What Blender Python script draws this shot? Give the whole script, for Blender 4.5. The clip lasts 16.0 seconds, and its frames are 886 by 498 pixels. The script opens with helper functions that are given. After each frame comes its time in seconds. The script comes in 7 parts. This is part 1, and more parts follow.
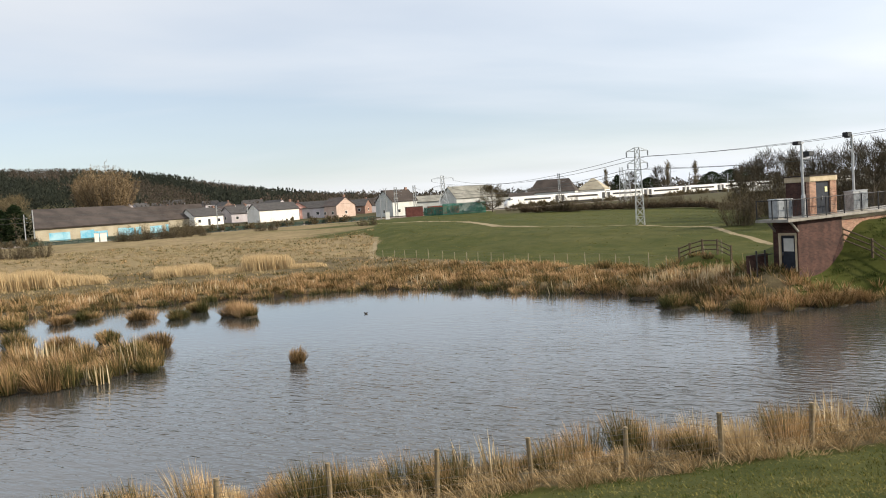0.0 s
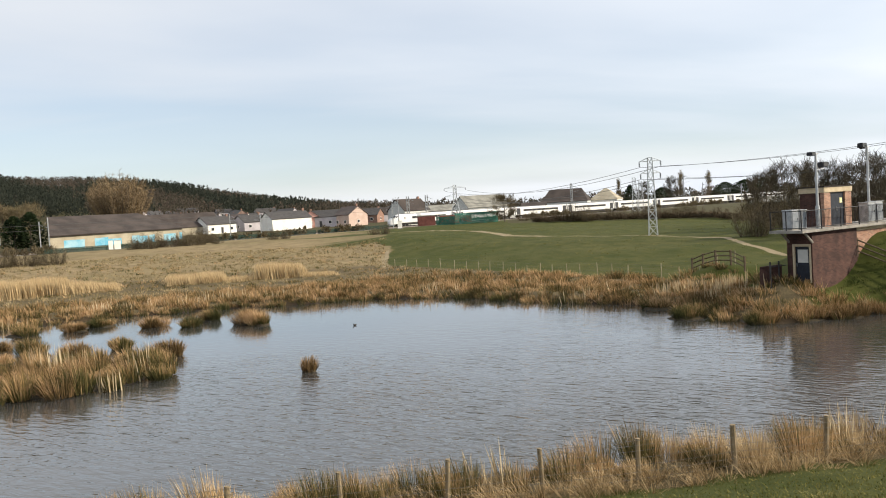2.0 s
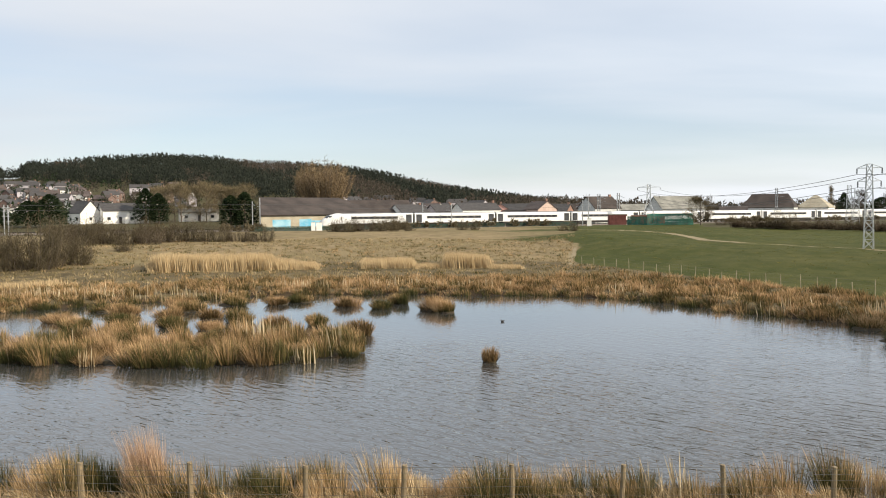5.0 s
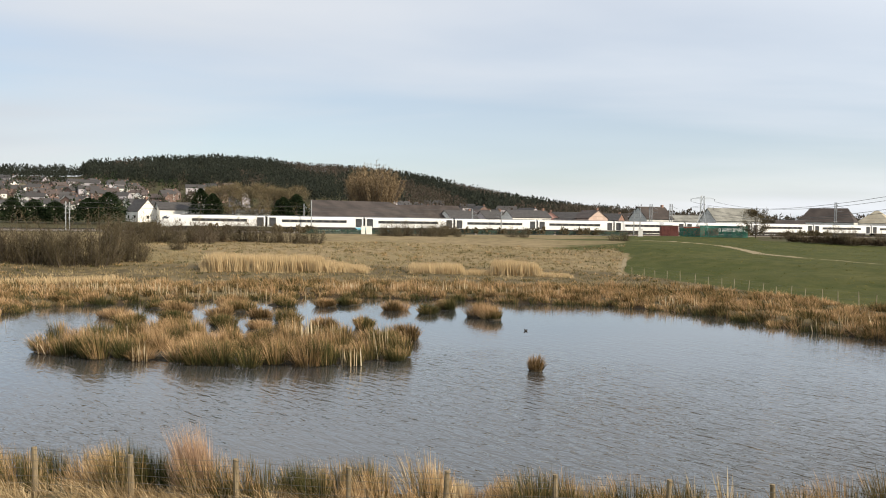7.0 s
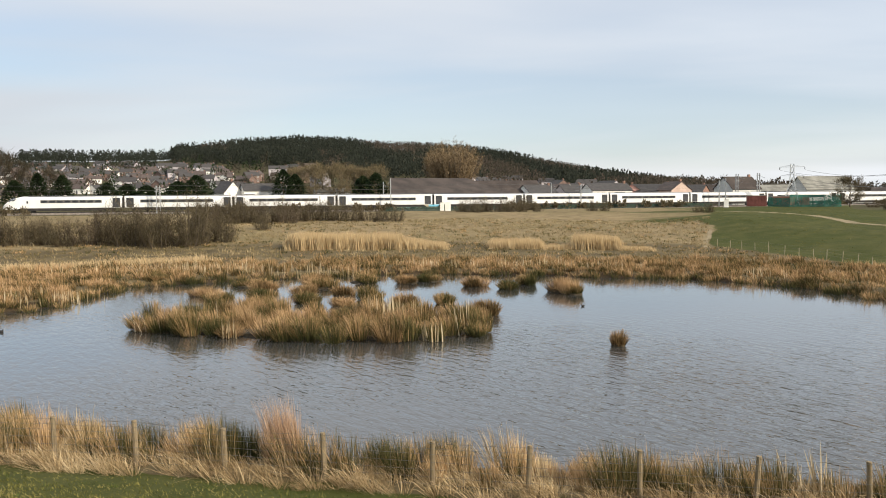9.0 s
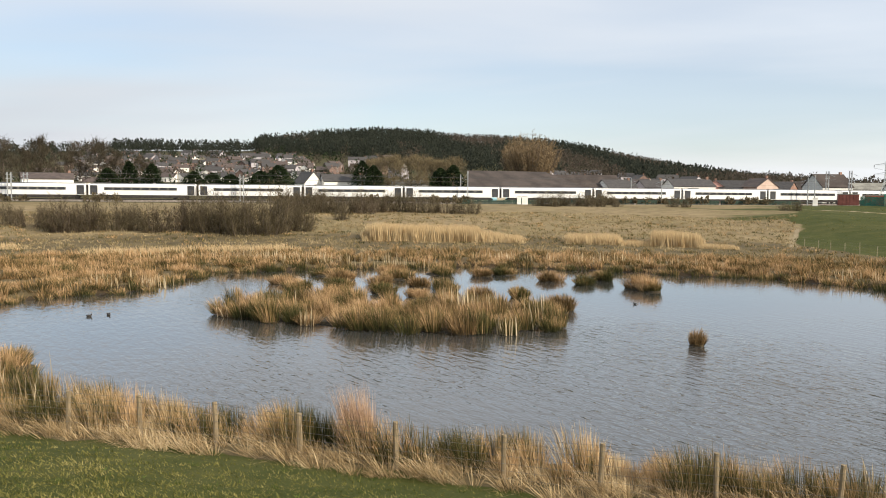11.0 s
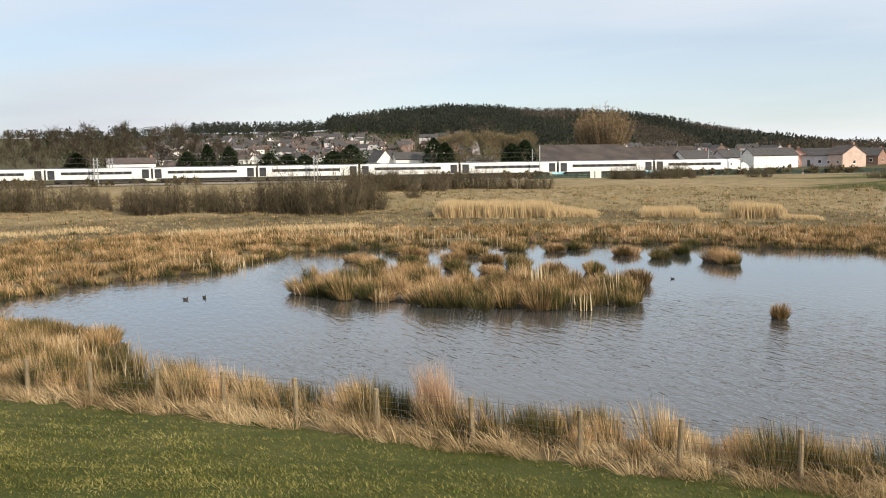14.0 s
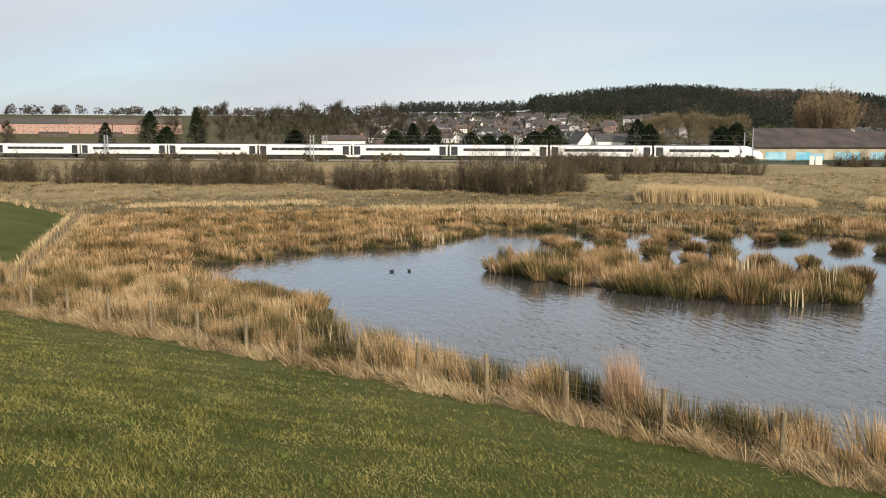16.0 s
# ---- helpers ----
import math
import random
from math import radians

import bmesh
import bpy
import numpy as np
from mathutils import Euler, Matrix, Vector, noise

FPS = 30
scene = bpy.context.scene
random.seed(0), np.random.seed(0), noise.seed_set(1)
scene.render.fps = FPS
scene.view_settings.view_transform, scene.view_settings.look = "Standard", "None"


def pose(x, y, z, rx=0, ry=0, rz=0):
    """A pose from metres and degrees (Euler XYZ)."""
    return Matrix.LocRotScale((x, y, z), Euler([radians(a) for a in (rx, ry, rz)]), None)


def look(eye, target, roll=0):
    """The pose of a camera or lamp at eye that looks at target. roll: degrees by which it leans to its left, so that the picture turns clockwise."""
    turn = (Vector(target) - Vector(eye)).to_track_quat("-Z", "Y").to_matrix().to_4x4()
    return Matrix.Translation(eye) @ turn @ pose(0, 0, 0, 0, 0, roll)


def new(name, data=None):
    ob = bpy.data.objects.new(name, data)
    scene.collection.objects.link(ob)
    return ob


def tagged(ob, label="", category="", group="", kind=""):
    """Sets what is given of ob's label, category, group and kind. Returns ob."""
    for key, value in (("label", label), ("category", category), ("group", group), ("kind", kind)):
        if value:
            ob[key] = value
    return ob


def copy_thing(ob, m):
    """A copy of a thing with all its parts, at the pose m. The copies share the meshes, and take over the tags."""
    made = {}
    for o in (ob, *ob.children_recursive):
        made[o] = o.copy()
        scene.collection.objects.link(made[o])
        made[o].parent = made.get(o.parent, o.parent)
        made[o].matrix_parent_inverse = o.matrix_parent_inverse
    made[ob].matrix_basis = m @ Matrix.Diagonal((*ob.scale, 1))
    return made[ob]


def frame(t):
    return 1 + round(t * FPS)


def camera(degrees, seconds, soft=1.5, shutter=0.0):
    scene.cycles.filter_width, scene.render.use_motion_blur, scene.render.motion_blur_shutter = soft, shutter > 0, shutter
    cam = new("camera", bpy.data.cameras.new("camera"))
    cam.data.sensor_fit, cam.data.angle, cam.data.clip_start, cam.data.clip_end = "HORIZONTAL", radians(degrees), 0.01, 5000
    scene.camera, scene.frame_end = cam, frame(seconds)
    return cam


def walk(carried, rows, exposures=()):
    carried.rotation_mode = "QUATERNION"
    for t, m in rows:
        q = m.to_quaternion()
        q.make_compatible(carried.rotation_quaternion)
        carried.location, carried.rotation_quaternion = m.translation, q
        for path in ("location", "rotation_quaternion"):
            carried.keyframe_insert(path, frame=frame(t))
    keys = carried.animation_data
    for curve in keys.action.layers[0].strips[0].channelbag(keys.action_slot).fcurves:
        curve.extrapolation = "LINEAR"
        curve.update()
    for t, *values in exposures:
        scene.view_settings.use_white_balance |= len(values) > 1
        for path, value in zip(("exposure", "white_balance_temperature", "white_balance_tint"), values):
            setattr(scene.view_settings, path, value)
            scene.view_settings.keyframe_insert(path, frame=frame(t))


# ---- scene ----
cam = camera(56.5, 16.0, soft=1.0)
PATH = [
    (0.0, pose(0, 0, 7.0, 86.64, 3.82, -13.95)),
    (0.5, pose(0, 0, 7.0, 86.41, 3.85, -15.08)),
    (1.0, pose(0, 0, 7.0, 86.67, 3.52, -14.79)),
    (1.5, pose(0, 0, 7.0, 87.36, 3.40, -14.18)),
    (2.0, pose(0, 0, 7.0, 87.34, 3.56, -13.10)),
    (2.5, pose(0, 0, 7.0, 87.19, 3.29, -11.17)),
    (3.0, pose(0, 0, 7.0, 87.56, 1.85, -8.96)),
    (3.5, pose(0, 0, 7.0, 87.85, 1.53, -6.10)),
    (4.0, pose(0, 0, 7.0, 87.99, 1.76, -3.58)),
    (4.5, pose(0, 0, 7.0, 87.87, 1.52, -2.11)),
    (5.0, pose(0, 0, 7.0, 87.45, 0.60, -0.00)),
    (7.5, pose(0, 0, 7.0, 87.93, -0.31, 4.51)),
    (8.0, pose(0, 0, 7.0, 86.99, 0.84, 6.50)),
    (8.5, pose(0, 0, 7.0, 86.28, 0.90, 7.53)),
    (9.0, pose(0, 0, 7.0, 86.18, 0.49, 8.88)),
    (9.5, pose(0, 0, 7.0, 85.84, 0.59, 10.44)),
    (12.0, pose(0, 0, 7.0, 85.58, -1.00, 15.15)),
    (12.5, pose(0, 0, 7.0, 85.31, -0.61, 14.68)),
    (13.0, pose(0, 0, 7.0, 85.16, -0.10, 16.10)),
    (13.5, pose(0, 0, 7.0, 84.51, 0.61, 17.99)),
    (14.0, pose(0, 0, 7.0, 84.07, 1.00, 19.16)),
    (14.5, pose(0, 0, 7.0, 84.22, 1.04, 20.59)),
    (15.0, pose(0, 0, 7.0, 84.01, 1.07, 22.59)),
    (15.5, pose(0, 0, 7.0, 84.22, 0.32, 26.70)),
    (16.0, pose(0, 0, 7.0, 82.85, -0.08, 32.94)),
]
walk(cam, PATH, exposures=[(0.0, 0.40), (5.0, 0.39), (7.5, 0.30), (9.5, 0.34), (12.0, 0.42), (14.8, 0.41), (16.0, 0.3)])

# ---- world and sun ----
SUN_AZ, SUN_EL = 118.0, 27.0          # clockwise from +y, above the horizon
world = bpy.data.worlds.new("sky")
scene.world = world
world.use_nodes = True
wt = world.node_tree
wn, wl = wt.nodes, wt.links
wn.clear()
w_out = wn.new("ShaderNodeOutputWorld")
w_bg = wn.new("ShaderNodeBackground")
w_bg.inputs["Strength"].default_value = 0.107
sky = wn.new("ShaderNodeTexSky")
sky.sky_type = "NISHITA"
sky.sun_disc = False
sky.sun_elevation, sky.sun_rotation = radians(SUN_EL), radians(SUN_AZ)
sky.air_density, sky.dust_density, sky.ozone_density = 1.0, 0.6, 3.0
w_co = wn.new("ShaderNodeTexCoord")
# thin streaked cloud over the blue, stretched sideways and thicker towards the horizon
w_sep = wn.new("ShaderNodeSeparateXYZ")
wl.new(w_co.outputs["Generated"], w_sep.inputs[0])
w_add = wn.new("ShaderNodeMath"); w_add.operation = "ADD"; w_add.inputs[1].default_value = 0.12
wl.new(w_sep.outputs[2], w_add.inputs[0])
w_dx = wn.new("ShaderNodeMath"); w_dx.operation = "DIVIDE"
w_dy = wn.new("ShaderNodeMath"); w_dy.operation = "DIVIDE"
wl.new(w_sep.outputs[0], w_dx.inputs[0]); wl.new(w_add.outputs[0], w_dx.inputs[1])
wl.new(w_sep.outputs[1], w_dy.inputs[0]); wl.new(w_add.outputs[0], w_dy.inputs[1])
w_com = wn.new("ShaderNodeCombineXYZ")
wl.new(w_dx.outputs[0], w_com.inputs[0]); wl.new(w_dy.outputs[0], w_com.inputs[1])
w_map = wn.new("ShaderNodeMapping")
w_map.inputs["Location"].default_value = (4.3, 2.2, 0)
w_map.inputs["Rotation"].default_value = (0, 0, radians(28))
w_map.inputs["Scale"].default_value = (0.30, 0.52, 1.0)
wl.new(w_com.outputs[0], w_map.inputs[0])
w_n1 = wn.new("ShaderNodeTexNoise")
w_n1.inputs["Scale"].default_value, w_n1.inputs["Detail"].default_value, w_n1.inputs["Roughness"].default_value = 0.8, 6.0, 0.48
w_n1.inputs["Distortion"].default_value = 0.35
wl.new(w_map.outputs[0], w_n1.inputs["Vector"])
w_ramp = wn.new("ShaderNodeValToRGB")
w_ramp.color_ramp.elements[0].position, w_ramp.color_ramp.elements[1].position = 0.36, 0.62
w_ramp.color_ramp.elements[0].color, w_ramp.color_ramp.elements[1].color = (0.5, 0.5, 0.5, 1), (1.0, 1.0, 1.0, 1)
wl.new(w_n1.outputs["Fac"], w_ramp.inputs[0])
w_mix = wn.new("ShaderNodeMix"); w_mix.data_type = "RGBA"
wl.new(w_ramp.outputs[0], w_mix.inputs["Factor"])
wl.new(sky.outputs[0], w_mix.inputs[6])
w_n2 = wn.new("ShaderNodeTexNoise")
w_n2.inputs["Scale"].default_value, w_n2.inputs["Detail"].default_value = 0.55, 4.0
wl.new(w_map.outputs[0], w_n2.inputs["Vector"])
w_cl = wn.new("ShaderNodeValToRGB")
w_cl.color_ramp.elements[0].position, w_cl.color_ramp.elements[1].position = 0.38, 0.6
w_cl.color_ramp.elements[0].color, w_cl.color_ramp.elements[1].color = (0.84, 0.87, 0.91, 1), (1.03, 1.03, 1.03, 1)
wl.new(w_n2.outputs["Fac"], w_cl.inputs[0])
w_mul = wn.new("ShaderNodeMix"); w_mul.data_type = "RGBA"; w_mul.blend_type = "MULTIPLY"
w_mul.inputs["Factor"].default_value = 1.0
# cloud is brighter on the sun's side of the sky
w_dot = wn.new("ShaderNodeVectorMath"); w_dot.operation = "DOT_PRODUCT"
wl.new(w_co.outputs["Generated"], w_dot.inputs[0])
w_dot.inputs[1].default_value = (math.sin(radians(SUN_AZ)) * math.cos(radians(SUN_EL)), math.cos(radians(SUN_AZ)) * math.cos(radians(SUN_EL)), math.sin(radians(SUN_EL)))
w_glow = wn.new("ShaderNodeMapRange")
w_glow.inputs["From Min"].default_value, w_glow.inputs["From Max"].default_value = -1.0, 0.6
w_glow.inputs["To Min"].default_value, w_glow.inputs["To Max"].default_value = 0.71, 1.17
wl.new(w_dot.outputs["Value"], w_glow.inputs[0])
w_gc = wn.new("ShaderNodeMix"); w_gc.data_type = "RGBA"; w_gc.clamp_factor = False
wl.new(w_glow.outputs[0], w_gc.inputs["Factor"])
w_gc.inputs[6].default_value, w_gc.inputs[7].default_value = (0, 0, 0, 1), (7.0, 7.2, 7.5, 1)
wl.new(w_gc.outputs[2], w_mul.inputs[6])
wl.new(w_cl.outputs[0], w_mul.inputs[7])
wl.new(w_mul.outputs[2], w_mix.inputs[7])
wl.new(w_mix.outputs[2], w_bg.inputs[0])
wl.new(w_bg.outputs[0], w_out.inputs[0])

sun = new("sun", bpy.data.lights.new("sun", "SUN"))
sun.data.energy, sun.data.angle, sun.data.color = 4.3, radians(1.5), (1.0, 0.88, 0.7)
_a, _e = radians(SUN_AZ), radians(SUN_EL)
sun.matrix_world = look((0, 0, 0), (-math.sin(_a) * math.cos(_e), -math.cos(_a) * math.cos(_e), -math.sin(_e)))

# ---- materials ----
def mat(name, c1, c2, scale=4.0, rough=0.8, bump=0.2, metal=0.0, fine=None, island=0.0, stretch=(1, 1, 1), lo=0.35, hi=0.65, spec=0.35, dist=0.02):
    """Two colours mixed by a broad and a fine noise, with a little relief; island: how far pieces differ from one another."""
    m = bpy.data.materials.new(name)
    m.use_nodes = True
    nt = m.node_tree
    n, l = nt.nodes, nt.links
    b = n["Principled BSDF"]
    b.inputs["Roughness"].default_value = rough
    b.inputs["Metallic"].default_value = metal
    b.inputs["Specular IOR Level"].default_value = spec
    co = n.new("ShaderNodeTexCoord")
    mp = n.new("ShaderNodeMapping")
    mp.inputs["Scale"].default_value = stretch
    l.new(co.outputs["Object"], mp.inputs[0])
    a = n.new("ShaderNodeTexNoise")
    a.inputs["Scale"].default_value, a.inputs["Detail"].default_value = scale, 6
    f = n.new("ShaderNodeTexNoise")
    f.inputs["Scale"].default_value, f.inputs["Detail"].default_value = fine or scale * 9, 4
    l.new(mp.outputs[0], a.inputs["Vector"]); l.new(mp.outputs[0], f.inputs["Vector"])
    s = n.new("ShaderNodeMath"); s.operation = "MULTIPLY_ADD"
    l.new(f.outputs["Fac"], s.inputs[0]); s.inputs[1].default_value = 0.45
    l.new(a.outputs["Fac"], s.inputs[2])
    r = n.new("ShaderNodeMapRange")
    r.inputs["From Min"].default_value, r.inputs["From Max"].default_value = lo + 0.22, hi + 0.22
    src = s.outputs[0]
    if island:
        g = n.new("ShaderNodeNewGeometry")
        oi = n.new("ShaderNodeObjectInfo")
        ad = n.new("ShaderNodeMath"); ad.operation = "ADD"
        l.new(g.outputs["Random Per Island"], ad.inputs[0]); l.new(oi.outputs["Random"], ad.inputs[1])
        fr = n.new("ShaderNodeMath"); fr.operation = "FRACT"
        l.new(ad.outputs[0], fr.inputs[0])
        mi = n.new("ShaderNodeMath"); mi.operation = "MULTIPLY_ADD"
        l.new(fr.outputs[0], mi.inputs[0]); mi.inputs[1].default_value = island
        sb = n.new("ShaderNodeMath"); sb.operation = "SUBTRACT"
        l.new(src, sb.inputs[0]); sb.inputs[1].default_value = island * 0.5
        l.new(sb.outputs[0], mi.inputs[2])
        src = mi.outputs[0]
    l.new(src, r.inputs[0])
    x = n.new("ShaderNodeMix"); x.data_type = "RGBA"
    l.new(r.outputs[0], x.inputs["Factor"])
    x.inputs[6].default_value, x.inputs[7].default_value = (*c1, 1), (*c2, 1)
    l.new(x.outputs[2], b.inputs["Base Color"])
    if bump:
        bp = n.new("ShaderNodeBump")
        bp.inputs["Strength"].default_value, bp.inputs["Distance"].default_value = bump, dist
        l.new(s.outputs[0], bp.inputs["Height"])
        l.new(bp.outputs[0], b.inputs["Normal"])
    return m


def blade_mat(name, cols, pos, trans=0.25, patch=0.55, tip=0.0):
    """Dead or living stems: each blade takes its own tint from a ramp."""
    m = bpy.data.materials.new(name)
    m.use_nodes = True
    n, l = m.node_tree.nodes, m.node_tree.links
    b = n["Principled BSDF"]
    b.inputs["Roughness"].default_value = 0.75
    b.inputs["Specular IOR Level"].default_value = 0.06
    g = n.new("ShaderNodeNewGeometry")
    co = n.new("ShaderNodeTexCoord")
    a = n.new("ShaderNodeTexNoise")
    a.inputs["Scale"].default_value, a.inputs["Detail"].default_value = patch, 3
    l.new(g.outputs["Position"], a.inputs["Vector"])
    s = n.new("ShaderNodeMath"); s.operation = "MULTIPLY_ADD"
    l.new(g.outputs["Random Per Island"], s.inputs[0]); s.inputs[1].default_value = 0.68
    sc = n.new("ShaderNodeMath"); sc.operation = "MULTIPLY_ADD"
    l.new(a.outputs["Fac"], sc.inputs[0]); sc.inputs[1].default_value, sc.inputs[2].default_value = (2.5, -1.1) if tip > 0.3 else (1.5, -0.58)
    l.new(sc.outputs[0], s.inputs[2])
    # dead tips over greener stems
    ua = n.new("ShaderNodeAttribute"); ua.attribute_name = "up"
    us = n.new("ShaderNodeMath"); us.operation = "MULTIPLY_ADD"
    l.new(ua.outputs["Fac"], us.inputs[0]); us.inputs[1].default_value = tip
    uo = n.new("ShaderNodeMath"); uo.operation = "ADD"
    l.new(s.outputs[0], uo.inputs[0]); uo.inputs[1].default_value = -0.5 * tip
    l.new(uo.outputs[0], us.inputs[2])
    r = n.new("ShaderNodeValToRGB")
    els = r.color_ramp.elements
    els[0].position, els[0].color = pos[0], (*cols[0], 1)
    els[1].position, els[1].color = pos[-1], (*cols[-1], 1)
    for p, c in zip(pos[1:-1], cols[1:-1]):
        e = els.new(p)
        e.color = (*c, 1)
    l.new(us.outputs[0], r.inputs[0])
    l.new(r.outputs[0], b.inputs["Base Color"])
    if trans:
        t = n.new("ShaderNodeBsdfTranslucent")
        l.new(r.outputs[0], t.inputs[0])
        mx = n.new("ShaderNodeMixShader"); mx.inputs[0].default_value = trans
        l.new(b.outputs[0], mx.inputs[1]); l.new(t.outputs[0], mx.inputs[2])
        l.new(mx.outputs[0], n["Material Output"].inputs[0])
    return m


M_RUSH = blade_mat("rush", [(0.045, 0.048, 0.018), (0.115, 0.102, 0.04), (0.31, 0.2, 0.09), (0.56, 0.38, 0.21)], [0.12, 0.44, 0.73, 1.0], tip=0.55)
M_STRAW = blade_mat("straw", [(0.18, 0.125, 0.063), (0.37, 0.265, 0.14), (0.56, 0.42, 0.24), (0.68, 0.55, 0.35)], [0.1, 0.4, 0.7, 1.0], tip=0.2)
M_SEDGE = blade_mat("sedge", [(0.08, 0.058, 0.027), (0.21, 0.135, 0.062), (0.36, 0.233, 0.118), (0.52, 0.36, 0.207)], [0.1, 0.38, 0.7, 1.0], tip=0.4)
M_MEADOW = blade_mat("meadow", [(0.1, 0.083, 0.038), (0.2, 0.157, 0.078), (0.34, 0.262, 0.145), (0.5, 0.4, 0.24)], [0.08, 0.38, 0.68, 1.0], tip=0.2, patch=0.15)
M_REED = blade_mat("reed", [(0.44, 0.33, 0.185), (0.5, 0.38, 0.215), (0.56, 0.43, 0.255)], [0.1, 0.5, 1.0])
M_MACE = blade_mat("reedmace", [(0.34, 0.26, 0.15), (0.5, 0.4, 0.25), (0.66, 0.56, 0.39)], [0.1, 0.5, 1.0])
M_LAWN = blade_mat("lawn", [(0.05, 0.056, 0.016), (0.115, 0.113, 0.032), (0.2, 0.18, 0.058), (0.29, 0.25, 0.1)], [0.05, 0.42, 0.74, 1.0], patch=0.9)
M_COARSE = blade_mat("coarse_grass", [(0.03, 0.05, 0.012), (0.07, 0.095, 0.025), (0.15, 0.15, 0.05)], [0.1, 0.5, 1.0])
M_TWIG = blade_mat("twig", [(0.062, 0.051, 0.03), (0.115, 0.093, 0.055), (0.205, 0.165, 0.1)], [0.1, 0.5, 1.0], 0.4)
M_TWIGRED = blade_mat("twig_red", [(0.06, 0.046, 0.03), (0.105, 0.08, 0.052), (0.17, 0.132, 0.088)], [0.1, 0.5, 1.0], 0.4)
M_TREE = blade_mat("tree_twig", [(0.032, 0.027, 0.019), (0.064, 0.053, 0.036), (0.12, 0.098, 0.066)], [0.1, 0.5, 1.0], 0.12)
M_TREELIT = blade_mat("pale_tree_twig", [(0.095, 0.077, 0.043), (0.165, 0.131, 0.075), (0.26, 0.205, 0.12)], [0.1, 0.5, 1.0], 0.12)
M_WILLOW = blade_mat("willow_twig", [(0.13, 0.09, 0.05), (0.21, 0.15, 0.085), (0.3, 0.225, 0.135)], [0.1, 0.5, 1.0], 0.0)
M_PINE = blade_mat("pine", [(0.034, 0.039, 0.03), (0.043, 0.049, 0.037), (0.055, 0.059, 0.044)], [0.1, 0.5, 1.0], 0.5, 0.02)
M_EVERG = blade_mat("evergreen", [(0.014, 0.024, 0.012), (0.028, 0.044, 0.02), (0.055, 0.075, 0.032)], [0.1, 0.5, 1.0], 0.4)
M_WOOD = blade_mat("far_wood", [(0.05, 0.048, 0.034), (0.075, 0.064, 0.048), (0.1, 0.08, 0.062), (0.13, 0.1, 0.08)], [0.1, 0.4, 0.7, 1.0], 0.5, 0.02)
M_BARK = mat("bark", (0.06, 0.045, 0.03), (0.13, 0.105, 0.08), 6, 0.9, 0.5, stretch=(1, 1, 0.2))
M_POST = mat("fence_wood", (0.13, 0.098, 0.055), (0.27, 0.21, 0.13), 5, 0.9, 0.5, stretch=(4, 4, 0.5))
M_RAIL = mat("brown_timber", (0.075, 0.055, 0.035), (0.15, 0.115, 0.075), 5, 0.9, 0.4, stretch=(4, 4, 0.5))
M_WIRE = mat("wire", (0.17, 0.165, 0.15), (0.26, 0.25, 0.23), 8, 0.5, 0, metal=0.6)
M_GALV = mat("galvanised", (0.3, 0.31, 0.32), (0.44, 0.455, 0.46), 3, 0.5, 0.05, metal=0.4)
M_PYLON = mat("pylon_steel", (0.42, 0.435, 0.43), (0.58, 0.595, 0.59), 3, 0.5, 0.05, metal=0.2)
M_DARK = mat("dark_metal", (0.02, 0.02, 0.022), (0.045, 0.045, 0.048), 4, 0.55, 0.05, metal=0.3)
M_CABLE = mat("cable", (0.05, 0.05, 0.05), (0.09, 0.09, 0.09), 4, 0.6, 0)
M_BRICKLIT = mat("red_brick", (0.2, 0.115, 0.085), (0.3, 0.185, 0.14), 1.5, 0.85, 0.3, fine=30)
def brick_mat(name, c1, c2, mortar):
    """Courses of brick with recessed paler joints, laid by height and along the wall."""
    m = mat(name, c1, c2, 1.5, 0.88, 0.0, fine=30)
    n, l = m.node_tree.nodes, m.node_tree.links
    p = n["Principled BSDF"]
    co = n.new("ShaderNodeTexCoord")
    sp = n.new("ShaderNodeSeparateXYZ")
    l.new(co.outputs["Object"], sp.inputs[0])
    ad = n.new("ShaderNodeMath"); ad.operation = "ADD"
    l.new(sp.outputs[0], ad.inputs[0]); l.new(sp.outputs[1], ad.inputs[1])
    cm = n.new("ShaderNodeCombineXYZ")
    l.new(ad.outputs[0], cm.inputs[0]); l.new(sp.outputs[2], cm.inputs[1])
    br = n.new("ShaderNodeTexBrick")
    l.new(cm.outputs[0], br.inputs["Vector"])
    br.inputs["Scale"].default_value = 1.0
    br.inputs["Brick Width"].default_value, br.inputs["Row Height"].default_value, br.inputs["Mortar Size"].default_value = 0.225, 0.075, 0.007
    br.inputs["Color1"].default_value, br.inputs["Color2"].default_value, br.inputs["Mortar"].default_value = (0.7, 0.7, 0.7, 1), (1.3, 1.25, 1.2, 1), (*mortar, 1)
    mx = n.new("ShaderNodeMix"); mx.data_type = "RGBA"; mx.blend_type = "MULTIPLY"; mx.inputs["Factor"].default_value = 1.0
    src = p.inputs["Base Color"].links[0].from_socket
    l.new(src, mx.inputs[6]); l.new(br.outputs["Color"], mx.inputs[7])
    l.new(mx.outputs[2], p.inputs["Base Color"])
    bp = n.new("ShaderNodeBump"); bp.invert = True
    bp.inputs["Strength"].default_value, bp.inputs["Distance"].default_value = 0.6, 0.01
    l.new(br.outputs["Fac"], bp.inputs["Height"]); l.new(bp.outputs[0], p.inputs["Normal"])
    return m


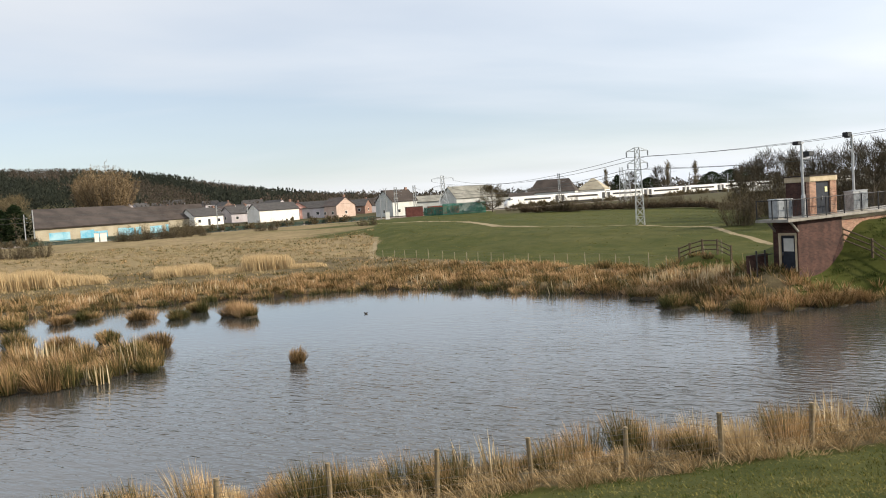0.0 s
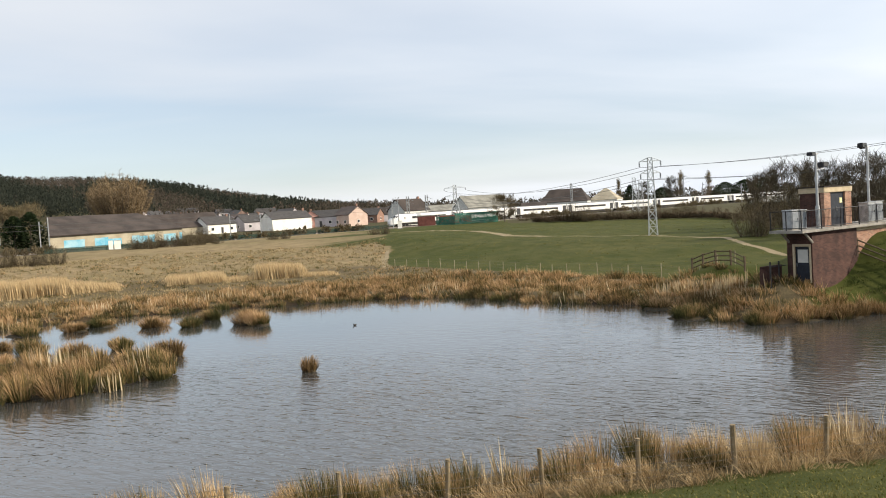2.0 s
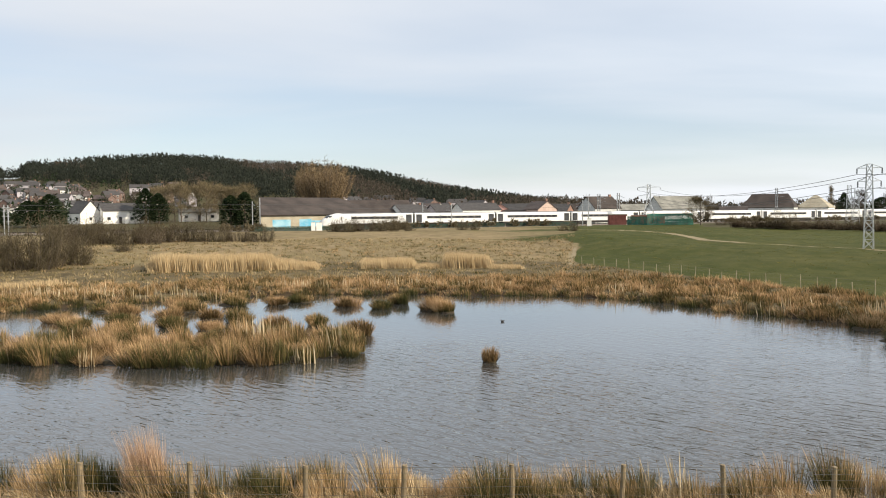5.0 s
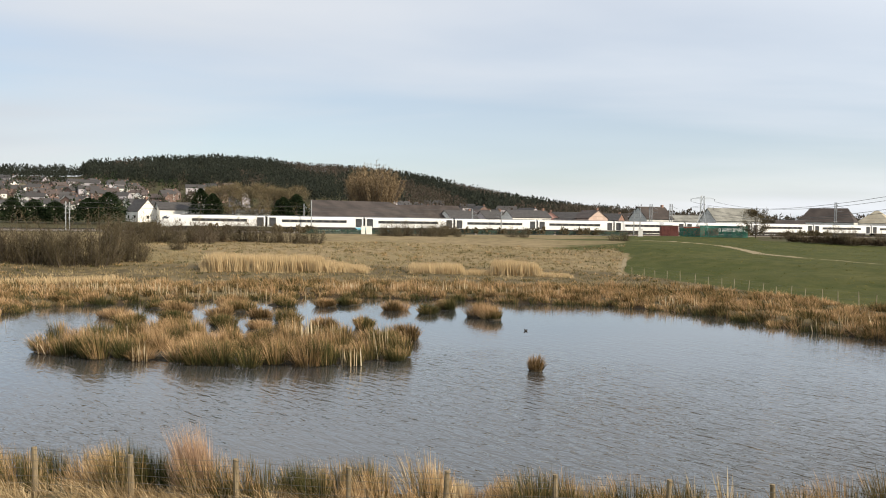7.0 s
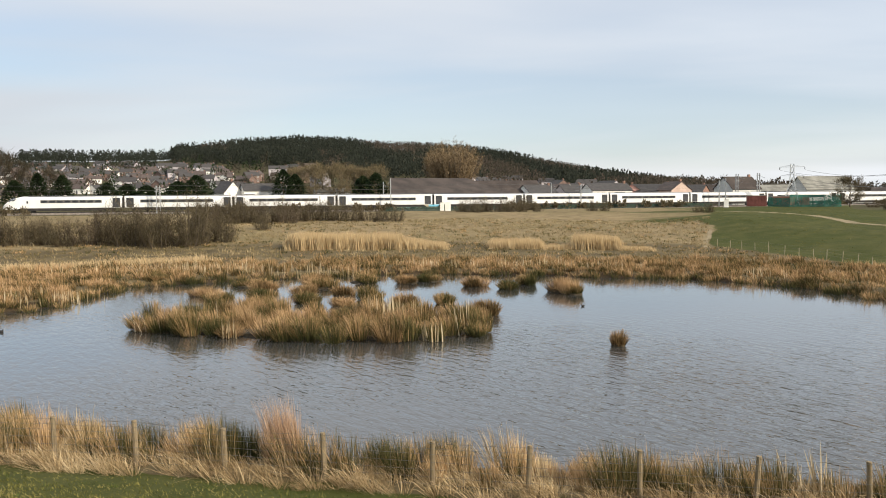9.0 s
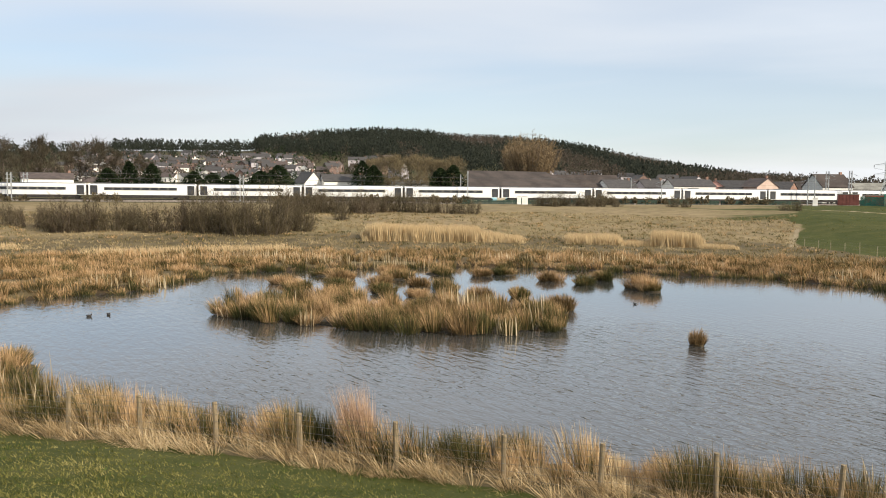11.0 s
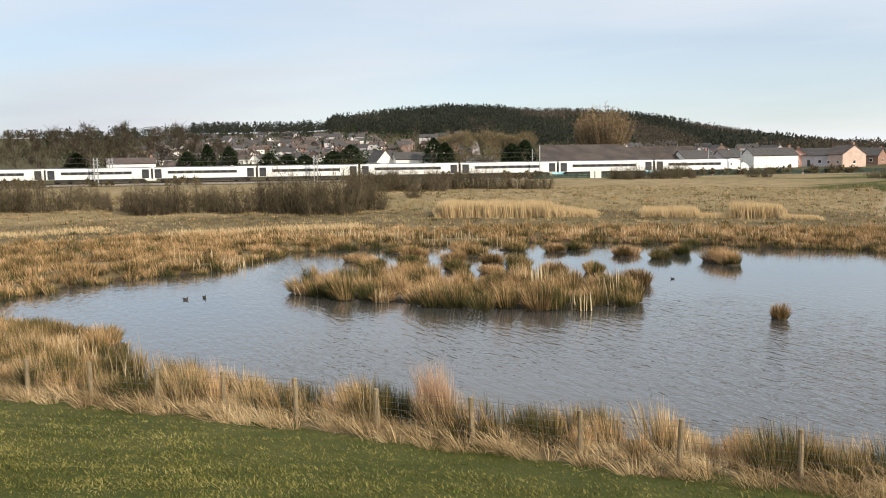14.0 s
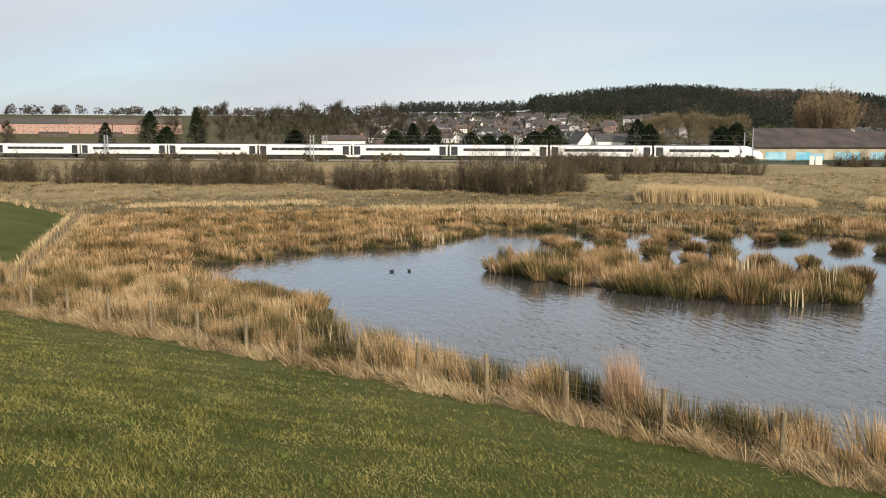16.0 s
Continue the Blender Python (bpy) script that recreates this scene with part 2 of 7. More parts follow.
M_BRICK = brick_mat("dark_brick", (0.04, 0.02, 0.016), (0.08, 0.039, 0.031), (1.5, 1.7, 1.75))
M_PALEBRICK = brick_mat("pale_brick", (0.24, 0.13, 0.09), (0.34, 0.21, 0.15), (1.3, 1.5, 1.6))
M_STONE = mat("cast_stone", (0.42, 0.34, 0.22), (0.55, 0.46, 0.32), 2, 0.8, 0.2)
M_CONC = mat("concrete", (0.2, 0.185, 0.16), (0.32, 0.3, 0.265), 2, 0.85, 0.2)
M_DOOR = mat("blue_door", (0.009, 0.012, 0.02), (0.02, 0.026, 0.04), 3, 0.5, 0.05)
M_GLASS = mat("dark_glass", (0.02, 0.022, 0.026), (0.04, 0.045, 0.05), 2, 0.08, 0, spec=0.6)
M_WHITE = mat("white_render", (0.72, 0.69, 0.63), (0.82, 0.8, 0.75), 0.6, 0.8, 0.1)
M_TRAIN = mat("train_white", (0.64, 0.635, 0.615), (0.71, 0.705, 0.685), 0.5, 0.5, 0, spec=0.35)
M_TRGREY = mat("train_grey", (0.05, 0.052, 0.057), (0.085, 0.088, 0.093), 1, 0.35, 0)
M_TRDOOR = mat("train_door", (0.028, 0.029, 0.032), (0.05, 0.051, 0.055), 1, 0.4, 0)
M_BAND = mat("train_window", (0.10, 0.095, 0.09), (0.15, 0.14, 0.13), 1, 0.12, 0, spec=0.6)
M_UNDER = mat("underframe", (0.02, 0.019, 0.018), (0.045, 0.04, 0.036), 2, 0.8, 0.1)
M_BALLAST = mat("ballast", (0.12, 0.10, 0.085), (0.22, 0.19, 0.165), 2, 0.95, 0.6)
M_SLATE = mat("slate", (0.038, 0.035, 0.034), (0.07, 0.064, 0.06), 1, 0.7, 0.3, stretch=(1, 1, 4))
M_BROWNROOF = mat("brown_roof", (0.036, 0.028, 0.024), (0.068, 0.053, 0.045), 0.25, 0.9, 0.3)
M_TILE = mat("clay_tile", (0.058, 0.045, 0.04), (0.1, 0.076, 0.066), 0.8, 0.8, 0.3)
M_PINK = mat("pink_render", (0.43, 0.23, 0.19), (0.52, 0.3, 0.26), 0.6, 0.85, 0.1)
M_PEACH = mat("peach_render", (0.44, 0.325, 0.27), (0.53, 0.41, 0.345), 0.6, 0.85, 0.1)
M_LILAC = mat("grey_render", (0.36, 0.33, 0.35), (0.46, 0.43, 0.45), 0.6, 0.85, 0.1)
M_CREAM = mat("cream_wall", (0.30, 0.26, 0.185), (0.40, 0.355, 0.265), 0.4, 0.85, 0.1)
M_BLUE = mat("blue_paint", (0.08, 0.33, 0.48), (0.3, 0.48, 0.55), 0.35, 0.7, 0.05)
M_SHEET = mat("pale_sheeting", (0.5, 0.5, 0.47), (0.62, 0.62, 0.58), 0.4, 0.6, 0.1)
M_SHEETROOF = mat("asbestos_roof", (0.17, 0.165, 0.14), (0.28, 0.27, 0.23), 0.5, 0.9, 0.3)
M_GREENFENCE = mat("green_palisade", (0.01, 0.1, 0.07), (0.022, 0.15, 0.11), 1, 0.6, 0.05)
M_LINEFENCE = mat("dark_green_fence", (0.008, 0.026, 0.018), (0.016, 0.045, 0.03), 1, 0.7, 0.05)
M_TOWNBRICK = mat("town_brick", (0.12, 0.078, 0.063), (0.19, 0.13, 0.107), 0.8, 0.9, 0.1)
M_TERRACE = mat("terrace_brick", (0.3, 0.18, 0.138), (0.4, 0.255, 0.2), 0.8, 0.9, 0.1)
M_RED = mat("red_container", (0.27, 0.055, 0.03), (0.38, 0.09, 0.05), 0.8, 0.7, 0.1)
M_MAROON = mat("maroon_container", (0.10, 0.03, 0.022), (0.15, 0.05, 0.04), 0.8, 0.7, 0.1)
M_DUCK = mat("dark_feathers", (0.015, 0.014, 0.013), (0.05, 0.045, 0.04), 12, 0.7, 0.1)
M_BILL = mat("bill", (0.6, 0.55, 0.5), (0.7, 0.65, 0.6), 8, 0.5, 0)


def water_mat():
    m = bpy.data.materials.new("pond_water")
    m.use_nodes = True
    n, l = m.node_tree.nodes, m.node_tree.links
    b = n["Principled BSDF"]
    b.inputs["Base Color"].default_value = (0.046, 0.046, 0.044, 1)
    b.inputs["Roughness"].default_value = 0.06
    b.inputs["IOR"].default_value = 1.4
    b.inputs["Coat Weight"].default_value, b.inputs["Coat IOR"].default_value, b.inputs["Coat Roughness"].default_value = 0.42, 1.4, 0.05
    g = n.new("ShaderNodeNewGeometry")
    last = None
    lane = n.new("ShaderNodeTexNoise")
    lane.inputs["Scale"].default_value, lane.inputs["Detail"].default_value = 0.045, 3
    l.new(g.outputs["Position"], lane.inputs["Vector"])
    lr = n.new("ShaderNodeMapRange")
    lr.inputs["From Min"].default_value, lr.inputs["From Max"].default_value = 0.38, 0.62
    lr.inputs["To Min"].default_value, lr.inputs["To Max"].default_value = 0.35, 1.0
    l.new(lane.outputs["Fac"], lr.inputs[0])
    # calmer towards the sheltered far shore
    xyz = n.new("ShaderNodeSeparateXYZ")
    l.new(g.outputs["Position"], xyz.inputs[0])
    lee = n.new("ShaderNodeMapRange")
    lee.inputs["From Min"].default_value, lee.inputs["From Max"].default_value = 22.0, 52.0
    lee.inputs["To Min"].default_value, lee.inputs["To Max"].default_value = 1.0, 0.09
    l.new(xyz.outputs[1], lee.inputs[0])
    calm = n.new("ShaderNodeMath"); calm.operation = "MULTIPLY"
    l.new(lr.outputs[0], calm.inputs[0]); l.new(lee.outputs[0], calm.inputs[1])
    for rot, sc, stretch, strength, dist, det in ((-48, 1.9, (1.9, 0.62, 1), 0.85, 0.13, 2), (-30, 4.4, (1.6, 0.6, 1), 0.7, 0.045, 2), (-30, 0.12, (1, 0.5, 1), 0.06, 0.16, 2)):
        mp = n.new("ShaderNodeMapping")
        mp.vector_type = "TEXTURE"
        mp.inputs["Rotation"].default_value = (0, 0, radians(rot))
        mp.inputs["Scale"].default_value = stretch
        l.new(g.outputs["Position"], mp.inputs[0])
        t = n.new("ShaderNodeTexNoise")
        t.inputs["Scale"].default_value, t.inputs["Detail"].default_value, t.inputs["Distortion"].default_value = sc, det, 0.4
        l.new(mp.outputs[0], t.inputs["Vector"])
        p = n.new("ShaderNodeBump")
        p.inputs["Strength"].default_value, p.inputs["Distance"].default_value = strength, dist
        l.new(t.outputs["Fac"], p.inputs["Height"])
        sm = n.new("ShaderNodeMath"); sm.operation = "MULTIPLY"
        l.new(calm.outputs[0], sm.inputs[0]); sm.inputs[1].default_value = strength
        l.new(sm.outputs[0], p.inputs["Strength"])
        if last:
            l.new(last.outputs[0], p.inputs["Normal"])
        last = p
    l.new(last.outputs[0], b.inputs["Normal"])
    l.new(last.outputs[0], b.inputs["Coat Normal"])
    return m


M_WATER = water_mat()


def ground_mat():
    """One ground: rough tan meadow, mown green, far fields and trodden earth, blended by two weights of the sheet."""
    m = bpy.data.materials.new("ground")
    m.use_nodes = True
    n, l = m.node_tree.nodes, m.node_tree.links
    b = n["Principled BSDF"]
    b.inputs["Roughness"].default_value = 0.95
    b.inputs["Specular IOR Level"].default_value = 0.1
    g = n.new("ShaderNodeNewGeometry")

    def tex(scale, detail=6, stretch=None):
        t = n.new("ShaderNodeTexNoise")
        t.inputs["Scale"].default_value, t.inputs["Detail"].default_value, t.inputs["Roughness"].default_value = scale, detail, 0.6
        if stretch:
            mp = n.new("ShaderNodeMapping")
            mp.inputs["Scale"].default_value = stretch
            l.new(g.outputs["Position"], mp.inputs[0]); l.new(mp.outputs[0], t.inputs["Vector"])
        else:
            l.new(g.outputs["Position"], t.inputs["Vector"])
        return t

    def ramp(src, stops):
        r = n.new("ShaderNodeValToRGB")
        e = r.color_ramp.elements
        e[0].position, e[0].color = stops[0][0], (*stops[0][1], 1)
        e[1].position, e[1].color = stops[-1][0], (*stops[-1][1], 1)
        for p, c in stops[1:-1]:
            k = e.new(p); k.color = (*c, 1)
        l.new(src, r.inputs[0])
        return r

    broad, mid, fine = tex(0.035, 5), tex(0.5, 6, (1.0, 0.55, 1)), tex(7, 5)
    def blend(a, c, fac):
        x = n.new("ShaderNodeMix"); x.data_type = "RGBA"
        l.new(fac, x.inputs["Factor"]); l.new(a, x.inputs[6]); l.new(c, x.inputs[7])
        return x.outputs[2]
    def madd(src, k, o):
        x = n.new("ShaderNodeMath"); x.operation = "MULTIPLY_ADD"
        l.new(src, x.inputs[0]); x.inputs[1].default_value = k
        if isinstance(o, float):
            x.inputs[2].default_value = o
        else:
            l.new(o, x.inputs[2])
        return x.outputs[0]
    s1 = madd(mid.outputs["Fac"], 0.6, madd(fine.outputs["Fac"], 0.4, 0.0))
    s2 = madd(broad.outputs["Fac"], 0.7, madd(mid.outputs["Fac"], 0.5, -0.1))
    tan = blend(ramp(s1, [(0.3, (0.085, 0.068, 0.036)), (0.5, (0.215, 0.163, 0.088)), (0.7, (0.36, 0.275, 0.162))]).outputs[0],
                ramp(s1, [(0.3, (0.07, 0.063, 0.026)), (0.7, (0.185, 0.155, 0.07))]).outputs[0],
                ramp(s2, [(0.46, (0, 0, 0)), (0.64, (0.6, 0.6, 0.6))]).outputs[0])
    green = blend(ramp(s1, [(0.3, (0.036, 0.044, 0.009)), (0.7, (0.068, 0.075, 0.018))]).outputs[0],
                  ramp(s1, [(0.3, (0.062, 0.061, 0.018)), (0.7, (0.115, 0.104, 0.038))]).outputs[0],
                  ramp(s2, [(0.44, (0, 0, 0)), (0.68, (0.6, 0.6, 0.6))]).outputs[0])
    def weight(nm):
        a = n.new("ShaderNodeAttribute"); a.attribute_name = nm
        v = madd(mid.outputs["Fac"], 0.5, madd(a.outputs["Fac"], 1.0, -0.25))
        return ramp(v, [(0.42, (0, 0, 0)), (0.58, (1, 1, 1))]).outputs[0]
    mud = ramp(s1, [(0.3, (0.03, 0.022, 0.012)), (0.7, (0.07, 0.05, 0.03))]).outputs[0]
    earth = ramp(s1, [(0.3, (0.2, 0.158, 0.095)), (0.7, (0.32, 0.26, 0.168))]).outputs[0]
    far = ramp(s1, [(0.3, (0.045, 0.042, 0.02)), (0.7, (0.09, 0.08, 0.04))]).outputs[0]
    thatch = ramp(s1, [(0.3, (0.055, 0.044, 0.024)), (0.55, (0.125, 0.097, 0.052)), (0.75, (0.24, 0.185, 0.1))]).outputs[0]
    c = blend(tan, thatch, weight("marsh"))
    c = blend(c, green, weight("green"))
    c = blend(c, far, weight("far"))
    c = blend(c, earth, weight("path"))
    c = blend(c, mud, weight("mud"))
    l.new(c, b.inputs["Base Color"])
    bp = n.new("ShaderNodeBump")
    bp.inputs["Strength"].default_value, bp.inputs["Distance"].default_value = 0.7, 0.12
    l.new(s1, bp.inputs["Height"]); l.new(bp.outputs[0], b.inputs["Normal"])
    return m


M_GROUND = ground_mat()

# ---- plan ----
TRACK_AZ = radians(24.4)
TU = np.array([math.cos(TRACK_AZ), math.sin(TRACK_AZ)])      # along the line, towards the works
TN = np.array([-math.sin(TRACK_AZ), math.cos(TRACK_AZ)])     # across it, away from the pond
TRACK_D = 198.3


def rail_z(s):
    return 3.62 - 0.0023 * s


def sstep(a, b, v):
    t = np.clip((v - a) / (b - a), 0, 1)
    return t * t * (3 - 2 * t)


def polar(az, d):
    return d * math.sin(radians(az)), d * math.cos(radians(az))


POND = np.array([(-24.5, 24.0), (-21.8, 22.6), (-19, 21.7), (-9.8, 20.4), (0, 19.7), (15, 19.1), (30, 18.6), (44, 22), (46, 32), (33.5, 38.9), (26.3, 37.6), (25.4, 42),
                 (25.5, 47.5), (23.3, 51.6), (19.8, 56.5), (15.4, 64.4), (8.6, 68.7), (2.5, 69.2), (-5, 71), (-16, 70.5), (-24, 66.0),
                 (-33.8, 59.2), (-33.2, 48.0), (-36.8, 40.8), (-38.2, 31.4), (-35.3, 29.2), (-29, 27.3), (-22.2, 25.5)])


def inside_dist(px, py, poly):
    """Signed distance to an outline, positive inside it."""
    px, py = np.asarray(px, float), np.asarray(py, float)
    best = np.full(px.shape, 1e9)
    odd = np.zeros(px.shape, bool)
    for (ax, ay), (bx, by) in zip(poly, np.roll(poly, -1, 0)):
        dx, dy = bx - ax, by - ay
        t = np.clip(((px - ax) * dx + (py - ay) * dy) / (dx * dx + dy * dy), 0, 1)
        best = np.minimum(best, np.hypot(px - ax - t * dx, py - ay - t * dy))
        cross = ((ay > py) != (by > py)) & (px < (bx - ax) * (py - ay) / (by - ay + 1e-12) + ax)
        odd ^= cross
    return np.where(odd, best, -best)


def wobble(x, y, s, k):
    return k * (np.sin(x * s + 1.3) * np.cos(y * s * 1.31 + 0.4) + 0.5 * np.sin(x * s * 2.3 + y * s * 1.7 + 2.0) + 0.3 * np.sin(x * s * 4.9 - y * s * 5.3))


def fence_y(x):
    """The stock fence along the foot of the bank."""
    return np.interp(x, [-60, -32, -21, -10, -5, 0, 6, 13, 50], [17.6, 17.6, 17.75, 17.85, 17.4, 17.05, 17.0, 16.65, 15.0])


HILL_AZ = [-180, -90, -61, -40, -37, -29.3, -27.2, -26.4, -23.6, -18.8, -14.1, -9.8, -5.9, -0.4, 3.4, 7.1, 12, 18, 30, 60, 180]
HILL_UP = [55, 60, 66, 70, 74, 76, 78, 88, 95, 103, 98, 94, 81, 57, 38, 24, 18, 16, 16, 16, 55]
HILL_TOP = [a * 0.788 - 10.0 for a in HILL_UP]


def knoll(x, y):
    """Green bank at the pond's end: a slope that rises from its foot fence and stops short at its far end."""
    u = (x + 35.5) * -0.607 + (y - 19.5) * -0.794
    v = (x + 35.5) * -0.794 + (y - 19.5) * 0.607
    return (0.4 + 0.262 * np.clip(u, 0, 14)) * (u > 0) * (1 - sstep(42.5, 47, v))


def height(x, y):
    """The lie of the land."""
    x, y = np.asarray(x, float), np.asarray(y, float)
    r = np.hypot(x, y)
    az = np.degrees(np.arctan2(x, y))
    p = x * TN[0] + y * TN[1]
    s = x * TU[0] + y * TU[1]
    h = 0.38 + wobble(x, y, 0.21, 0.07) + 2.7 * sstep(78, 175, p) + 1.5 * sstep(12, 30, x) * sstep(0.0, 1.0, (r - np.interp(az, [6, 9, 14, 20, 27, 33, 40], [112, 104, 92, 78, 70, 62, 55])) / 40.0) * (1 - sstep(140, 200, r))
    # railway bank
    rz = rail_z(s) - 0.55
    bank = np.clip(np.minimum((p - TRACK_D + 13), (TRACK_D + 17 - p)) / 8.0, 0, 1)
    h = np.where(bank > 0, h * (1 - bank) + rz * bank, h)
    h = h + 2.2 * sstep(212, 330, p)
    # the hill with the town on its flank
    top = np.interp(az, HILL_AZ, HILL_TOP)
    h = h + np.clip(top - 4, 0, None) * (0.42 * sstep(450, 800, r) + 0.58 * sstep(700, 1150, r)) * (p > 0)
    # near grass bank below the camera
    fy = fence_y(x)
    near = 0.62 + 0.262 * np.clip(fy - 0.6 - y, 0, None) + wobble(x, y, 0.6, 0.03)
    near = np.minimum(near, 5.38 + 0.02 * wobble(x, y, 0.2, 1.0))
    lawn = sstep(-0.9, 0.3, fy + 0.4 - y)
    h = h * (1 - lawn) + near * lawn
    # green knoll at the pond's end
    h = np.maximum(h, knoll(x, y))
    # bank by the pump house
    shore = inside_dist(x, y, POND)
    b = sstep(28.2, 36, x - 0.25 * (y - 40)) * sstep(10, 26, y) * (1 - sstep(44, 60, y)) * sstep(0.3, 6.0, -shore)
    h = h + 3.7 * b + 1.5 * np.exp(-(((x - 32.6) / 2.9) ** 2 + ((y - 53.8) / 2.6) ** 2)) + 1.15 * np.exp(-(((x - 29.6) / 2.0) ** 2 + ((y - 41.8) / 2.4) ** 2))
    # pond bed
    d = inside_dist(x + wobble(x, y, 0.55, 0.35), y + wobble(y, x, 0.5, 0.35), POND)
    dep = sstep(-1.2, 1.2, d)
    return h * (1 - dep) - 0.55 * dep


def hz(x, y):
    return float(height(np.array([x]), np.array([y]))[0])


# ---- mesh helpers ----
def mesh_from(name, verts, faces, mats, smooth=False):
    me = bpy.data.meshes.new(name)
    me.from_pydata(verts, [], faces)
    for m in (mats if isinstance(mats, (list, tuple)) else [mats]):
        me.materials.append(m)
    if smooth:
        me.polygons.foreach_set("use_smooth", [True] * len(me.polygons))
    me.update()
    return me


def part(name, bm, material, parent=None, label=""):
    """A bmesh as one mesh object, under a thing or a part."""
    me = bpy.data.meshes.new(name)
    bm.to_mesh(me)
    bm.free()
    me.materials.append(material)
    ob = new(name, me)
    if parent is not None:
        ob.parent = parent
    if label:
        tagged(ob, label)
    return ob


def box(bm, x0, y0, z0, x1, y1, z1, m=None):
    vs = [bm.verts.new(v) for v in ((x0, y0, z0), (x1, y0, z0), (x1, y1, z0), (x0, y1, z0), (x0, y0, z1), (x1, y0, z1), (x1, y1, z1), (x0, y1, z1))]
    for f in ((0, 3, 2, 1), (4, 5, 6, 7), (0, 1, 5, 4), (1, 2, 6, 5), (2, 3, 7, 6), (3, 0, 4, 7)):
        bm.faces.new([vs[i] for i in f])
    if m is not None:
        for v in vs:
            v.co = m @ v.co
    return vs


def bx(*a, bevel=0.0):
    bm = bmesh.new()
    box(bm, *a)
    if bevel:
        bmesh.ops.bevel(bm, geom=bm.edges[:], offset=bevel, segments=2, affect="EDGES")
    return bm


def tube(bm, a, b, r0, r1=None, n=6, cap=True):
    a, b = Vector(a), Vector(b)
    r1 = r0 if r1 is None else r1
    q = (b - a).to_track_quat("Z", "Y")
    rings = []
    for c, r in ((a, r0), (b, r1)):
        rings.append([bm.verts.new(c + q @ Vector((r * math.cos(2 * math.pi * i / n), r * math.sin(2 * math.pi * i / n), 0))) for i in range(n)])
    for i in range(n):
        bm.faces.new((rings[0][i], rings[0][(i + 1) % n], rings[1][(i + 1) % n], rings[1][i]))
    if cap:
        bm.faces.new(rings[0][::-1])
        bm.faces.new(rings[1])


def rod(a, b, r0, r1=None, n=6):
    bm = bmesh.new()
    tube(bm, a, b, r0, r1, n)
    return bm


def prism(bm, pts, y0, y1):
    """A flat outline in x and z, pulled from y0 to y1."""
    a = [bm.verts.new((x, y0, z)) for x, z in pts]
    b = [bm.verts.new((x, y1, z)) for x, z in pts]
    n = len(pts)
    bm.faces.new(a)
    bm.faces.new(b[::-1])
    for i in range(n):
        bm.faces.new((a[i], b[i], b[(i + 1) % n], a[(i + 1) % n]))
    bmesh.ops.recalc_face_normals(bm, faces=bm.faces[:])


def blades(base, tip, width, bend, rng):
    """Tapered bent blades from base to tip points (arrays n x 3)."""
    n = len(base)
    ang = rng.uniform(0, math.pi * 2, n)
    side = np.stack([np.cos(ang), np.sin(ang), np.zeros(n)], 1) * (np.asarray(width) * 0.5)[:, None]
    mid = base * 0.45 + tip * 0.55
    mid[:, 2] += np.asarray(bend) * np.linalg.norm(tip - base, axis=1)
    v = np.stack([base - side, base + side, mid + side * 0.8, mid - side * 0.8, tip], 1).reshape(-1, 3)
    i = np.arange(n) * 5
    quads = np.stack([i, i + 1, i + 2, i + 3], 1)
    tris = np.stack([i + 3, i + 2, i + 4], 1)
    return v, quads, tris


def blade_mesh(name, groups, material):
    """One mesh out of several blades() results, built straight from arrays."""
    vs, qs, ts, off = [], [], [], 0
    for v, q, t in groups:
        vs.append(v); qs.append(q + off); ts.append(t + off)
        off += len(v)
    v, q, t = np.concatenate(vs), np.concatenate(qs), np.concatenate(ts)
    me = bpy.data.meshes.new(name)
    me.vertices.add(len(v))
    me.vertices.foreach_set("co", v.astype(np.float32).ravel())
    nl = q.size + t.size
    me.loops.add(nl)
    me.loops.foreach_set("vertex_index", np.concatenate([q.ravel(), t.ravel()]).astype(np.int32))
    me.polygons.add(len(q) + len(t))
    start = np.concatenate([np.arange(len(q)) * 4, q.size + np.arange(len(t)) * 3])
    me.polygons.foreach_set("loop_start", start.astype(np.int32))
    me.materials.append(material)
    me.update(calc_edges=True)
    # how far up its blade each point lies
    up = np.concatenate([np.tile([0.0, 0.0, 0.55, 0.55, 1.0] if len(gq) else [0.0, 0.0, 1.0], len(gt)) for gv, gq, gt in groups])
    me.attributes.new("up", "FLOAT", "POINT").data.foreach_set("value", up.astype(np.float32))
    me.validate()
    return me


def tufts(centres, rad, hgt, per, width, rng, spread=0.6, bend=0.08, wind=(-0.12, 0.02), droop=0.0):
    """Tussocks: blades that fan out from each centre (n x 3)."""
    n = len(centres)
    c = np.repeat(centres, per, 0)
    k = n * per
    rr = np.repeat(np.broadcast_to(rad, n), per) * np.sqrt(rng.random(k))
    a = rng.uniform(0, 2 * math.pi, k)
    hh = np.repeat(np.broadcast_to(hgt, n), per) * rng.uniform(0.55, 1.08, k)
    out = np.stack([np.cos(a), np.sin(a)], 1)
    base = c.copy()
    base[:, :2] += out * (rr * 0.6)[:, None]
    base[:, 2] -= 0.05
    tip = base.copy()
    lean = spread * hh * (0.25 + rr / (np.repeat(np.broadcast_to(rad, n), per) + 1e-6) * 0.9) * rng.uniform(0.4, 1.2, k)
    tip[:, :2] += out * lean[:, None] + np.array(wind) * hh[:, None] + rng.normal(0, 0.07, (k, 2)) * hh[:, None]
    tip[:, 2] += hh * np.clip(1 - 0.35 * (lean / (hh + 1e-6)) ** 2 - droop, 0.12, 1)
    return blades(base, tip, np.full(k, width) * rng.uniform(0.7, 1.3, k), np.full(k, bend), rng)


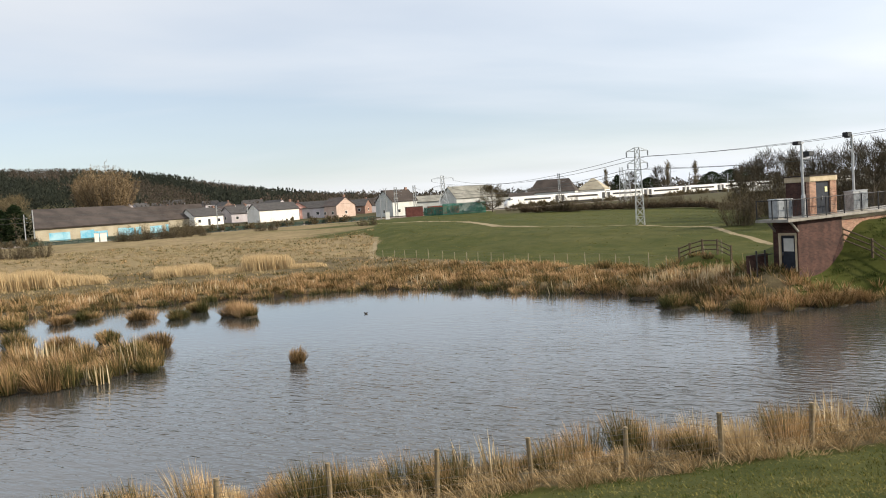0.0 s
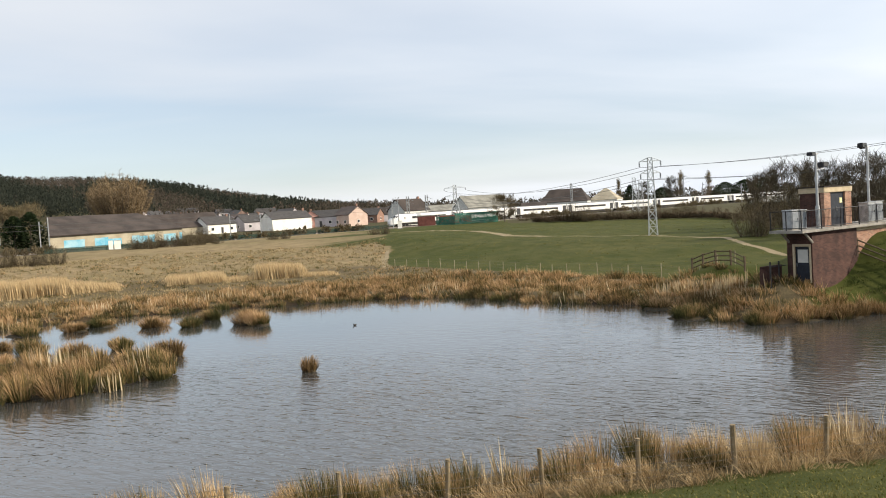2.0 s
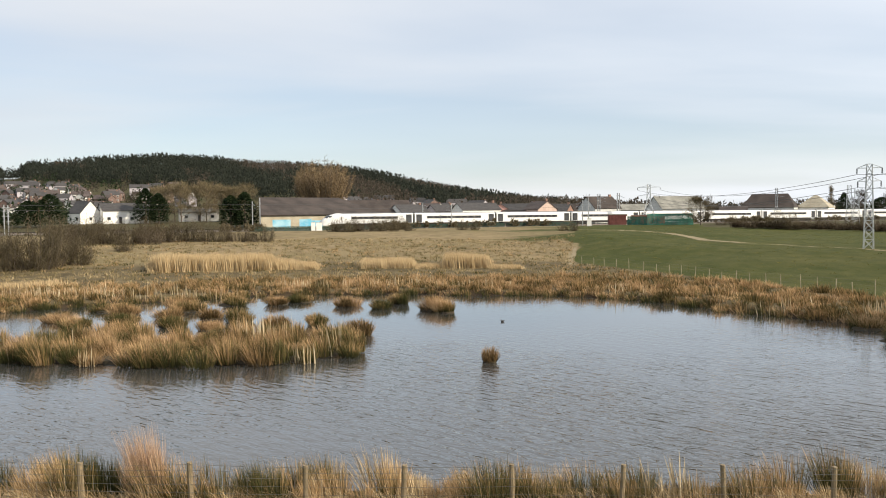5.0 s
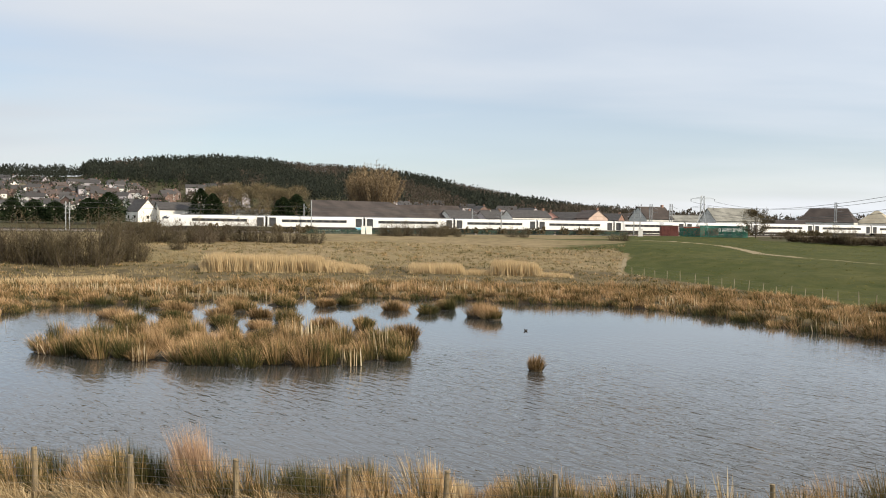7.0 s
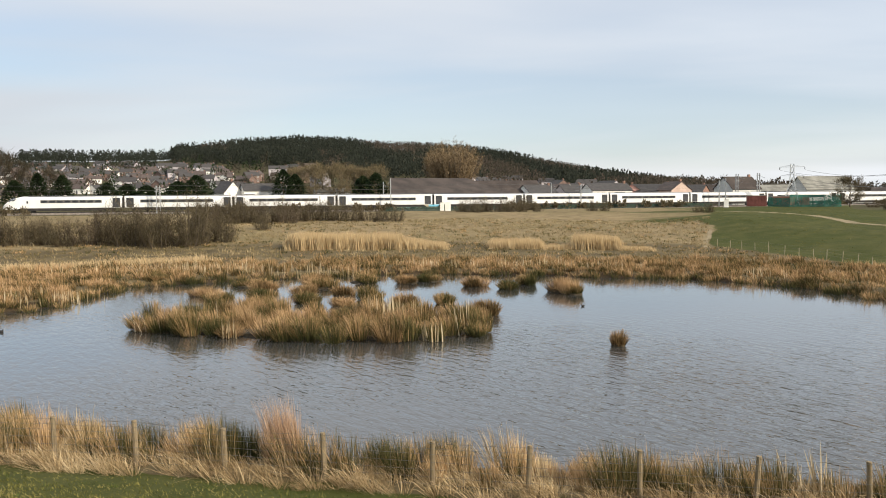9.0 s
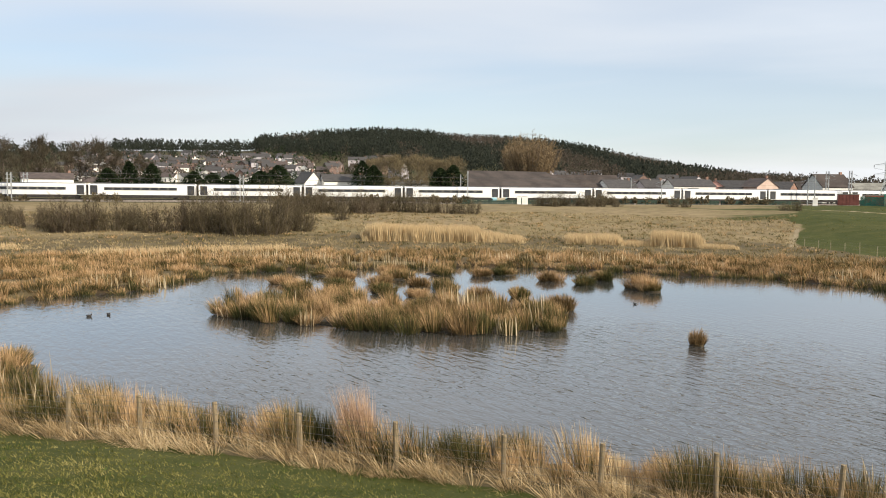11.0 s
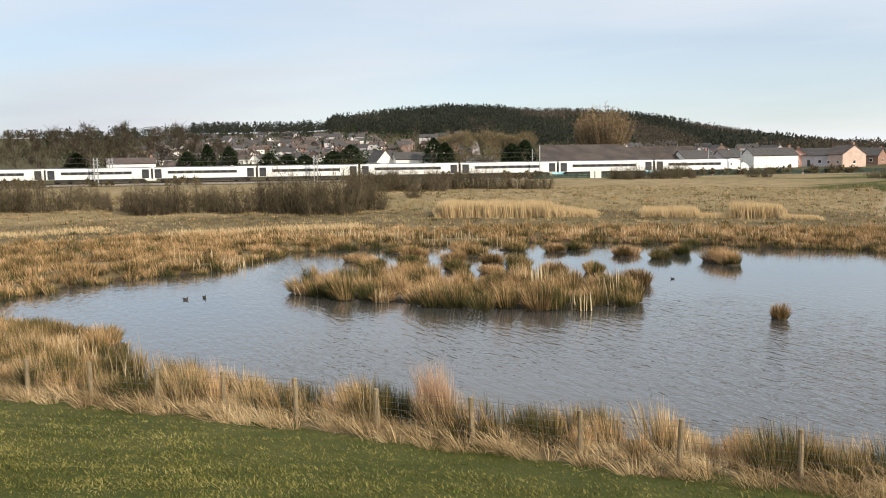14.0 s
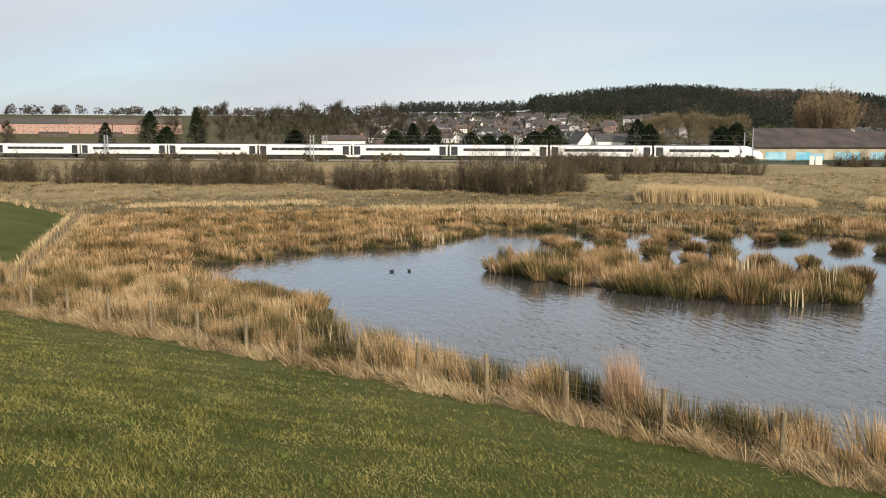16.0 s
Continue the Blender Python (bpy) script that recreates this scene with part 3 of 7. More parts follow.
def stuff(name, groups, material, label, category="grass"):
    return tagged(new(name, blade_mesh(name, groups, material)), label, category, kind="stuff")


def ground_pts(xy):
    return np.column_stack([xy, height(xy[:, 0], xy[:, 1])])


# ---- ground ----
def build_ground():
    near = np.concatenate([np.arange(1.2, 12, 0.6), np.arange(12, 82, 0.6), np.arange(82, 200, 1.3), np.arange(200, 240, 2.0)])
    rings = np.concatenate([near, 240 * 1.045 ** np.arange(0, 66)])
    az = np.concatenate([np.arange(-68, 52, 0.36), np.arange(52, 292, 4.0)])
    A, R = np.meshgrid(np.radians(az), rings, indexing="ij")
    X, Y = R * np.sin(A), R * np.cos(A)
    H = height(X, Y)
    na, nr = A.shape
    v = np.stack([X, Y, H], -1).reshape(-1, 3)
    idx = np.arange(na * nr).reshape(na, nr)
    nx = np.roll(idx, -1, 0)
    f = np.stack([idx[:, :-1], idx[:, 1:], nx[:, 1:], nx[:, :-1]], -1).reshape(-1, 4)[:, ::-1]
    c = len(v)
    v = np.vstack([v, [[0, 0, hz(0, 0.01)]]])
    tri = [(c, int(idx[i, 0]), int(idx[(i + 1) % na, 0]))[::-1] for i in range(na)]
    me = mesh_from("ground", v.tolist(), f.tolist() + tri, M_GROUND, True)
    x, y = v[:, 0], v[:, 1]
    r = np.hypot(x, y)
    p = x * TN[0] + y * TN[1]
    azv = np.degrees(np.arctan2(x, y))
    g = np.zeros(len(v))
    g = np.maximum(g, sstep(-0.7, 0.2, fence_y(x) - 0.6 - y + wobble(x, y, 1.1, 0.2)))  # lawn of the near bank
    low = np.interp(azv, [6, 9, 14, 20, 27, 33, 40], [112, 104, 92, 78, 70, 62, 55])  # foot of the green field
    g = np.maximum(g, sstep(-0.8, 0.8, azv - 9.0 + (r - 130) * 0.006 + wobble(x, y, 0.15, 0.35)) * sstep(-3, 3, r - low) * (p < 190) * (1 - sstep(207, 209, r) * (azv > 17.5)))
    g = np.maximum(g, sstep(0.45, 0.75, knoll(x, y) + wobble(x, y, 0.8, 0.06)))
    g = np.maximum(g, 0.9 * np.exp(-(((x - 32.9) / 3.4) ** 2 + ((y - 53.4) / 3.0) ** 2)))
    g = np.maximum(g, sstep(28.9, 30.5, x - 0.25 * (y - 40)) * sstep(24, 30, y) * (r < 70))
    streak = wobble(x * 0.3, y, 0.16, 0.14) + wobble(x * 0.5, y, 0.5, 0.05)
    g = np.maximum(g, (0.22 + streak + 0.27 * sstep(1.5, 7, azv)) * sstep(98, 125, p) * (1 - sstep(178, 184, p)))
    far = np.maximum(sstep(186, 192, p), sstep(207, 210, r) * (azv > 17.5) * (azv < 60))
    # trodden path over the field
    def trod(pts, w):
        q = np.array([polar(a, d) for a, d in pts])
        best = np.full(len(v), 1e9)
        for (ax, ay), (bx_, by) in zip(q, q[1:]):
            dx, dy = bx_ - ax, by - ay
            k = np.clip(((x - ax) * dx + (y - ay) * dy) / (dx * dx + dy * dy), 0, 1)
            best = np.minimum(best, np.hypot(x - ax - k * dx, y - ay - k * dy))
        return np.clip(1.35 - best / w, 0, 1)
    path = trod([(9.4, 178), (12, 178), (14.2, 168), (16, 150), (17.7, 135), (20, 129)], 1.15)
    path = np.maximum(path, 0.62 * trod([(20, 129), (22.3, 127), (27.4, 114), (32, 100)], 0.85))
    path = np.maximum(path, trod([(32.0, 100.0), (33.2, 90.0), (34.4, 85.0), (35.6, 80.0)], 0.42))
    path = np.maximum(path, 0.8 * trod([(8.9, 101), (8.8, 112), (9.1, 128)], 0.5))
    marsh = (1 - sstep(88, 125, r))
    mud = sstep(-1.0, -0.1, inside_dist(x, y, POND))
    for nm, w in (("green", g), ("far", far), ("path", path), ("mud", mud), ("marsh", marsh)):
        at = me.attributes.new(nm, "FLOAT", "POINT")
        at.data.foreach_set("value", w.astype(np.float32))
    tagged(new("ground", me), "rough tan meadow, mown grass banks and green fields", "ground", kind="structure")
    bm = bmesh.new()
    vs = [bm.verts.new(q) for q in ((-60, 14, 0), (60, 14, 0), (60, 90, 0), (-60, 90, 0))]
    bm.faces.new(vs)
    tagged(part("water", bm, M_WATER), "wind-rippled grey pond water reflecting the sky", "water", kind="structure")


build_ground()

# ---- rushes, reeds and grass ----
rng = np.random.default_rng(7)


def scatter(n, x0, x1, y0, y1):
    return np.column_stack([rng.uniform(x0, x1, n), rng.uniform(y0, y1, n)])


def rush_clump(x, y, rad, hgt, per, seed, width=0.03, material=None, wind=(-0.1, 0.02), spread=0.55):
    """One tussock or islet: a low dark root mound with a fan of stems."""
    r = np.random.default_rng(seed)
    thing = new("rush_clump")
    thing.location = (x, y, 0)
    n = 1 if rad < 0.7 else 2 + int(rad * 1.6)
    a, q = r.uniform(0, 6.283, n), np.sqrt(r.random(n)) * rad * 0.62
    c = np.column_stack([q * np.cos(a), q * np.sin(a) * 0.9, np.full(n, 0.06)])
    c[0] = 0, 0, 0.06
    R = np.full(n, min(rad, 0.95)) * r.uniform(0.8, 1.1, n)
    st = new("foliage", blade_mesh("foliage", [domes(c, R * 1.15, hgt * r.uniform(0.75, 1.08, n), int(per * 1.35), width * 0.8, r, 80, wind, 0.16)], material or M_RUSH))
    st.parent = thing
    bm = bmesh.new()
    bmesh.ops.create_icosphere(bm, subdivisions=2, radius=1.0)
    for v in bm.verts:
        k = 1 + 0.18 * noise.noise(v.co * 2.3 + Vector((seed, 0, 0)))
        v.co = Vector((v.co.x * rad * 0.7 * k, v.co.y * rad * 0.64 * k, v.co.z * 0.16 * k))
    part("root_mound", bm, M_ROOT, thing)
    return tagged(thing, "brown rush tussock standing in the pond", "rush clump", "rush tussocks in the pond")


M_ROOT = mat("peat_root", (0.025, 0.02, 0.012), (0.06, 0.046, 0.024), 5, 0.95, 0.6)

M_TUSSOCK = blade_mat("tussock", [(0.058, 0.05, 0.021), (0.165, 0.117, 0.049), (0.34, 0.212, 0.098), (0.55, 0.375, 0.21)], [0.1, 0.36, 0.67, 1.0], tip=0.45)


def domes(c, rad, hgt, per, width, r, opened=78.0, wind=(-0.16, 0.0), bend=0.1):
    """Rush tussocks: stems that spring from one root and arch outwards into a rounded head (c is n x 3)."""
    n = len(c)
    k = n * per
    R, H = np.repeat(np.broadcast_to(rad, n), per), np.repeat(np.broadcast_to(hgt, n), per)
    a = r.uniform(0, 6.283, k)
    th = np.radians(opened) * r.random(k) ** 0.75
    out = np.column_stack([np.cos(a), np.sin(a)])
    base = np.repeat(c, per, 0)
    base[:, :2] += out * (R * 0.3 * np.sin(th) + R * 0.3 * np.sqrt(r.random(k)))[:, None]
    base[:, 2] -= 0.05
    ln = np.where(r.random(k) < 0.75, r.uniform(0.78, 1.04, k), r.uniform(0.5, 0.8, k))
    tip = base.copy()
    tip[:, :2] += out * (R * 0.55 * np.sin(th) * ln)[:, None] + np.array(wind) * (H * ln)[:, None] + r.normal(0, 0.05, (k, 2)) * H[:, None]
    tip[:, 2] += H * ln * np.cos(th) ** 0.6 + 0.05
    return blades(base, tip, np.full(k, width) * r.uniform(0.6, 1.3, k), np.full(k, bend), r)


def spaced(p, gap, r):
    """Thins places until none stand closer than their gap."""
    keep = []
    for i in r.permutation(len(p)):
        if all((p[i, 0] - p[j, 0]) ** 2 + (p[i, 1] - p[j, 1]) ** 2 > gap * gap for j in keep):
            keep.append(i)
    return p[keep]


ISLETS = [(-7.4, 62.1, 1.0, 0.65), (-4.7, 60.4, 0.95, 0.55), (-3.5, 63.4, 0.85, 0.7), (-1.0, 58.8, 1.2, 0.85), (0.2, 57.4, 0.85, 0.8), (-4.8, 47.4, 0.95, 0.75),
          (0.2, 71.0, 0.4, 0.5), (2.1, 38.1, 0.5, 0.78), (-11.1, 65.3, 1.1, 0.6), (-12.7, 63.6, 0.9, 0.55)]


def build_islets():
    for i, (x, y, rad, h) in enumerate(((26.6, 39.2, 1.9, 0.95), (28.6, 38.4, 1.2, 0.8), (23.9, 42.8, 1.6, 0.9), (30.6, 38.0, 1.3, 0.85), (24.6, 47.5, 1.3, 0.85), (32.3, 38.3, 1.0, 0.8), (-23.4, 25.9, 1.3, 0.9), (-25.6, 26.6, 1.3, 0.8), (-28, 27.2, 1.2, 0.75))):
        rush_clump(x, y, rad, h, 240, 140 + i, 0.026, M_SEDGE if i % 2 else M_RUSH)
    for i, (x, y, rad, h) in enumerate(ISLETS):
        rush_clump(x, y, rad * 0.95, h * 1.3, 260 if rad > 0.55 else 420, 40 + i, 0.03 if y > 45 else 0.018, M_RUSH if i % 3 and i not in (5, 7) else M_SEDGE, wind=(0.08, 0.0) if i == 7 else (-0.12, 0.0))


ISLAND = np.array([(-22.9, 40.6), (-21.5, 39.0), (-18.6, 38.3), (-15.1, 37.7), (-11.3, 37.2), (-7.8, 37.9), (-4.8, 39.2), (-4.1, 41.5), (-5.4, 44.5), (-7.3, 46.7), (-9.7, 46.4), (-11.5, 44.6), (-14.4, 44.6), (-17.0, 46.4), (-19.3, 47.2), (-21.5, 45.6), (-23.0, 43.0)])


def build_island():
    """The reed island: a low mud body, sedges, rush tussocks along its edge, pale dead reedmace."""
    thing = new("reed_island")
    bm = bmesh.new()
    cx, cy = ISLAND.mean(0)
    ring = [bm.verts.new((cx + (x - cx) * 0.93, cy + (y - cy) * 0.88, -0.3)) for x, y in ISLAND]
    c = ISLAND.mean(0)
    top = [bm.verts.new((c[0] + (x - c[0]) * 0.88, c[1] + (y - c[1]) * 0.8, 0.12)) for x, y in ISLAND]
    n = len(ring)
    for i in range(n):
        bm.faces.new((ring[i], ring[(i + 1) % n], top[(i + 1) % n], top[i]))
    bm.faces.new(top)
    bmesh.ops.recalc_face_normals(bm, faces=bm.faces[:])
    part("mud_base", bm, M_ROOT, thing)
    r = np.random.default_rng(3)
    c = np.column_stack([r.uniform(-25, -4, 560), r.uniform(36.5, 48.5, 560)])
    d = inside_dist(c[:, 0], c[:, 1], ISLAND)
    c = spaced(c[d > 0.0], 0.74, r)
    d = inside_dist(c[:, 0], c[:, 1], ISLAND)
    kind = r.random(len(c)) + np.where(d < 1.1, -0.35, 0.1)
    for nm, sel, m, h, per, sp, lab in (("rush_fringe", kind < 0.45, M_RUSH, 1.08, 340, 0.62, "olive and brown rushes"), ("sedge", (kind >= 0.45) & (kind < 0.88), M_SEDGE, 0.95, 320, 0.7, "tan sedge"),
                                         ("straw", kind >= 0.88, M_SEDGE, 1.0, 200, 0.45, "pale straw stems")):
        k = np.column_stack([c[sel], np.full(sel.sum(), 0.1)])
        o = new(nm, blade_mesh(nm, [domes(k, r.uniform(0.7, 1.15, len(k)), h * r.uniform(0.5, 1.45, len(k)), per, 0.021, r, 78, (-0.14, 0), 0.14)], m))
        o.parent = thing
        tagged(o, lab)
    tagged(thing, "low reed island of brown rushes and straw in the pond", "reed island")
    extra = [(-19.3, 49.5, 1.1), (-17.3, 51.7, 1.0), (-14.0, 49.4, 1.0), (-13.1, 53.4, 0.9), (-10.3, 50.5, 1.0), (-20.8, 53.0, 1.3), (-18.4, 55.8, 1.1), (-22.8, 51.2, 1.2), (-15.8, 55.3, 0.9),
             (-18.5, 60.0, 1.2), (-22.0, 57.5, 1.0), (-8.0, 51.8, 0.7), (-25.4, 54.5, 1.1), (-16.4, 63.8, 1.5), (-20.2, 63.4, 1.6), (-24.5, 60.2, 1.4)]
    for i, (x, y, rad) in enumerate(extra):
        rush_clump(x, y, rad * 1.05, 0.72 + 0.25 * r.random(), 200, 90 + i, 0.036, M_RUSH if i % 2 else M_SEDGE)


def reedmace(name, pts, hgt, lab, per=1, lean=0.08):
    r = np.random.default_rng(len(pts) + 11)
    p = np.asarray(pts, float)
    k = len(p)
    base = np.column_stack([p, np.maximum(height(p[:, 0], p[:, 1]), 0.02)])
    tip = base + np.column_stack([r.normal(-0.05, lean, k) * hgt, r.normal(0, lean, k) * hgt, hgt * r.uniform(0.55, 1.1, k)])
    return stuff(name, [blades(base, tip, np.full(k, 0.055) * r.uniform(0.6, 1.2, k), np.full(k, 0.02), r)], M_MACE, lab, "reedmace")


def cluster(cx, cy, rx, ry, n):
    return np.column_stack([rng.normal(cx, rx, n), rng.normal(cy, ry, n)])


def build_reedmace():
    far = [cluster(*c) for c in ((-6.5, 38.2, 0.35, 0.12, 20), (-16.6, 37.9, 0.2, 0.12, 12), (-21.6, 39.3, 0.5, 0.3, 8), (-33.3, 49.7, 1.4, 0.4, 40), (-34.4, 46.8, 0.9, 0.4, 30),
                                 (-27.5, 66.1, 3.2, 0.4, 90), (-20.6, 68.5, 2.0, 0.4, 60), (-11.6, 73.1, 2.5, 0.5, 70), (-4.0, 74.2, 2.5, 0.5, 60), (3.0, 72.0, 1.8, 0.5, 40), (26.5, 50.5, 1.5, 0.5, 36), (27.5, 46.8, 0.9, 0.8, 30), (28.6, 51.2, 0.7, 0.35, 80), (31.0, 49.9, 0.8, 0.35, 130), (29.0, 43.5, 1.2, 0.8, 24), (22.5, 54.0, 1.0, 0.5, 20),
                                 (32.6, 38.6, 0.22, 0.15, 26), (-30.8, 67.9, 3.0, 1.5, 90), (-39.3, 66.4, 4, 2, 90), (14.0, 67.0, 1.5, 0.6, 30))]
    reedmace("dead_reedmace", np.concatenate(far), 0.95, "bleached dead reedmace stems along the water's edge")
    reedmace("island_reedmace", np.concatenate([cluster(*c) for c in ((-9.2, 42.6, 0.5, 0.3, 44), (-10.4, 43.2, 0.4, 0.3, 16), (-20.4, 41.2, 0.8, 0.4, 12), (-5.6, 41.0, 0.4, 0.4, 10))]), 1.75, "bleached reedmace standing above the island's rushes")
    near = [cluster(*c) for c in ((4.95, 18.0, 0.28, 0.2, 34), (13.8, 18.2, 0.9, 0.3, 26), (-17.6, 20.6, 0.8, 0.5, 26), (-14.0, 20.8, 0.5, 0.4, 14), (-20.5, 22.0, 0.7, 0.6, 18), (-24, 24, 1.2, 0.8, 16))]
    p = np.concatenate(near)
    k = len(p)
    base = ground_pts(p)
    base[:, 2] = np.maximum(base[:, 2], 0.02)
    tip = base + np.column_stack([rng.normal(-0.1, 0.22, k), rng.normal(0, 0.12, k), rng.uniform(0.7, 1.35, k)])
    stuff("broken_reedmace", [blades(base, tip, np.full(k, 0.035), np.full(k, 0.02), rng)], M_MACE, "broken pale reedmace stalks behind the fence", "reedmace")


def build_fringe():
    """The strip of rush and bleached grass along the stock fence, and the rough ground round the pond."""
    g_rush, g_straw, g_lodged = [], [], []
    c = scatter(1700, -40, 48, 16.5, 25)
    u = c[:, 1] - fence_y(c[:, 0])
    d = inside_dist(c[:, 0], c[:, 1], POND)
    c = c[(u > 0.35) & (d < 0.35) & (np.abs(c[:, 0] + 7.45) > 0.5)]
    tone = rng.random(len(c)) + 0.35 * wobble(c[:, 0], c[:, 1], 0.45, 1.0)
    for sel, dest, hgt, per in ((tone < 0.72, g_rush, 1.0, 215), (tone >= 0.72, g_straw, 0.9, 170)):
        q = ground_pts(spaced(c[sel], 0.37, rng)); q[:, 2] = np.maximum(q[:, 2], 0.0)
        big = np.clip(1.0 + 0.55 * wobble(q[:, 0], q[:, 1], 1.1, 1.0), 0.5, 1.28) * rng.uniform(0.78, 1.1, len(q))
        dest.append(domes(q, 0.62 * big, hgt * big, per, 0.0135, rng, 66, (-0.12, -0.04), 0.1))
    p = scatter(7000, -40, 50, 14, 22)
    u = p[:, 1] - fence_y(p[:, 0])
    ok = (u > -0.75 + 0.3 * wobble(p[:, 0], p[:, 1], 1.4, 0.8)) & (u < 0.9)
    q = ground_pts(p[ok])
    hh = 0.56 * rng.uniform(0.5, 1.5, len(q))
    g_lodged.append(tufts(q, np.full(len(q), 0.25), hh, 34, 0.012, rng, 1.0, 0.12, (-0.35, -0.25), 0.15))
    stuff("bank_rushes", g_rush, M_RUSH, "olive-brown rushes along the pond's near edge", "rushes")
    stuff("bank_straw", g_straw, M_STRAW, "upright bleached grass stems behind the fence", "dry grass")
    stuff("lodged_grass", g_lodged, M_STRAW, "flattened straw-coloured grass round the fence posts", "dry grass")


def land(n, az0, az1, r0, r1):
    a = np.radians(rng.uniform(az0, az1, n))
    r = np.sqrt(rng.uniform(r0 * r0, r1 * r1, n))
    p = np.column_stack([r * np.sin(a), r * np.cos(a)])
    d = inside_dist(p[:, 0], p[:, 1], POND)
    low = np.interp(np.degrees(a), [6, 9, 14, 20, 27, 33, 40], [112, 104, 92, 78, 70, 62, 55])
    ok = (d < -0.1) & (p[:, 1] > fence_y(p[:, 0]) + 1.0) & ~((np.degrees(a) > 9) & (r > low - 1)) & (knoll(p[:, 0], p[:, 1]) < 0.42) & ~((p[:, 0] > 30.8) & (p[:, 1] > 24) & (p[:, 1] < 48) & (d < -1.2))
    return p[ok], d[ok]


def build_marsh():
    """Sedge and rough grass round the pond and over the meadow."""
    g1, g2, g3 = [], [], []
    p, d = land(22000, -66, 42, 24, 82)
    w = wobble(p[:, 0], p[:, 1], 0.35, 1.0)
    keep = rng.random(len(p)) < np.where(d > -12, 1.0, 0.75)
    p, d, w = p[keep], d[keep], w[keep]
    q = ground_pts(p)
    h = np.where(d > -2, 0.6, 0.46) * rng.uniform(0.5, 1.35, len(q)) * (1 + 0.35 * wobble(p[:, 0], p[:, 1], 0.9, 0.8))
    bare = wobble(p[:, 0], p[:, 1], 0.75, 1.0) + 0.5 * wobble(p[:, 1], p[:, 0], 0.23, 1.0) > -0.45
    q, h, w, d = q[bare], h[bare], w[bare], d[bare]
    sel = (w > 0.05) | (d > -1.3)
    g1.append(tufts(q[sel], np.full(sel.sum(), 0.35), h[sel], 15, 0.036, rng, 0.7, 0.06, (-0.15, 0)))
    g2.append(tufts(q[~sel], np.full((~sel).sum(), 0.35), h[~sel], 13, 0.036, rng, 0.7, 0.06, (-0.15, 0)))
    p, d = land(11000, -64, 24, 82, 150)
    q = ground_pts(p)
    w = wobble(p[:, 0], p[:, 1], 0.22, 1.0)
    h = 0.38 * rng.uniform(0.5, 1.3, len(q))
    g2.append(tufts(q[w > 0.3], np.full((w > 0.3).sum(), 0.5), h[w > 0.3], 9, 0.06, rng, 0.8, 0.06))
    g3.append(tufts(q[w <= 0.3], np.full((w <= 0.3).sum(), 0.5), h[w <= 0.3], 9, 0.06, rng, 0.8, 0.06))
    c = np.column_stack([rng.uniform(30, 46, 2400), rng.uniform(34, 50, 2400)])
    d = inside_dist(c[:, 0], c[:, 1], POND)
    c = c[(d < -0.8) & ((c[:, 0] - 30.75) * -0.342 + (c[:, 1] - 40.7) * 0.94 < -0.3)]
    q = ground_pts(c)
    tall = np.where(wobble(c[:, 0], c[:, 1], 0.8, 1.0) > 0.25, 0.34, 0.16) * rng.uniform(0.6, 1.3, len(q))
    stuff("bank_grass", [tufts(q, np.full(len(q), 0.3), tall, 22, 0.022, rng, 0.8, 0.06)], M_COARSE, "rough green grass on the pump house bank", "grass")
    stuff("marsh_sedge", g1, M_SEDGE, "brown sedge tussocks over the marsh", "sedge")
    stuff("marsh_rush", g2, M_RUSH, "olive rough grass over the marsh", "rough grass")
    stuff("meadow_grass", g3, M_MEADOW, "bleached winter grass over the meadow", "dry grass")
    a = rng.uniform(9.3, 36, 7500)
    rr = np.sqrt(rng.uniform(58 ** 2, 204 ** 2, 7500))
    low = np.interp(a, [6, 9, 14, 20, 27, 33, 40], [112, 104, 92, 78, 70, 62, 55])
    ok = (rr > low + 2) & (rng.random(7500) < 0.35 + 0.65 * sstep(-0.2, 0.5, wobble(a * 3, rr * 0.3, 0.35, 1.0)))
    q = ground_pts(np.column_stack([rr * np.sin(np.radians(a)), rr * np.cos(np.radians(a))])[ok])
    stuff("field_grass", [tufts(q, np.full(len(q), 0.5), 0.13 * rng.uniform(0.6, 1.6, len(q)), 8, 0.06, rng, 1.4, 0.06)], M_LAWN, "short rough grass over the green field", "grass")
    c, d = land(2600, -66, 42, 24, 84)
    q = ground_pts(c)
    stuff("marsh_tussocks", [domes(q, rng.uniform(0.6, 1.2, len(q)), 0.75 * rng.uniform(0.55, 1.2, len(q)), 70, 0.04, rng, 76)], M_TUSSOCK, "heaped rush tussocks over the marsh", "rushes")
    # shore tussocks
    e = []
    for (ax, ay), (bx_, by) in zip(POND[7:], np.roll(POND, -1, 0)[7:]):
        L = math.hypot(bx_ - ax, by - ay)
        k = int(L * 1.9)
        t = rng.random(k)
        e.append(np.column_stack([ax + (bx_ - ax) * t, ay + (by - ay) * t]) + rng.normal(0, 0.45, (k, 2)))
    e = np.concatenate(e)
    q = np.column_stack([e, np.maximum(height(e[:, 0], e[:, 1]), 0.0)])
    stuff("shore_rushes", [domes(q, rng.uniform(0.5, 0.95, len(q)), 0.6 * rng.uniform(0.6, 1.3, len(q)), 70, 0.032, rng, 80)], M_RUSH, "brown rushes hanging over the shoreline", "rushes")
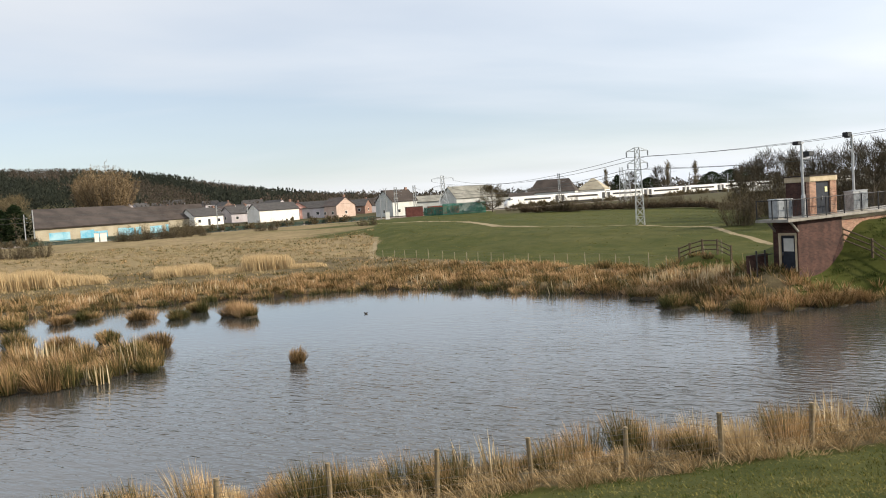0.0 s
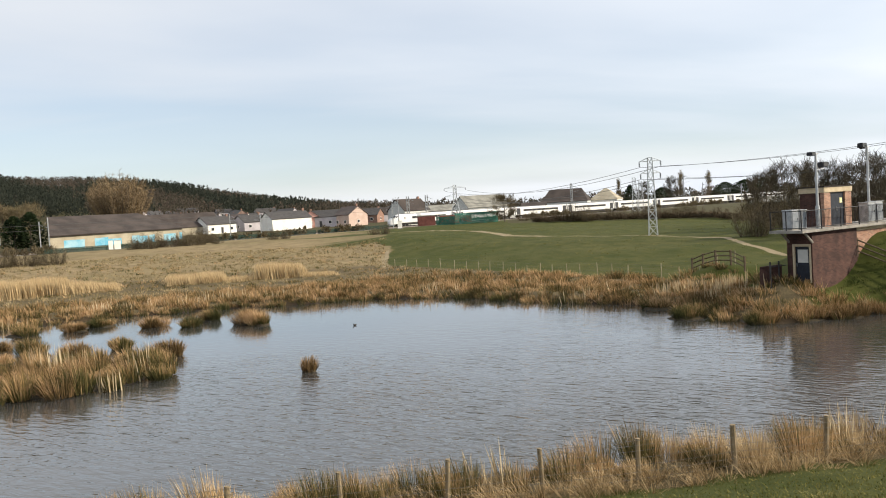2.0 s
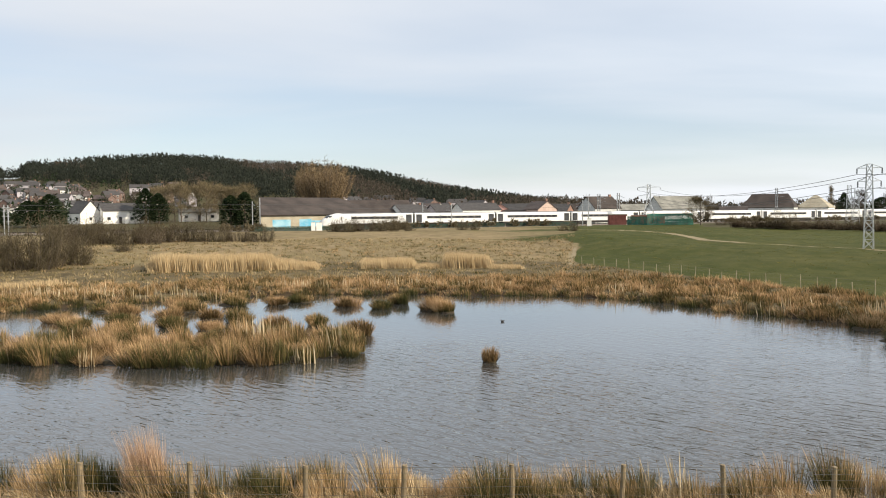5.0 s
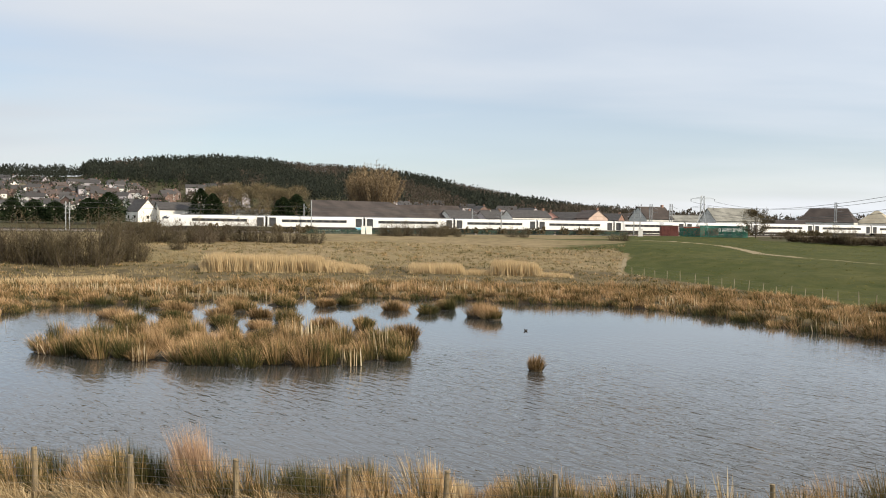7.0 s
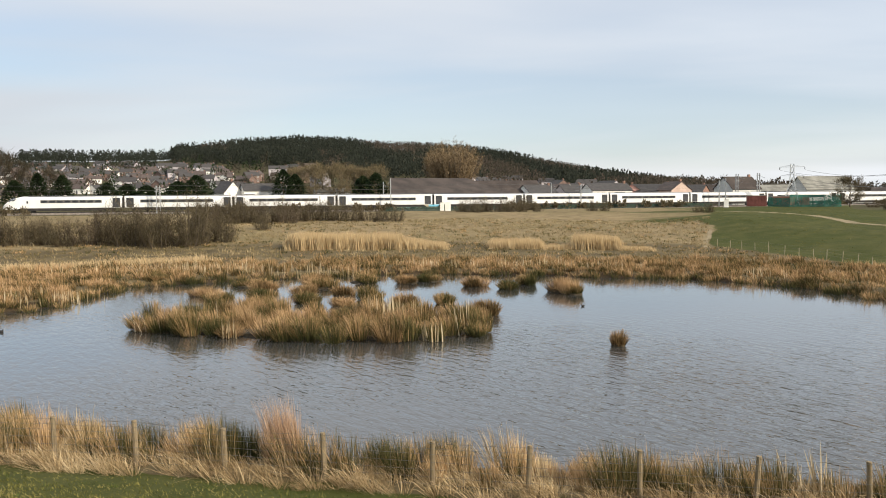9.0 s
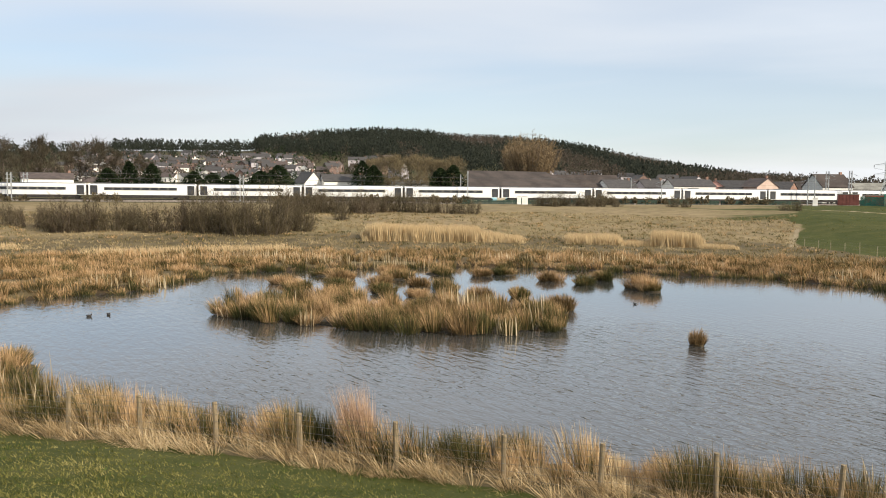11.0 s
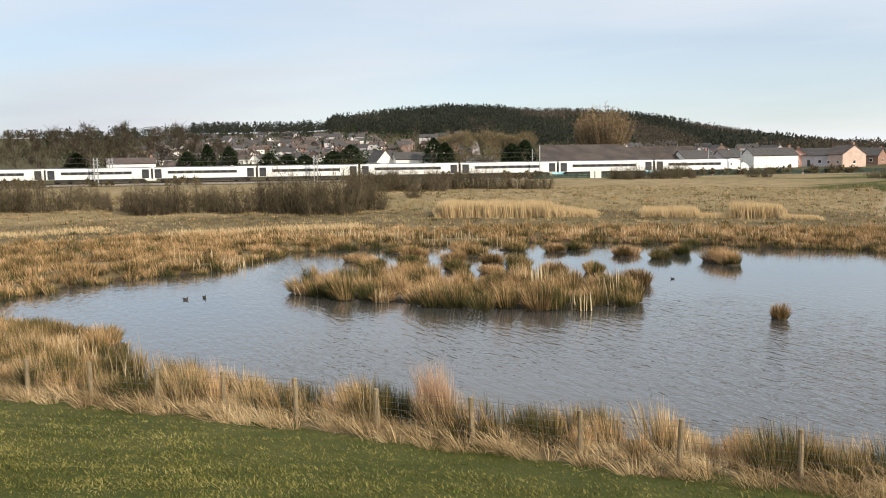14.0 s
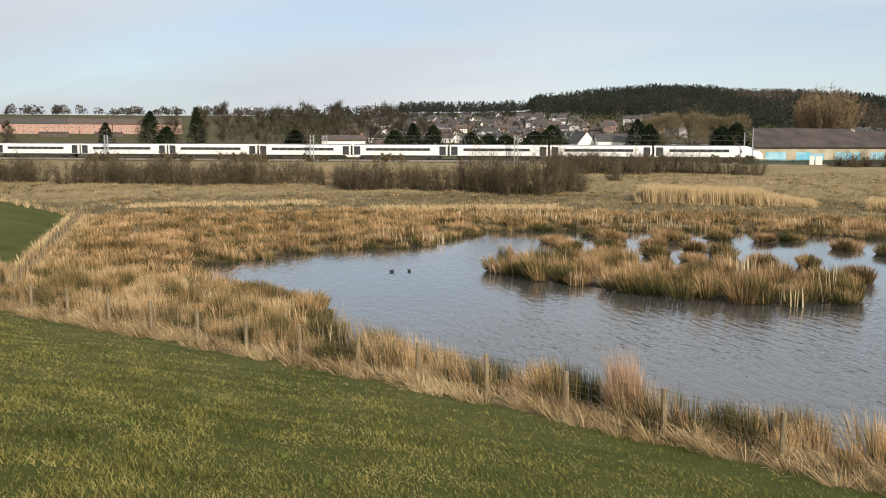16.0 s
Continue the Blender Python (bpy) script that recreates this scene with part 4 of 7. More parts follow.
    # pale reed beds: level-topped stands with ragged ends and edges
    def bed(az0, az1, r0, deep, n, h0, h1):
        t, f = rng.random(n), rng.random(n)
        a = az0 + (az1 - az0) * t + rng.normal(0, 0.12, n)
        d = r0 + wobble(a * 1.7, a * 0.6, 1.0, 0.3) + rng.normal(0, 0.35, n) + deep * f
        ends = np.clip(np.minimum(t, 1 - t) * 11 + 0.25 + wobble(a * 5, d, 1.0, 0.25), 0.25, 1)
        tall = (h0 + (h1 - h0) * t) * ends * (0.95 + wobble(a * 2.6, d * 0.5, 1.0, 0.045)) * np.where(rng.random(n) < 0.85, rng.uniform(0.82, 1.04, n), rng.uniform(0.35, 0.8, n))
        k = ground_pts(np.column_stack([d * np.sin(np.radians(a)), d * np.cos(np.radians(a))]))
        tip = k + np.column_stack([rng.normal(-0.14, 0.1, n), rng.normal(0, 0.1, n), tall])
        return blades(k, tip, np.full(n, 0.055), np.full(n, 0.02), rng)
    stuff("reed_bed", [bed(-19.7, -11.2, 95.5, 7.0, 12500, 2.05, 1.8), bed(-11.4, -8.6, 96.0, 5.0, 2200, 1.3, 0.7), bed(-5.7, -1.9, 96.0, 6.0, 4000, 0.95, 1.25), bed(-1.9, 0.2, 95.5, 3.0, 900, 0.6, 0.7),
                       bed(0.0, 3.3, 95.5, 6.5, 5000, 1.85, 1.55), bed(3.2, 5.6, 94.5, 3.0, 1000, 0.6, 0.4), bed(-38, -24, 84.0, 3.0, 1500, 0.55, 0.75), bed(-54, -41, 92.0, 4.0, 1100, 0.5, 0.6)], M_REED,
          "bed of pale golden dead reeds on the meadow", "reed bed")


def build_lawn():
    """Short grass on the near bank, with coarser tufts and broader weeds."""
    n = 520000
    p = np.column_stack([rng.uniform(-38, 30, n), 17.6 - 14.6 * np.sqrt(rng.random(n))])
    rr = np.hypot(p[:, 0], p[:, 1])
    az = np.degrees(np.arctan2(p[:, 0], p[:, 1]))
    ok = (p[:, 1] < fence_y(p[:, 0]) - 0.4) & (rr > 3.2) & (az > -66) & (az < 47) & (rng.random(n) < np.clip(9.0 / rr, 0.25, 1.0))
    q = ground_pts(p[ok])
    k = len(q)
    patch = wobble(q[:, 0], q[:, 1], 0.9, 0.5) + wobble(q[:, 1], q[:, 0], 3.1, 0.5)
    h = rng.uniform(0.018, 0.052, k) * np.clip(1 + 0.6 * patch, 0.45, 2.0)
    tip = q + np.column_stack([rng.normal(-0.02, 0.04, k), rng.normal(-0.01, 0.04, k), h])
    a = rng.uniform(0, 6.283, k)
    w = (0.006 + 0.0006 * np.hypot(q[:, 0], q[:, 1]))[:, None]
    side = np.column_stack([np.cos(a), np.sin(a), np.zeros(k)]) * w
    q[:, 2] -= 0.01
    vv = np.stack([q - side, q + side, tip], 1).reshape(-1, 3)
    tri = np.arange(k * 3).reshape(-1, 3)
    stuff("lawn_grass", [(vv, np.zeros((0, 4), int), tri)], M_LAWN, "short green grass on the near bank", "grass")
    c = np.column_stack([rng.uniform(-32, 20, 2600), rng.uniform(3, 16.5, 2600)])
    c = c[(c[:, 1] < fence_y(c[:, 0]) - 0.6) & (wobble(c[:, 0], c[:, 1], 1.3, 1.0) > 0.2)]
    g = ground_pts(c)
    stuff("coarse_grass", [tufts(g, np.full(len(g), 0.09), 0.11 * rng.uniform(0.6, 1.5, len(g)), 26, 0.011, rng, 0.9, 0.08, (-0.15, 0))], M_COARSE, "coarser dark grass tufts in the bank", "grass")
    # broad-leaved weeds in rosettes
    c = np.concatenate([np.column_stack([rng.uniform(-26, 8, 260), rng.uniform(3.5, 13, 260)]), np.column_stack([rng.uniform(-9.5, -1.5, 150), rng.uniform(3.6, 7.5, 150)])])
    c = c[(c[:, 1] < fence_y(c[:, 0]) - 2) & (wobble(c[:, 0], c[:, 1], 0.7, 1.0) > -0.1)]
    q = ground_pts(c)
    stuff("dock_leaves", [tufts(q, np.full(len(q), 0.05), 0.1 * rng.uniform(0.6, 1.4, len(q)), 8, 0.032, rng, 1.1, 0.12, (0, 0))], M_DOCK, "bright green broad-leaved weeds in the grass", "weeds")
    c = np.concatenate([cluster(x, y, 0.35, 0.28, 26) for x, y in ((-4.6, 4.6), (-5.6, 5.4), (-7.8, 6.6), (-3.6, 5.6), (-9.5, 9.2), (-6.2, 7.8), (-2.2, 6.2), (-11.5, 7.5))])
    q = ground_pts(c)
    stuff("leaf_litter", [tufts(q, np.full(len(q), 0.05), 0.035 * rng.uniform(0.5, 1.5, len(q)), 4, 0.035, rng, 2.0, 0.2, (0, 0))], M_LITTER, "brown dead leaves lying in the grass", "leaves")
    c = np.column_stack([rng.uniform(-26, 14, 420), rng.uniform(3, 15, 420)])
    c = c[(c[:, 1] < fence_y(c[:, 0]) - 1) & (wobble(c[:, 0], c[:, 1], 0.5, 1.0) > 0.1)]
    q = ground_pts(c)
    stuff("dead_grass", [tufts(q, np.full(len(q), 0.16), 0.07 * rng.uniform(0.5, 1.3, len(q)), 22, 0.008, rng, 2.2, 0.05, (-0.2, 0))], M_STRAW, "small mats of dead grass in the lawn", "dry grass")


M_LITTER = blade_mat("leaf_litter", [(0.10, 0.055, 0.03), (0.2, 0.11, 0.055), (0.33, 0.21, 0.12)], [0.1, 0.5, 1.0], 0.0)
M_DOCK = blade_mat("dock_leaf", [(0.06, 0.095, 0.02), (0.1, 0.145, 0.034), (0.17, 0.2, 0.06)], [0.1, 0.5, 1.0])


def build_plume():
    """Tall pale grass plume at the water's edge, which sways."""
    thing = new("grass_plume")
    thing.location = (-6.8, 18.9, 0.1)
    r = np.random.default_rng(5)
    n = 14
    c = np.column_stack([r.normal(0, 0.17, n), r.normal(0, 0.17, n), np.zeros(n)])
    o = new("foliage", blade_mesh("foliage", [tufts(c, np.full(n, 0.18), r.uniform(1.5, 2.25, n), 130, 0.011, r, 0.13, 0.03, (-0.1, 0))], M_PLUME))
    o.parent = thing
    o2 = new("base_tuft", blade_mesh("base_tuft", [tufts(c, np.full(n, 0.3), r.uniform(0.5, 0.9, n), 50, 0.012, r, 0.6, 0.08, (-0.2, -0.1))], M_STRAW))
    o2.parent = thing
    return tagged(thing, "tall pale pinkish grass plume by the water", "tall grass")


M_PLUME = blade_mat("plume", [(0.34, 0.22, 0.14), (0.47, 0.32, 0.215), (0.58, 0.42, 0.29)], [0.1, 0.5, 1.0])

build_islets()
build_island()
build_reedmace()
build_fringe()
build_marsh()
build_lawn()
PLUME = build_plume()


# ---- trees ----
def twigs(tips, k, length, width, r, up=0.3):
    """Fine twigs round limb ends."""
    c = np.repeat(tips, k, 0)
    n = len(c)
    v = r.normal(0, 1, (n, 3))
    v[:, 2] = np.abs(v[:, 2]) * 0.8 + up
    v /= np.linalg.norm(v, axis=1)[:, None]
    base = c + r.normal(0, length * 0.25, (n, 3))
    tip = base + v * (length * r.uniform(0.4, 1.1, n))[:, None]
    return blades(base, tip, np.full(n, width), np.full(n, 0.03), r)


def bare_tree(name, hgt, spread, seed, material, label, trunk=0.3, twig=0.05, dens=5, upright=0.5, limbs=30, category="tree"):
    """A leader with limbs all along it, each with its own branches, and fine twigs on all of them."""
    r = np.random.default_rng(seed)
    thing = new(name)
    bm = bmesh.new()
    tips = []
    bend = Vector((r.normal(0, 0.04), r.normal(0, 0.04), 0)) * hgt
    at = lambda f: Vector((bend.x * f * f, bend.y * f * f, hgt * 0.9 * f - 0.2))
    for i in range(6):
        tube(bm, at(i / 6), at((i + 1) / 6), trunk * (1 - 0.15 * i), trunk * (1 - 0.15 * (i + 1)) + 0.01, 6, False)
    for i in range(limbs):
        u = r.uniform(0.0, 1.0)
        a0 = at(0.16 + 0.8 * u)
        L = hgt * spread * (0.45 + 0.75 * math.sin(math.pi * min(1, 0.25 + 0.72 * u))) * r.uniform(0.7, 1.1)
        a = i * 2.4 + r.normal(0, 0.4)
        d = Vector((math.cos(a), math.sin(a), upright + 0.7 * u)).normalized()
        e = a0 + d * L + Vector((0, 0, 0.1 * L))
        e.z = min(e.z, hgt * r.uniform(0.93, 1.0))
        tube(bm, a0, e, trunk * 0.32 * (1.1 - u), 0.02, 4, False)
        for f in (0.4, 0.6, 0.8, 1.0):
            tips.append(a0.lerp(e, f)[:])
        for k in range(5):
            f = r.uniform(0.3, 0.95)
            s = a0.lerp(e, f)
            dd = (d + Vector(r.normal(0, 0.55, 3))).normalized()
            dd.z = abs(dd.z) * 0.7 + 0.25 * upright
            q = s + dd * L * r.uniform(0.25, 0.5)
            q.z = min(q.z, hgt)
            tube(bm, s, q, trunk * 0.1 * (1.1 - u) + 0.01, 0.012, 3, False)
            for g in (0.35, 0.7, 1.0):
                tips.append(s.lerp(q, g)[:])
    part("trunk", bm, M_BARK, thing)
    o = new("crown", blade_mesh("crown", [twigs(np.array(tips), dens, hgt * (0.07 + 0.12 * spread), twig, r, 0.3 + upright)], material))
    o.parent = thing
    return tagged(thing, label, category)


def bush(name, rad, hgt, seed, material, label, n=1500, width=0.05, category="bush", group=""):
    """A thicket of stems that rise and spread from one root."""
    r = np.random.default_rng(seed)
    thing = new(name)
    k = 34
    stems, bm = [], bmesh.new()
    for i in range(k):
        a, q = r.uniform(0, 6.283), rad * math.sqrt(r.random())
        e = Vector((q * math.cos(a), q * math.sin(a), hgt * r.uniform(0.5, 0.9) * (1 - 0.62 * (q / rad) ** 2.4)))
        b = Vector((e.x * 0.62, e.y * 0.62, -0.1))
        tube(bm, b, e, 0.045, 0.012, 3, False)
        for f in (0.12, 0.3, 0.5, 0.7, 0.85, 1.0):
            stems.append((b.lerp(e, f))[:])
    part("stem_frame", bm, M_BARK, thing)
    st = np.array(stems)
    o = new("crown", blade_mesh("crown", [twigs(st, max(3, n // len(st)), hgt * 0.17, width, r, 0.05)], material))
    o.parent = thing
    return tagged(thing, label, category, group)


def evergreen(name, rad, hgt, seed, label, n=2600, size=0.35, pointed=0.6, category="conifer", base=0.08):
    r = np.random.default_rng(seed)
    thing = new(name)
    part("trunk", rod((0, 0, -0.3), (0, 0, hgt * 0.8), rad * 0.09 + 0.1, 0.05), M_BARK, thing)
    z = base + (1 - base) * r.random(n) ** 0.85
    prof = np.where(z < 0.25, 0.9 + z * 0.4, 1.0) * (1 - z ** (1.05 / pointed)) ** 0.8
    a = r.uniform(0, 6.283, n)
    lobes = 1 + 0.2 * np.sin(a * 3 + z * 9 + seed) + 0.15 * np.sin(a * 7 - z * 17 + seed * 2)
    q = rad * np.clip(prof, 0.04, 1.0) * np.sqrt(r.uniform(0.25, 1, n)) * lobes
    b = np.column_stack([q * np.cos(a), q * np.sin(a), z * hgt])
    tip = b + np.column_stack([np.cos(a) * size * 0.8, np.sin(a) * size * 0.8, r.uniform(-0.5, 0.7, n) * size])
    o = new("crown", blade_mesh("crown", [blades(b, tip, np.full(n, size * 0.95), np.full(n, 0.1), r)], M_EVERG))
    o.parent = thing
    return tagged(thing, label, category)


def put(ob, az, d, rz=0.0, sc=1.0, z=None):
    """Stands a thing on the land at that bearing and distance."""
    x, y = polar(az, d)
    ob.location = (x, y, hz(x, y) if z is None else z)
    ob.rotation_euler[2] = rz
    ob.scale = (sc, sc, sc)
    return ob


def put_copy(ob, az, d, rz, sc):
    x, y = polar(az, d)
    c = copy_thing(ob, pose(x, y, hz(x, y) - 0.05))
    c.rotation_euler[2] = rz
    c.scale = (sc, sc, sc)
    return c


def build_scrub():
    r = random.Random(4)
    kinds = [bush("willow_scrub", (3.3, 2.7, 3.8, 3.0)[i], (5.2, 5.6, 4.9, 5.8)[i], 60 + i, M_TWIGRED if i == 2 else M_TWIG, "leafless grey-brown willow scrub at the meadow's far side", 2500, 0.046, "bush", "willow scrub along the meadow") for i in range(4)]
    belt = [(33.6 + 1.05 * i, 100 + 9 * ((i * 7) % 4), 0.85 + 0.1 * (i % 4)) for i in range(12)]
    used = set()
    def place(az, d, sc):
        k = r.randrange(4)
        if k not in used:
            used.add(k)
            return put(kinds[k], az, d, r.uniform(0, 6), sc)
        return put_copy(kinds[k], az, d, r.uniform(0, 6), sc)
    # the near belt, thinner where the meadow shows through
    tops = ([-66, -58, -50, -47.6, -45, -42.6, -41.2, -40.2, -38.8, -36, -34.4, -33.4, -32.2, -31.2, -30.2, -29.2, -28, -26.3, -24.6, -23.6],
            [-0.7, -0.6, -0.45, -0.75, -0.7, -0.85, -1.4, -1.1, -0.9, -0.95, -1.3, -1.2, -0.75, -0.3, -0.9, -0.85, -0.75, -0.4, -0.9, -1.5])
    az = -66.0
    while az < -23.8:
        d = float(np.interp(az, [-66, -50, -43, -38, -25], [150, 125, 122, 110, 105])) + r.uniform(0, 5)
        x, y = polar(az, d)
        want = 7 + d * math.tan(radians(float(np.interp(az, *tops)))) - hz(x, y)
        place(az, d, max(0.5, want / 4.3) * r.uniform(0.9, 1.08))
        if r.random() < 0.8:
            place(az + r.uniform(-0.9, 0.9), d + r.uniform(6, 16), max(0.4, want / 5.4) * r.uniform(0.7, 0.95))
        az += r.uniform(0.8, 1.75)
    az = -24.4
    while az < -11.6:
        place(az, 141 + 8 * r.random(), r.uniform(0.68, 0.92) * (1.0 if az < -14 else 0.75))
        az += r.uniform(0.65, 1.1)
    for az, d, sc in ((-24.9, 150, 0.95), (-22.6, 152, 0.9), (-19.9, 150, 0.85), (-21.2, 128, 0.5), (-7.6, 178, 0.55), (-7.0, 179, 0.68), (-6.1, 181, 0.72), (-5.4, 180, 0.7), (-4.7, 182, 0.66), (-3.6, 188, 0.8), (-3.0, 189, 0.72),
                      (18.6, 222, 0.5), (19.3, 226, 0.55), (23.6, 222, 0.5), (24.4, 226, 0.6), (25.1, 224, 0.5), (26.3, 225, 0.6), (27.1, 226, 0.7), (27.9, 224, 0.6), (29.2, 222, 0.7), (29.8, 224, 0.65)):
        place(az, d, sc)
    for az, d, s in ((-6.5, 176, 0.55), (-4.2, 178, 0.6), (-3.4, 180, 0.55), (-2.3, 180, 0.45), (1.3, 183, 0.55), (2.2, 182, 0.5), (8.9, 168, 0.5), (8.2, 170, 0.4), (22.0, 205, 0.95), (22.9, 204, 0.85),
                     (20.0, 212, 0.4), (20.8, 212, 0.35), (25.5, 214, 0.45), (27.2, 215, 0.5), (28.6, 217, 0.6), (30.3, 214, 0.6), (31.6, 210, 0.7), (33.0, 180, 0.85), *belt):
        place(az, d, s)


def build_trees():
    r = random.Random(9)
    lab = "tall leafless tree behind the railway"
    kinds = [bare_tree("bare_tree", 16, (0.3, 0.24, 0.34)[i], 21 + i, (M_TREE, M_TREE, M_TREELIT)[i], lab, 0.24, 0.072, 5, (0.5, 0.8, 0.35)[i]) for i in range(3)]
    first = [True] * 3
    def place(az, d, sc):
        k = 2 if -20 < az < -12 else r.randrange(2)
        if first[k]:
            first[k] = False
            return put(kinds[k], az, d, r.uniform(0, 6), sc)
        return put_copy(kinds[k], az, d, r.uniform(0, 6), sc)
    for az, d, top in ((-49.2, 300, 76), (-47.6, 300, 84), (-46.4, 310, 70), (-45.2, 290, 68), (-44.1, 300, 78), (-43.0, 310, 66), (-42.2, 290, 84), (-40.9, 300, 70), (-40.1, 310, 88), (-38.8, 290, 66), (-37.9, 310, 76),
                       (-36.8, 300, 84), (-35.7, 300, 70), (-34.5, 310, 60), (-33.6, 300, 52), (-18.8, 300, 48), (-18.0, 290, 52), (-17.2, 300, 45), (-16.4, 290, 52), (-15.4, 300, 50), (-14.6, 290, 44), (-13.9, 300, 40), (-20.4, 320, 40),
                       (-51, 320, 60), (-52.6, 330, 56), (-60.5, 300, 50), (9.0, 420, 20), (34.5, 130, 34), (35.6, 122, 46), (36.6, 118, 40), (37.4, 128, 44), (38.6, 110, 40), (40.6, 112, 50), (42.2, 105, 52), (43.6, 100, 46), (33.6, 140, 28), (41.4, 96, 44), (39.6, 100, 36),
                       (28.6, 430, 34), (26.8, 430, 28), (-19.2, 290, 46), (-17.6, 284, 55), (-16.0, 284, 55), (-15.0, 288, 50), (-13.4, 290, 52), (-14.2, 286, 46)):
        x, y = polar(az, d)
        z = 7 + (top - (12 if az < -30 else 0)) * d / 1460
        place(az, d, max(0.2, (z - hz(x, y)) / 16))
    for i, (az, d, top, rad) in enumerate(((29.2, 430, 46, 2.2), (31.0, 430, 44, 2.2), (25.2, 430, 38, 1.6))):
        x, y = polar(az, d)
        h = 7 + top * d / 1460 - hz(x, y)
        put(bare_tree("lombardy_poplar", h, 0.13, 70 + i, M_TREELIT, "narrow leafless poplar on the skyline", 0.25, 0.06, 3, 1.6), az, d)
    # golden many-stemmed willow behind the warehouse
    w = new("golden_willow")
    rr = np.random.default_rng(8)
    x, y = polar(-8.2, 330)
    z0 = hz(x, y)
    H, W = 7 + 96 * 330 / 1460 - z0, 12.5
    bm = bmesh.new()
    b, t = [], []
    for i in range(380):
        a, q = rr.uniform(0, 6.283), math.sqrt(rr.random())
        fork = 1 + 0.07 * math.sin(5 * a + 1.0)
        e = Vector((W * q * fork * math.cos(a), W * q * fork * math.sin(a) * 0.75, H * (1.0 - 0.26 * q ** 2.6) * rr.uniform(0.66, 1.0) * (1 + 0.03 * math.sin(7 * a + 4 * q))))
        s = Vector((e.x * 0.3, e.y * 0.3, 0))
        if i % 3 == 0:
            tube(bm, s, e, 0.2, 0.04, 3, False)
        for f in np.linspace(0.3, 1.0, 10):
            m = s.lerp(e, f)
            b.append((m.x + (e.x - m.x) * 0.35 * f, m.y, m.z))
    part("stem_frame", bm, M_BARK, w)
    b = np.array(b)
    o = new("crown", blade_mesh("crown", [twigs(b, 9, 1.15, 0.11, rr, 0.7)], M_WILLOW))
    o.parent = w
    w.location = (x, y, z0)
    tagged(w, "large golden-brown leafless willow behind the warehouse", "tree")
    # evergreens
    i = 0
    for az, d, top, rad, pt in ((-25.5, 262, 34, 5.4, 0.45), (-26.7, 258, 24, 4.6, 0.45), (-43.0, 305, 26, 4.4, 0.4), (-28.6, 262, 18, 4.2, 0.4), (-29.8, 266, 20, 4.2, 0.4), (-31.0, 268, 22, 3.6, 0.35), (-33.6, 285, 34, 4.0, 0.55), (-35.0, 285, 38, 3.6, 0.6), (-36.3, 275, 26, 3.8, 0.4),
                               (-19.8, 276, 44, 3.8, 0.4), (-19.0, 278, 36, 3.4, 0.4), (-13.5, 236, 37, 3.6, 0.35), (-14.4, 238, 32, 3.2, 0.35), (-49.4, 300, 76, 3.4, 0.55), (-52.3, 290, 69, 4.0, 0.5), (-51.3, 292, 44, 3.4, 0.35), (-55.0, 430, 50, 4.0, 0.5), (28.0, 440, 16, 6, 0.3), (32.0, 440, 18, 7, 0.3), (33.2, 440, 20, 7, 0.3), (34.3, 430, 22, 7, 0.3), (25.9, 420, 24, 3.0, 0.5)):
        x, y = polar(az, d)
        put(evergreen("evergreen", rad, max(4.0, 7 + (top - (14 if az < -45 else 0)) * d / 1460 - hz(x, y)), 300 + i, "dark green evergreen tree behind the railway", int(min(4200, 900 + 420 * rad)), 0.6, pt), az, d)
        i += 1
    put(bare_tree("bare_tree", 7.0, 0.52, 91, M_TWIG, "spreading leafless tree beside the green compound", 0.2, 0.045, 7, 0.25, 34), 17.35, 222)


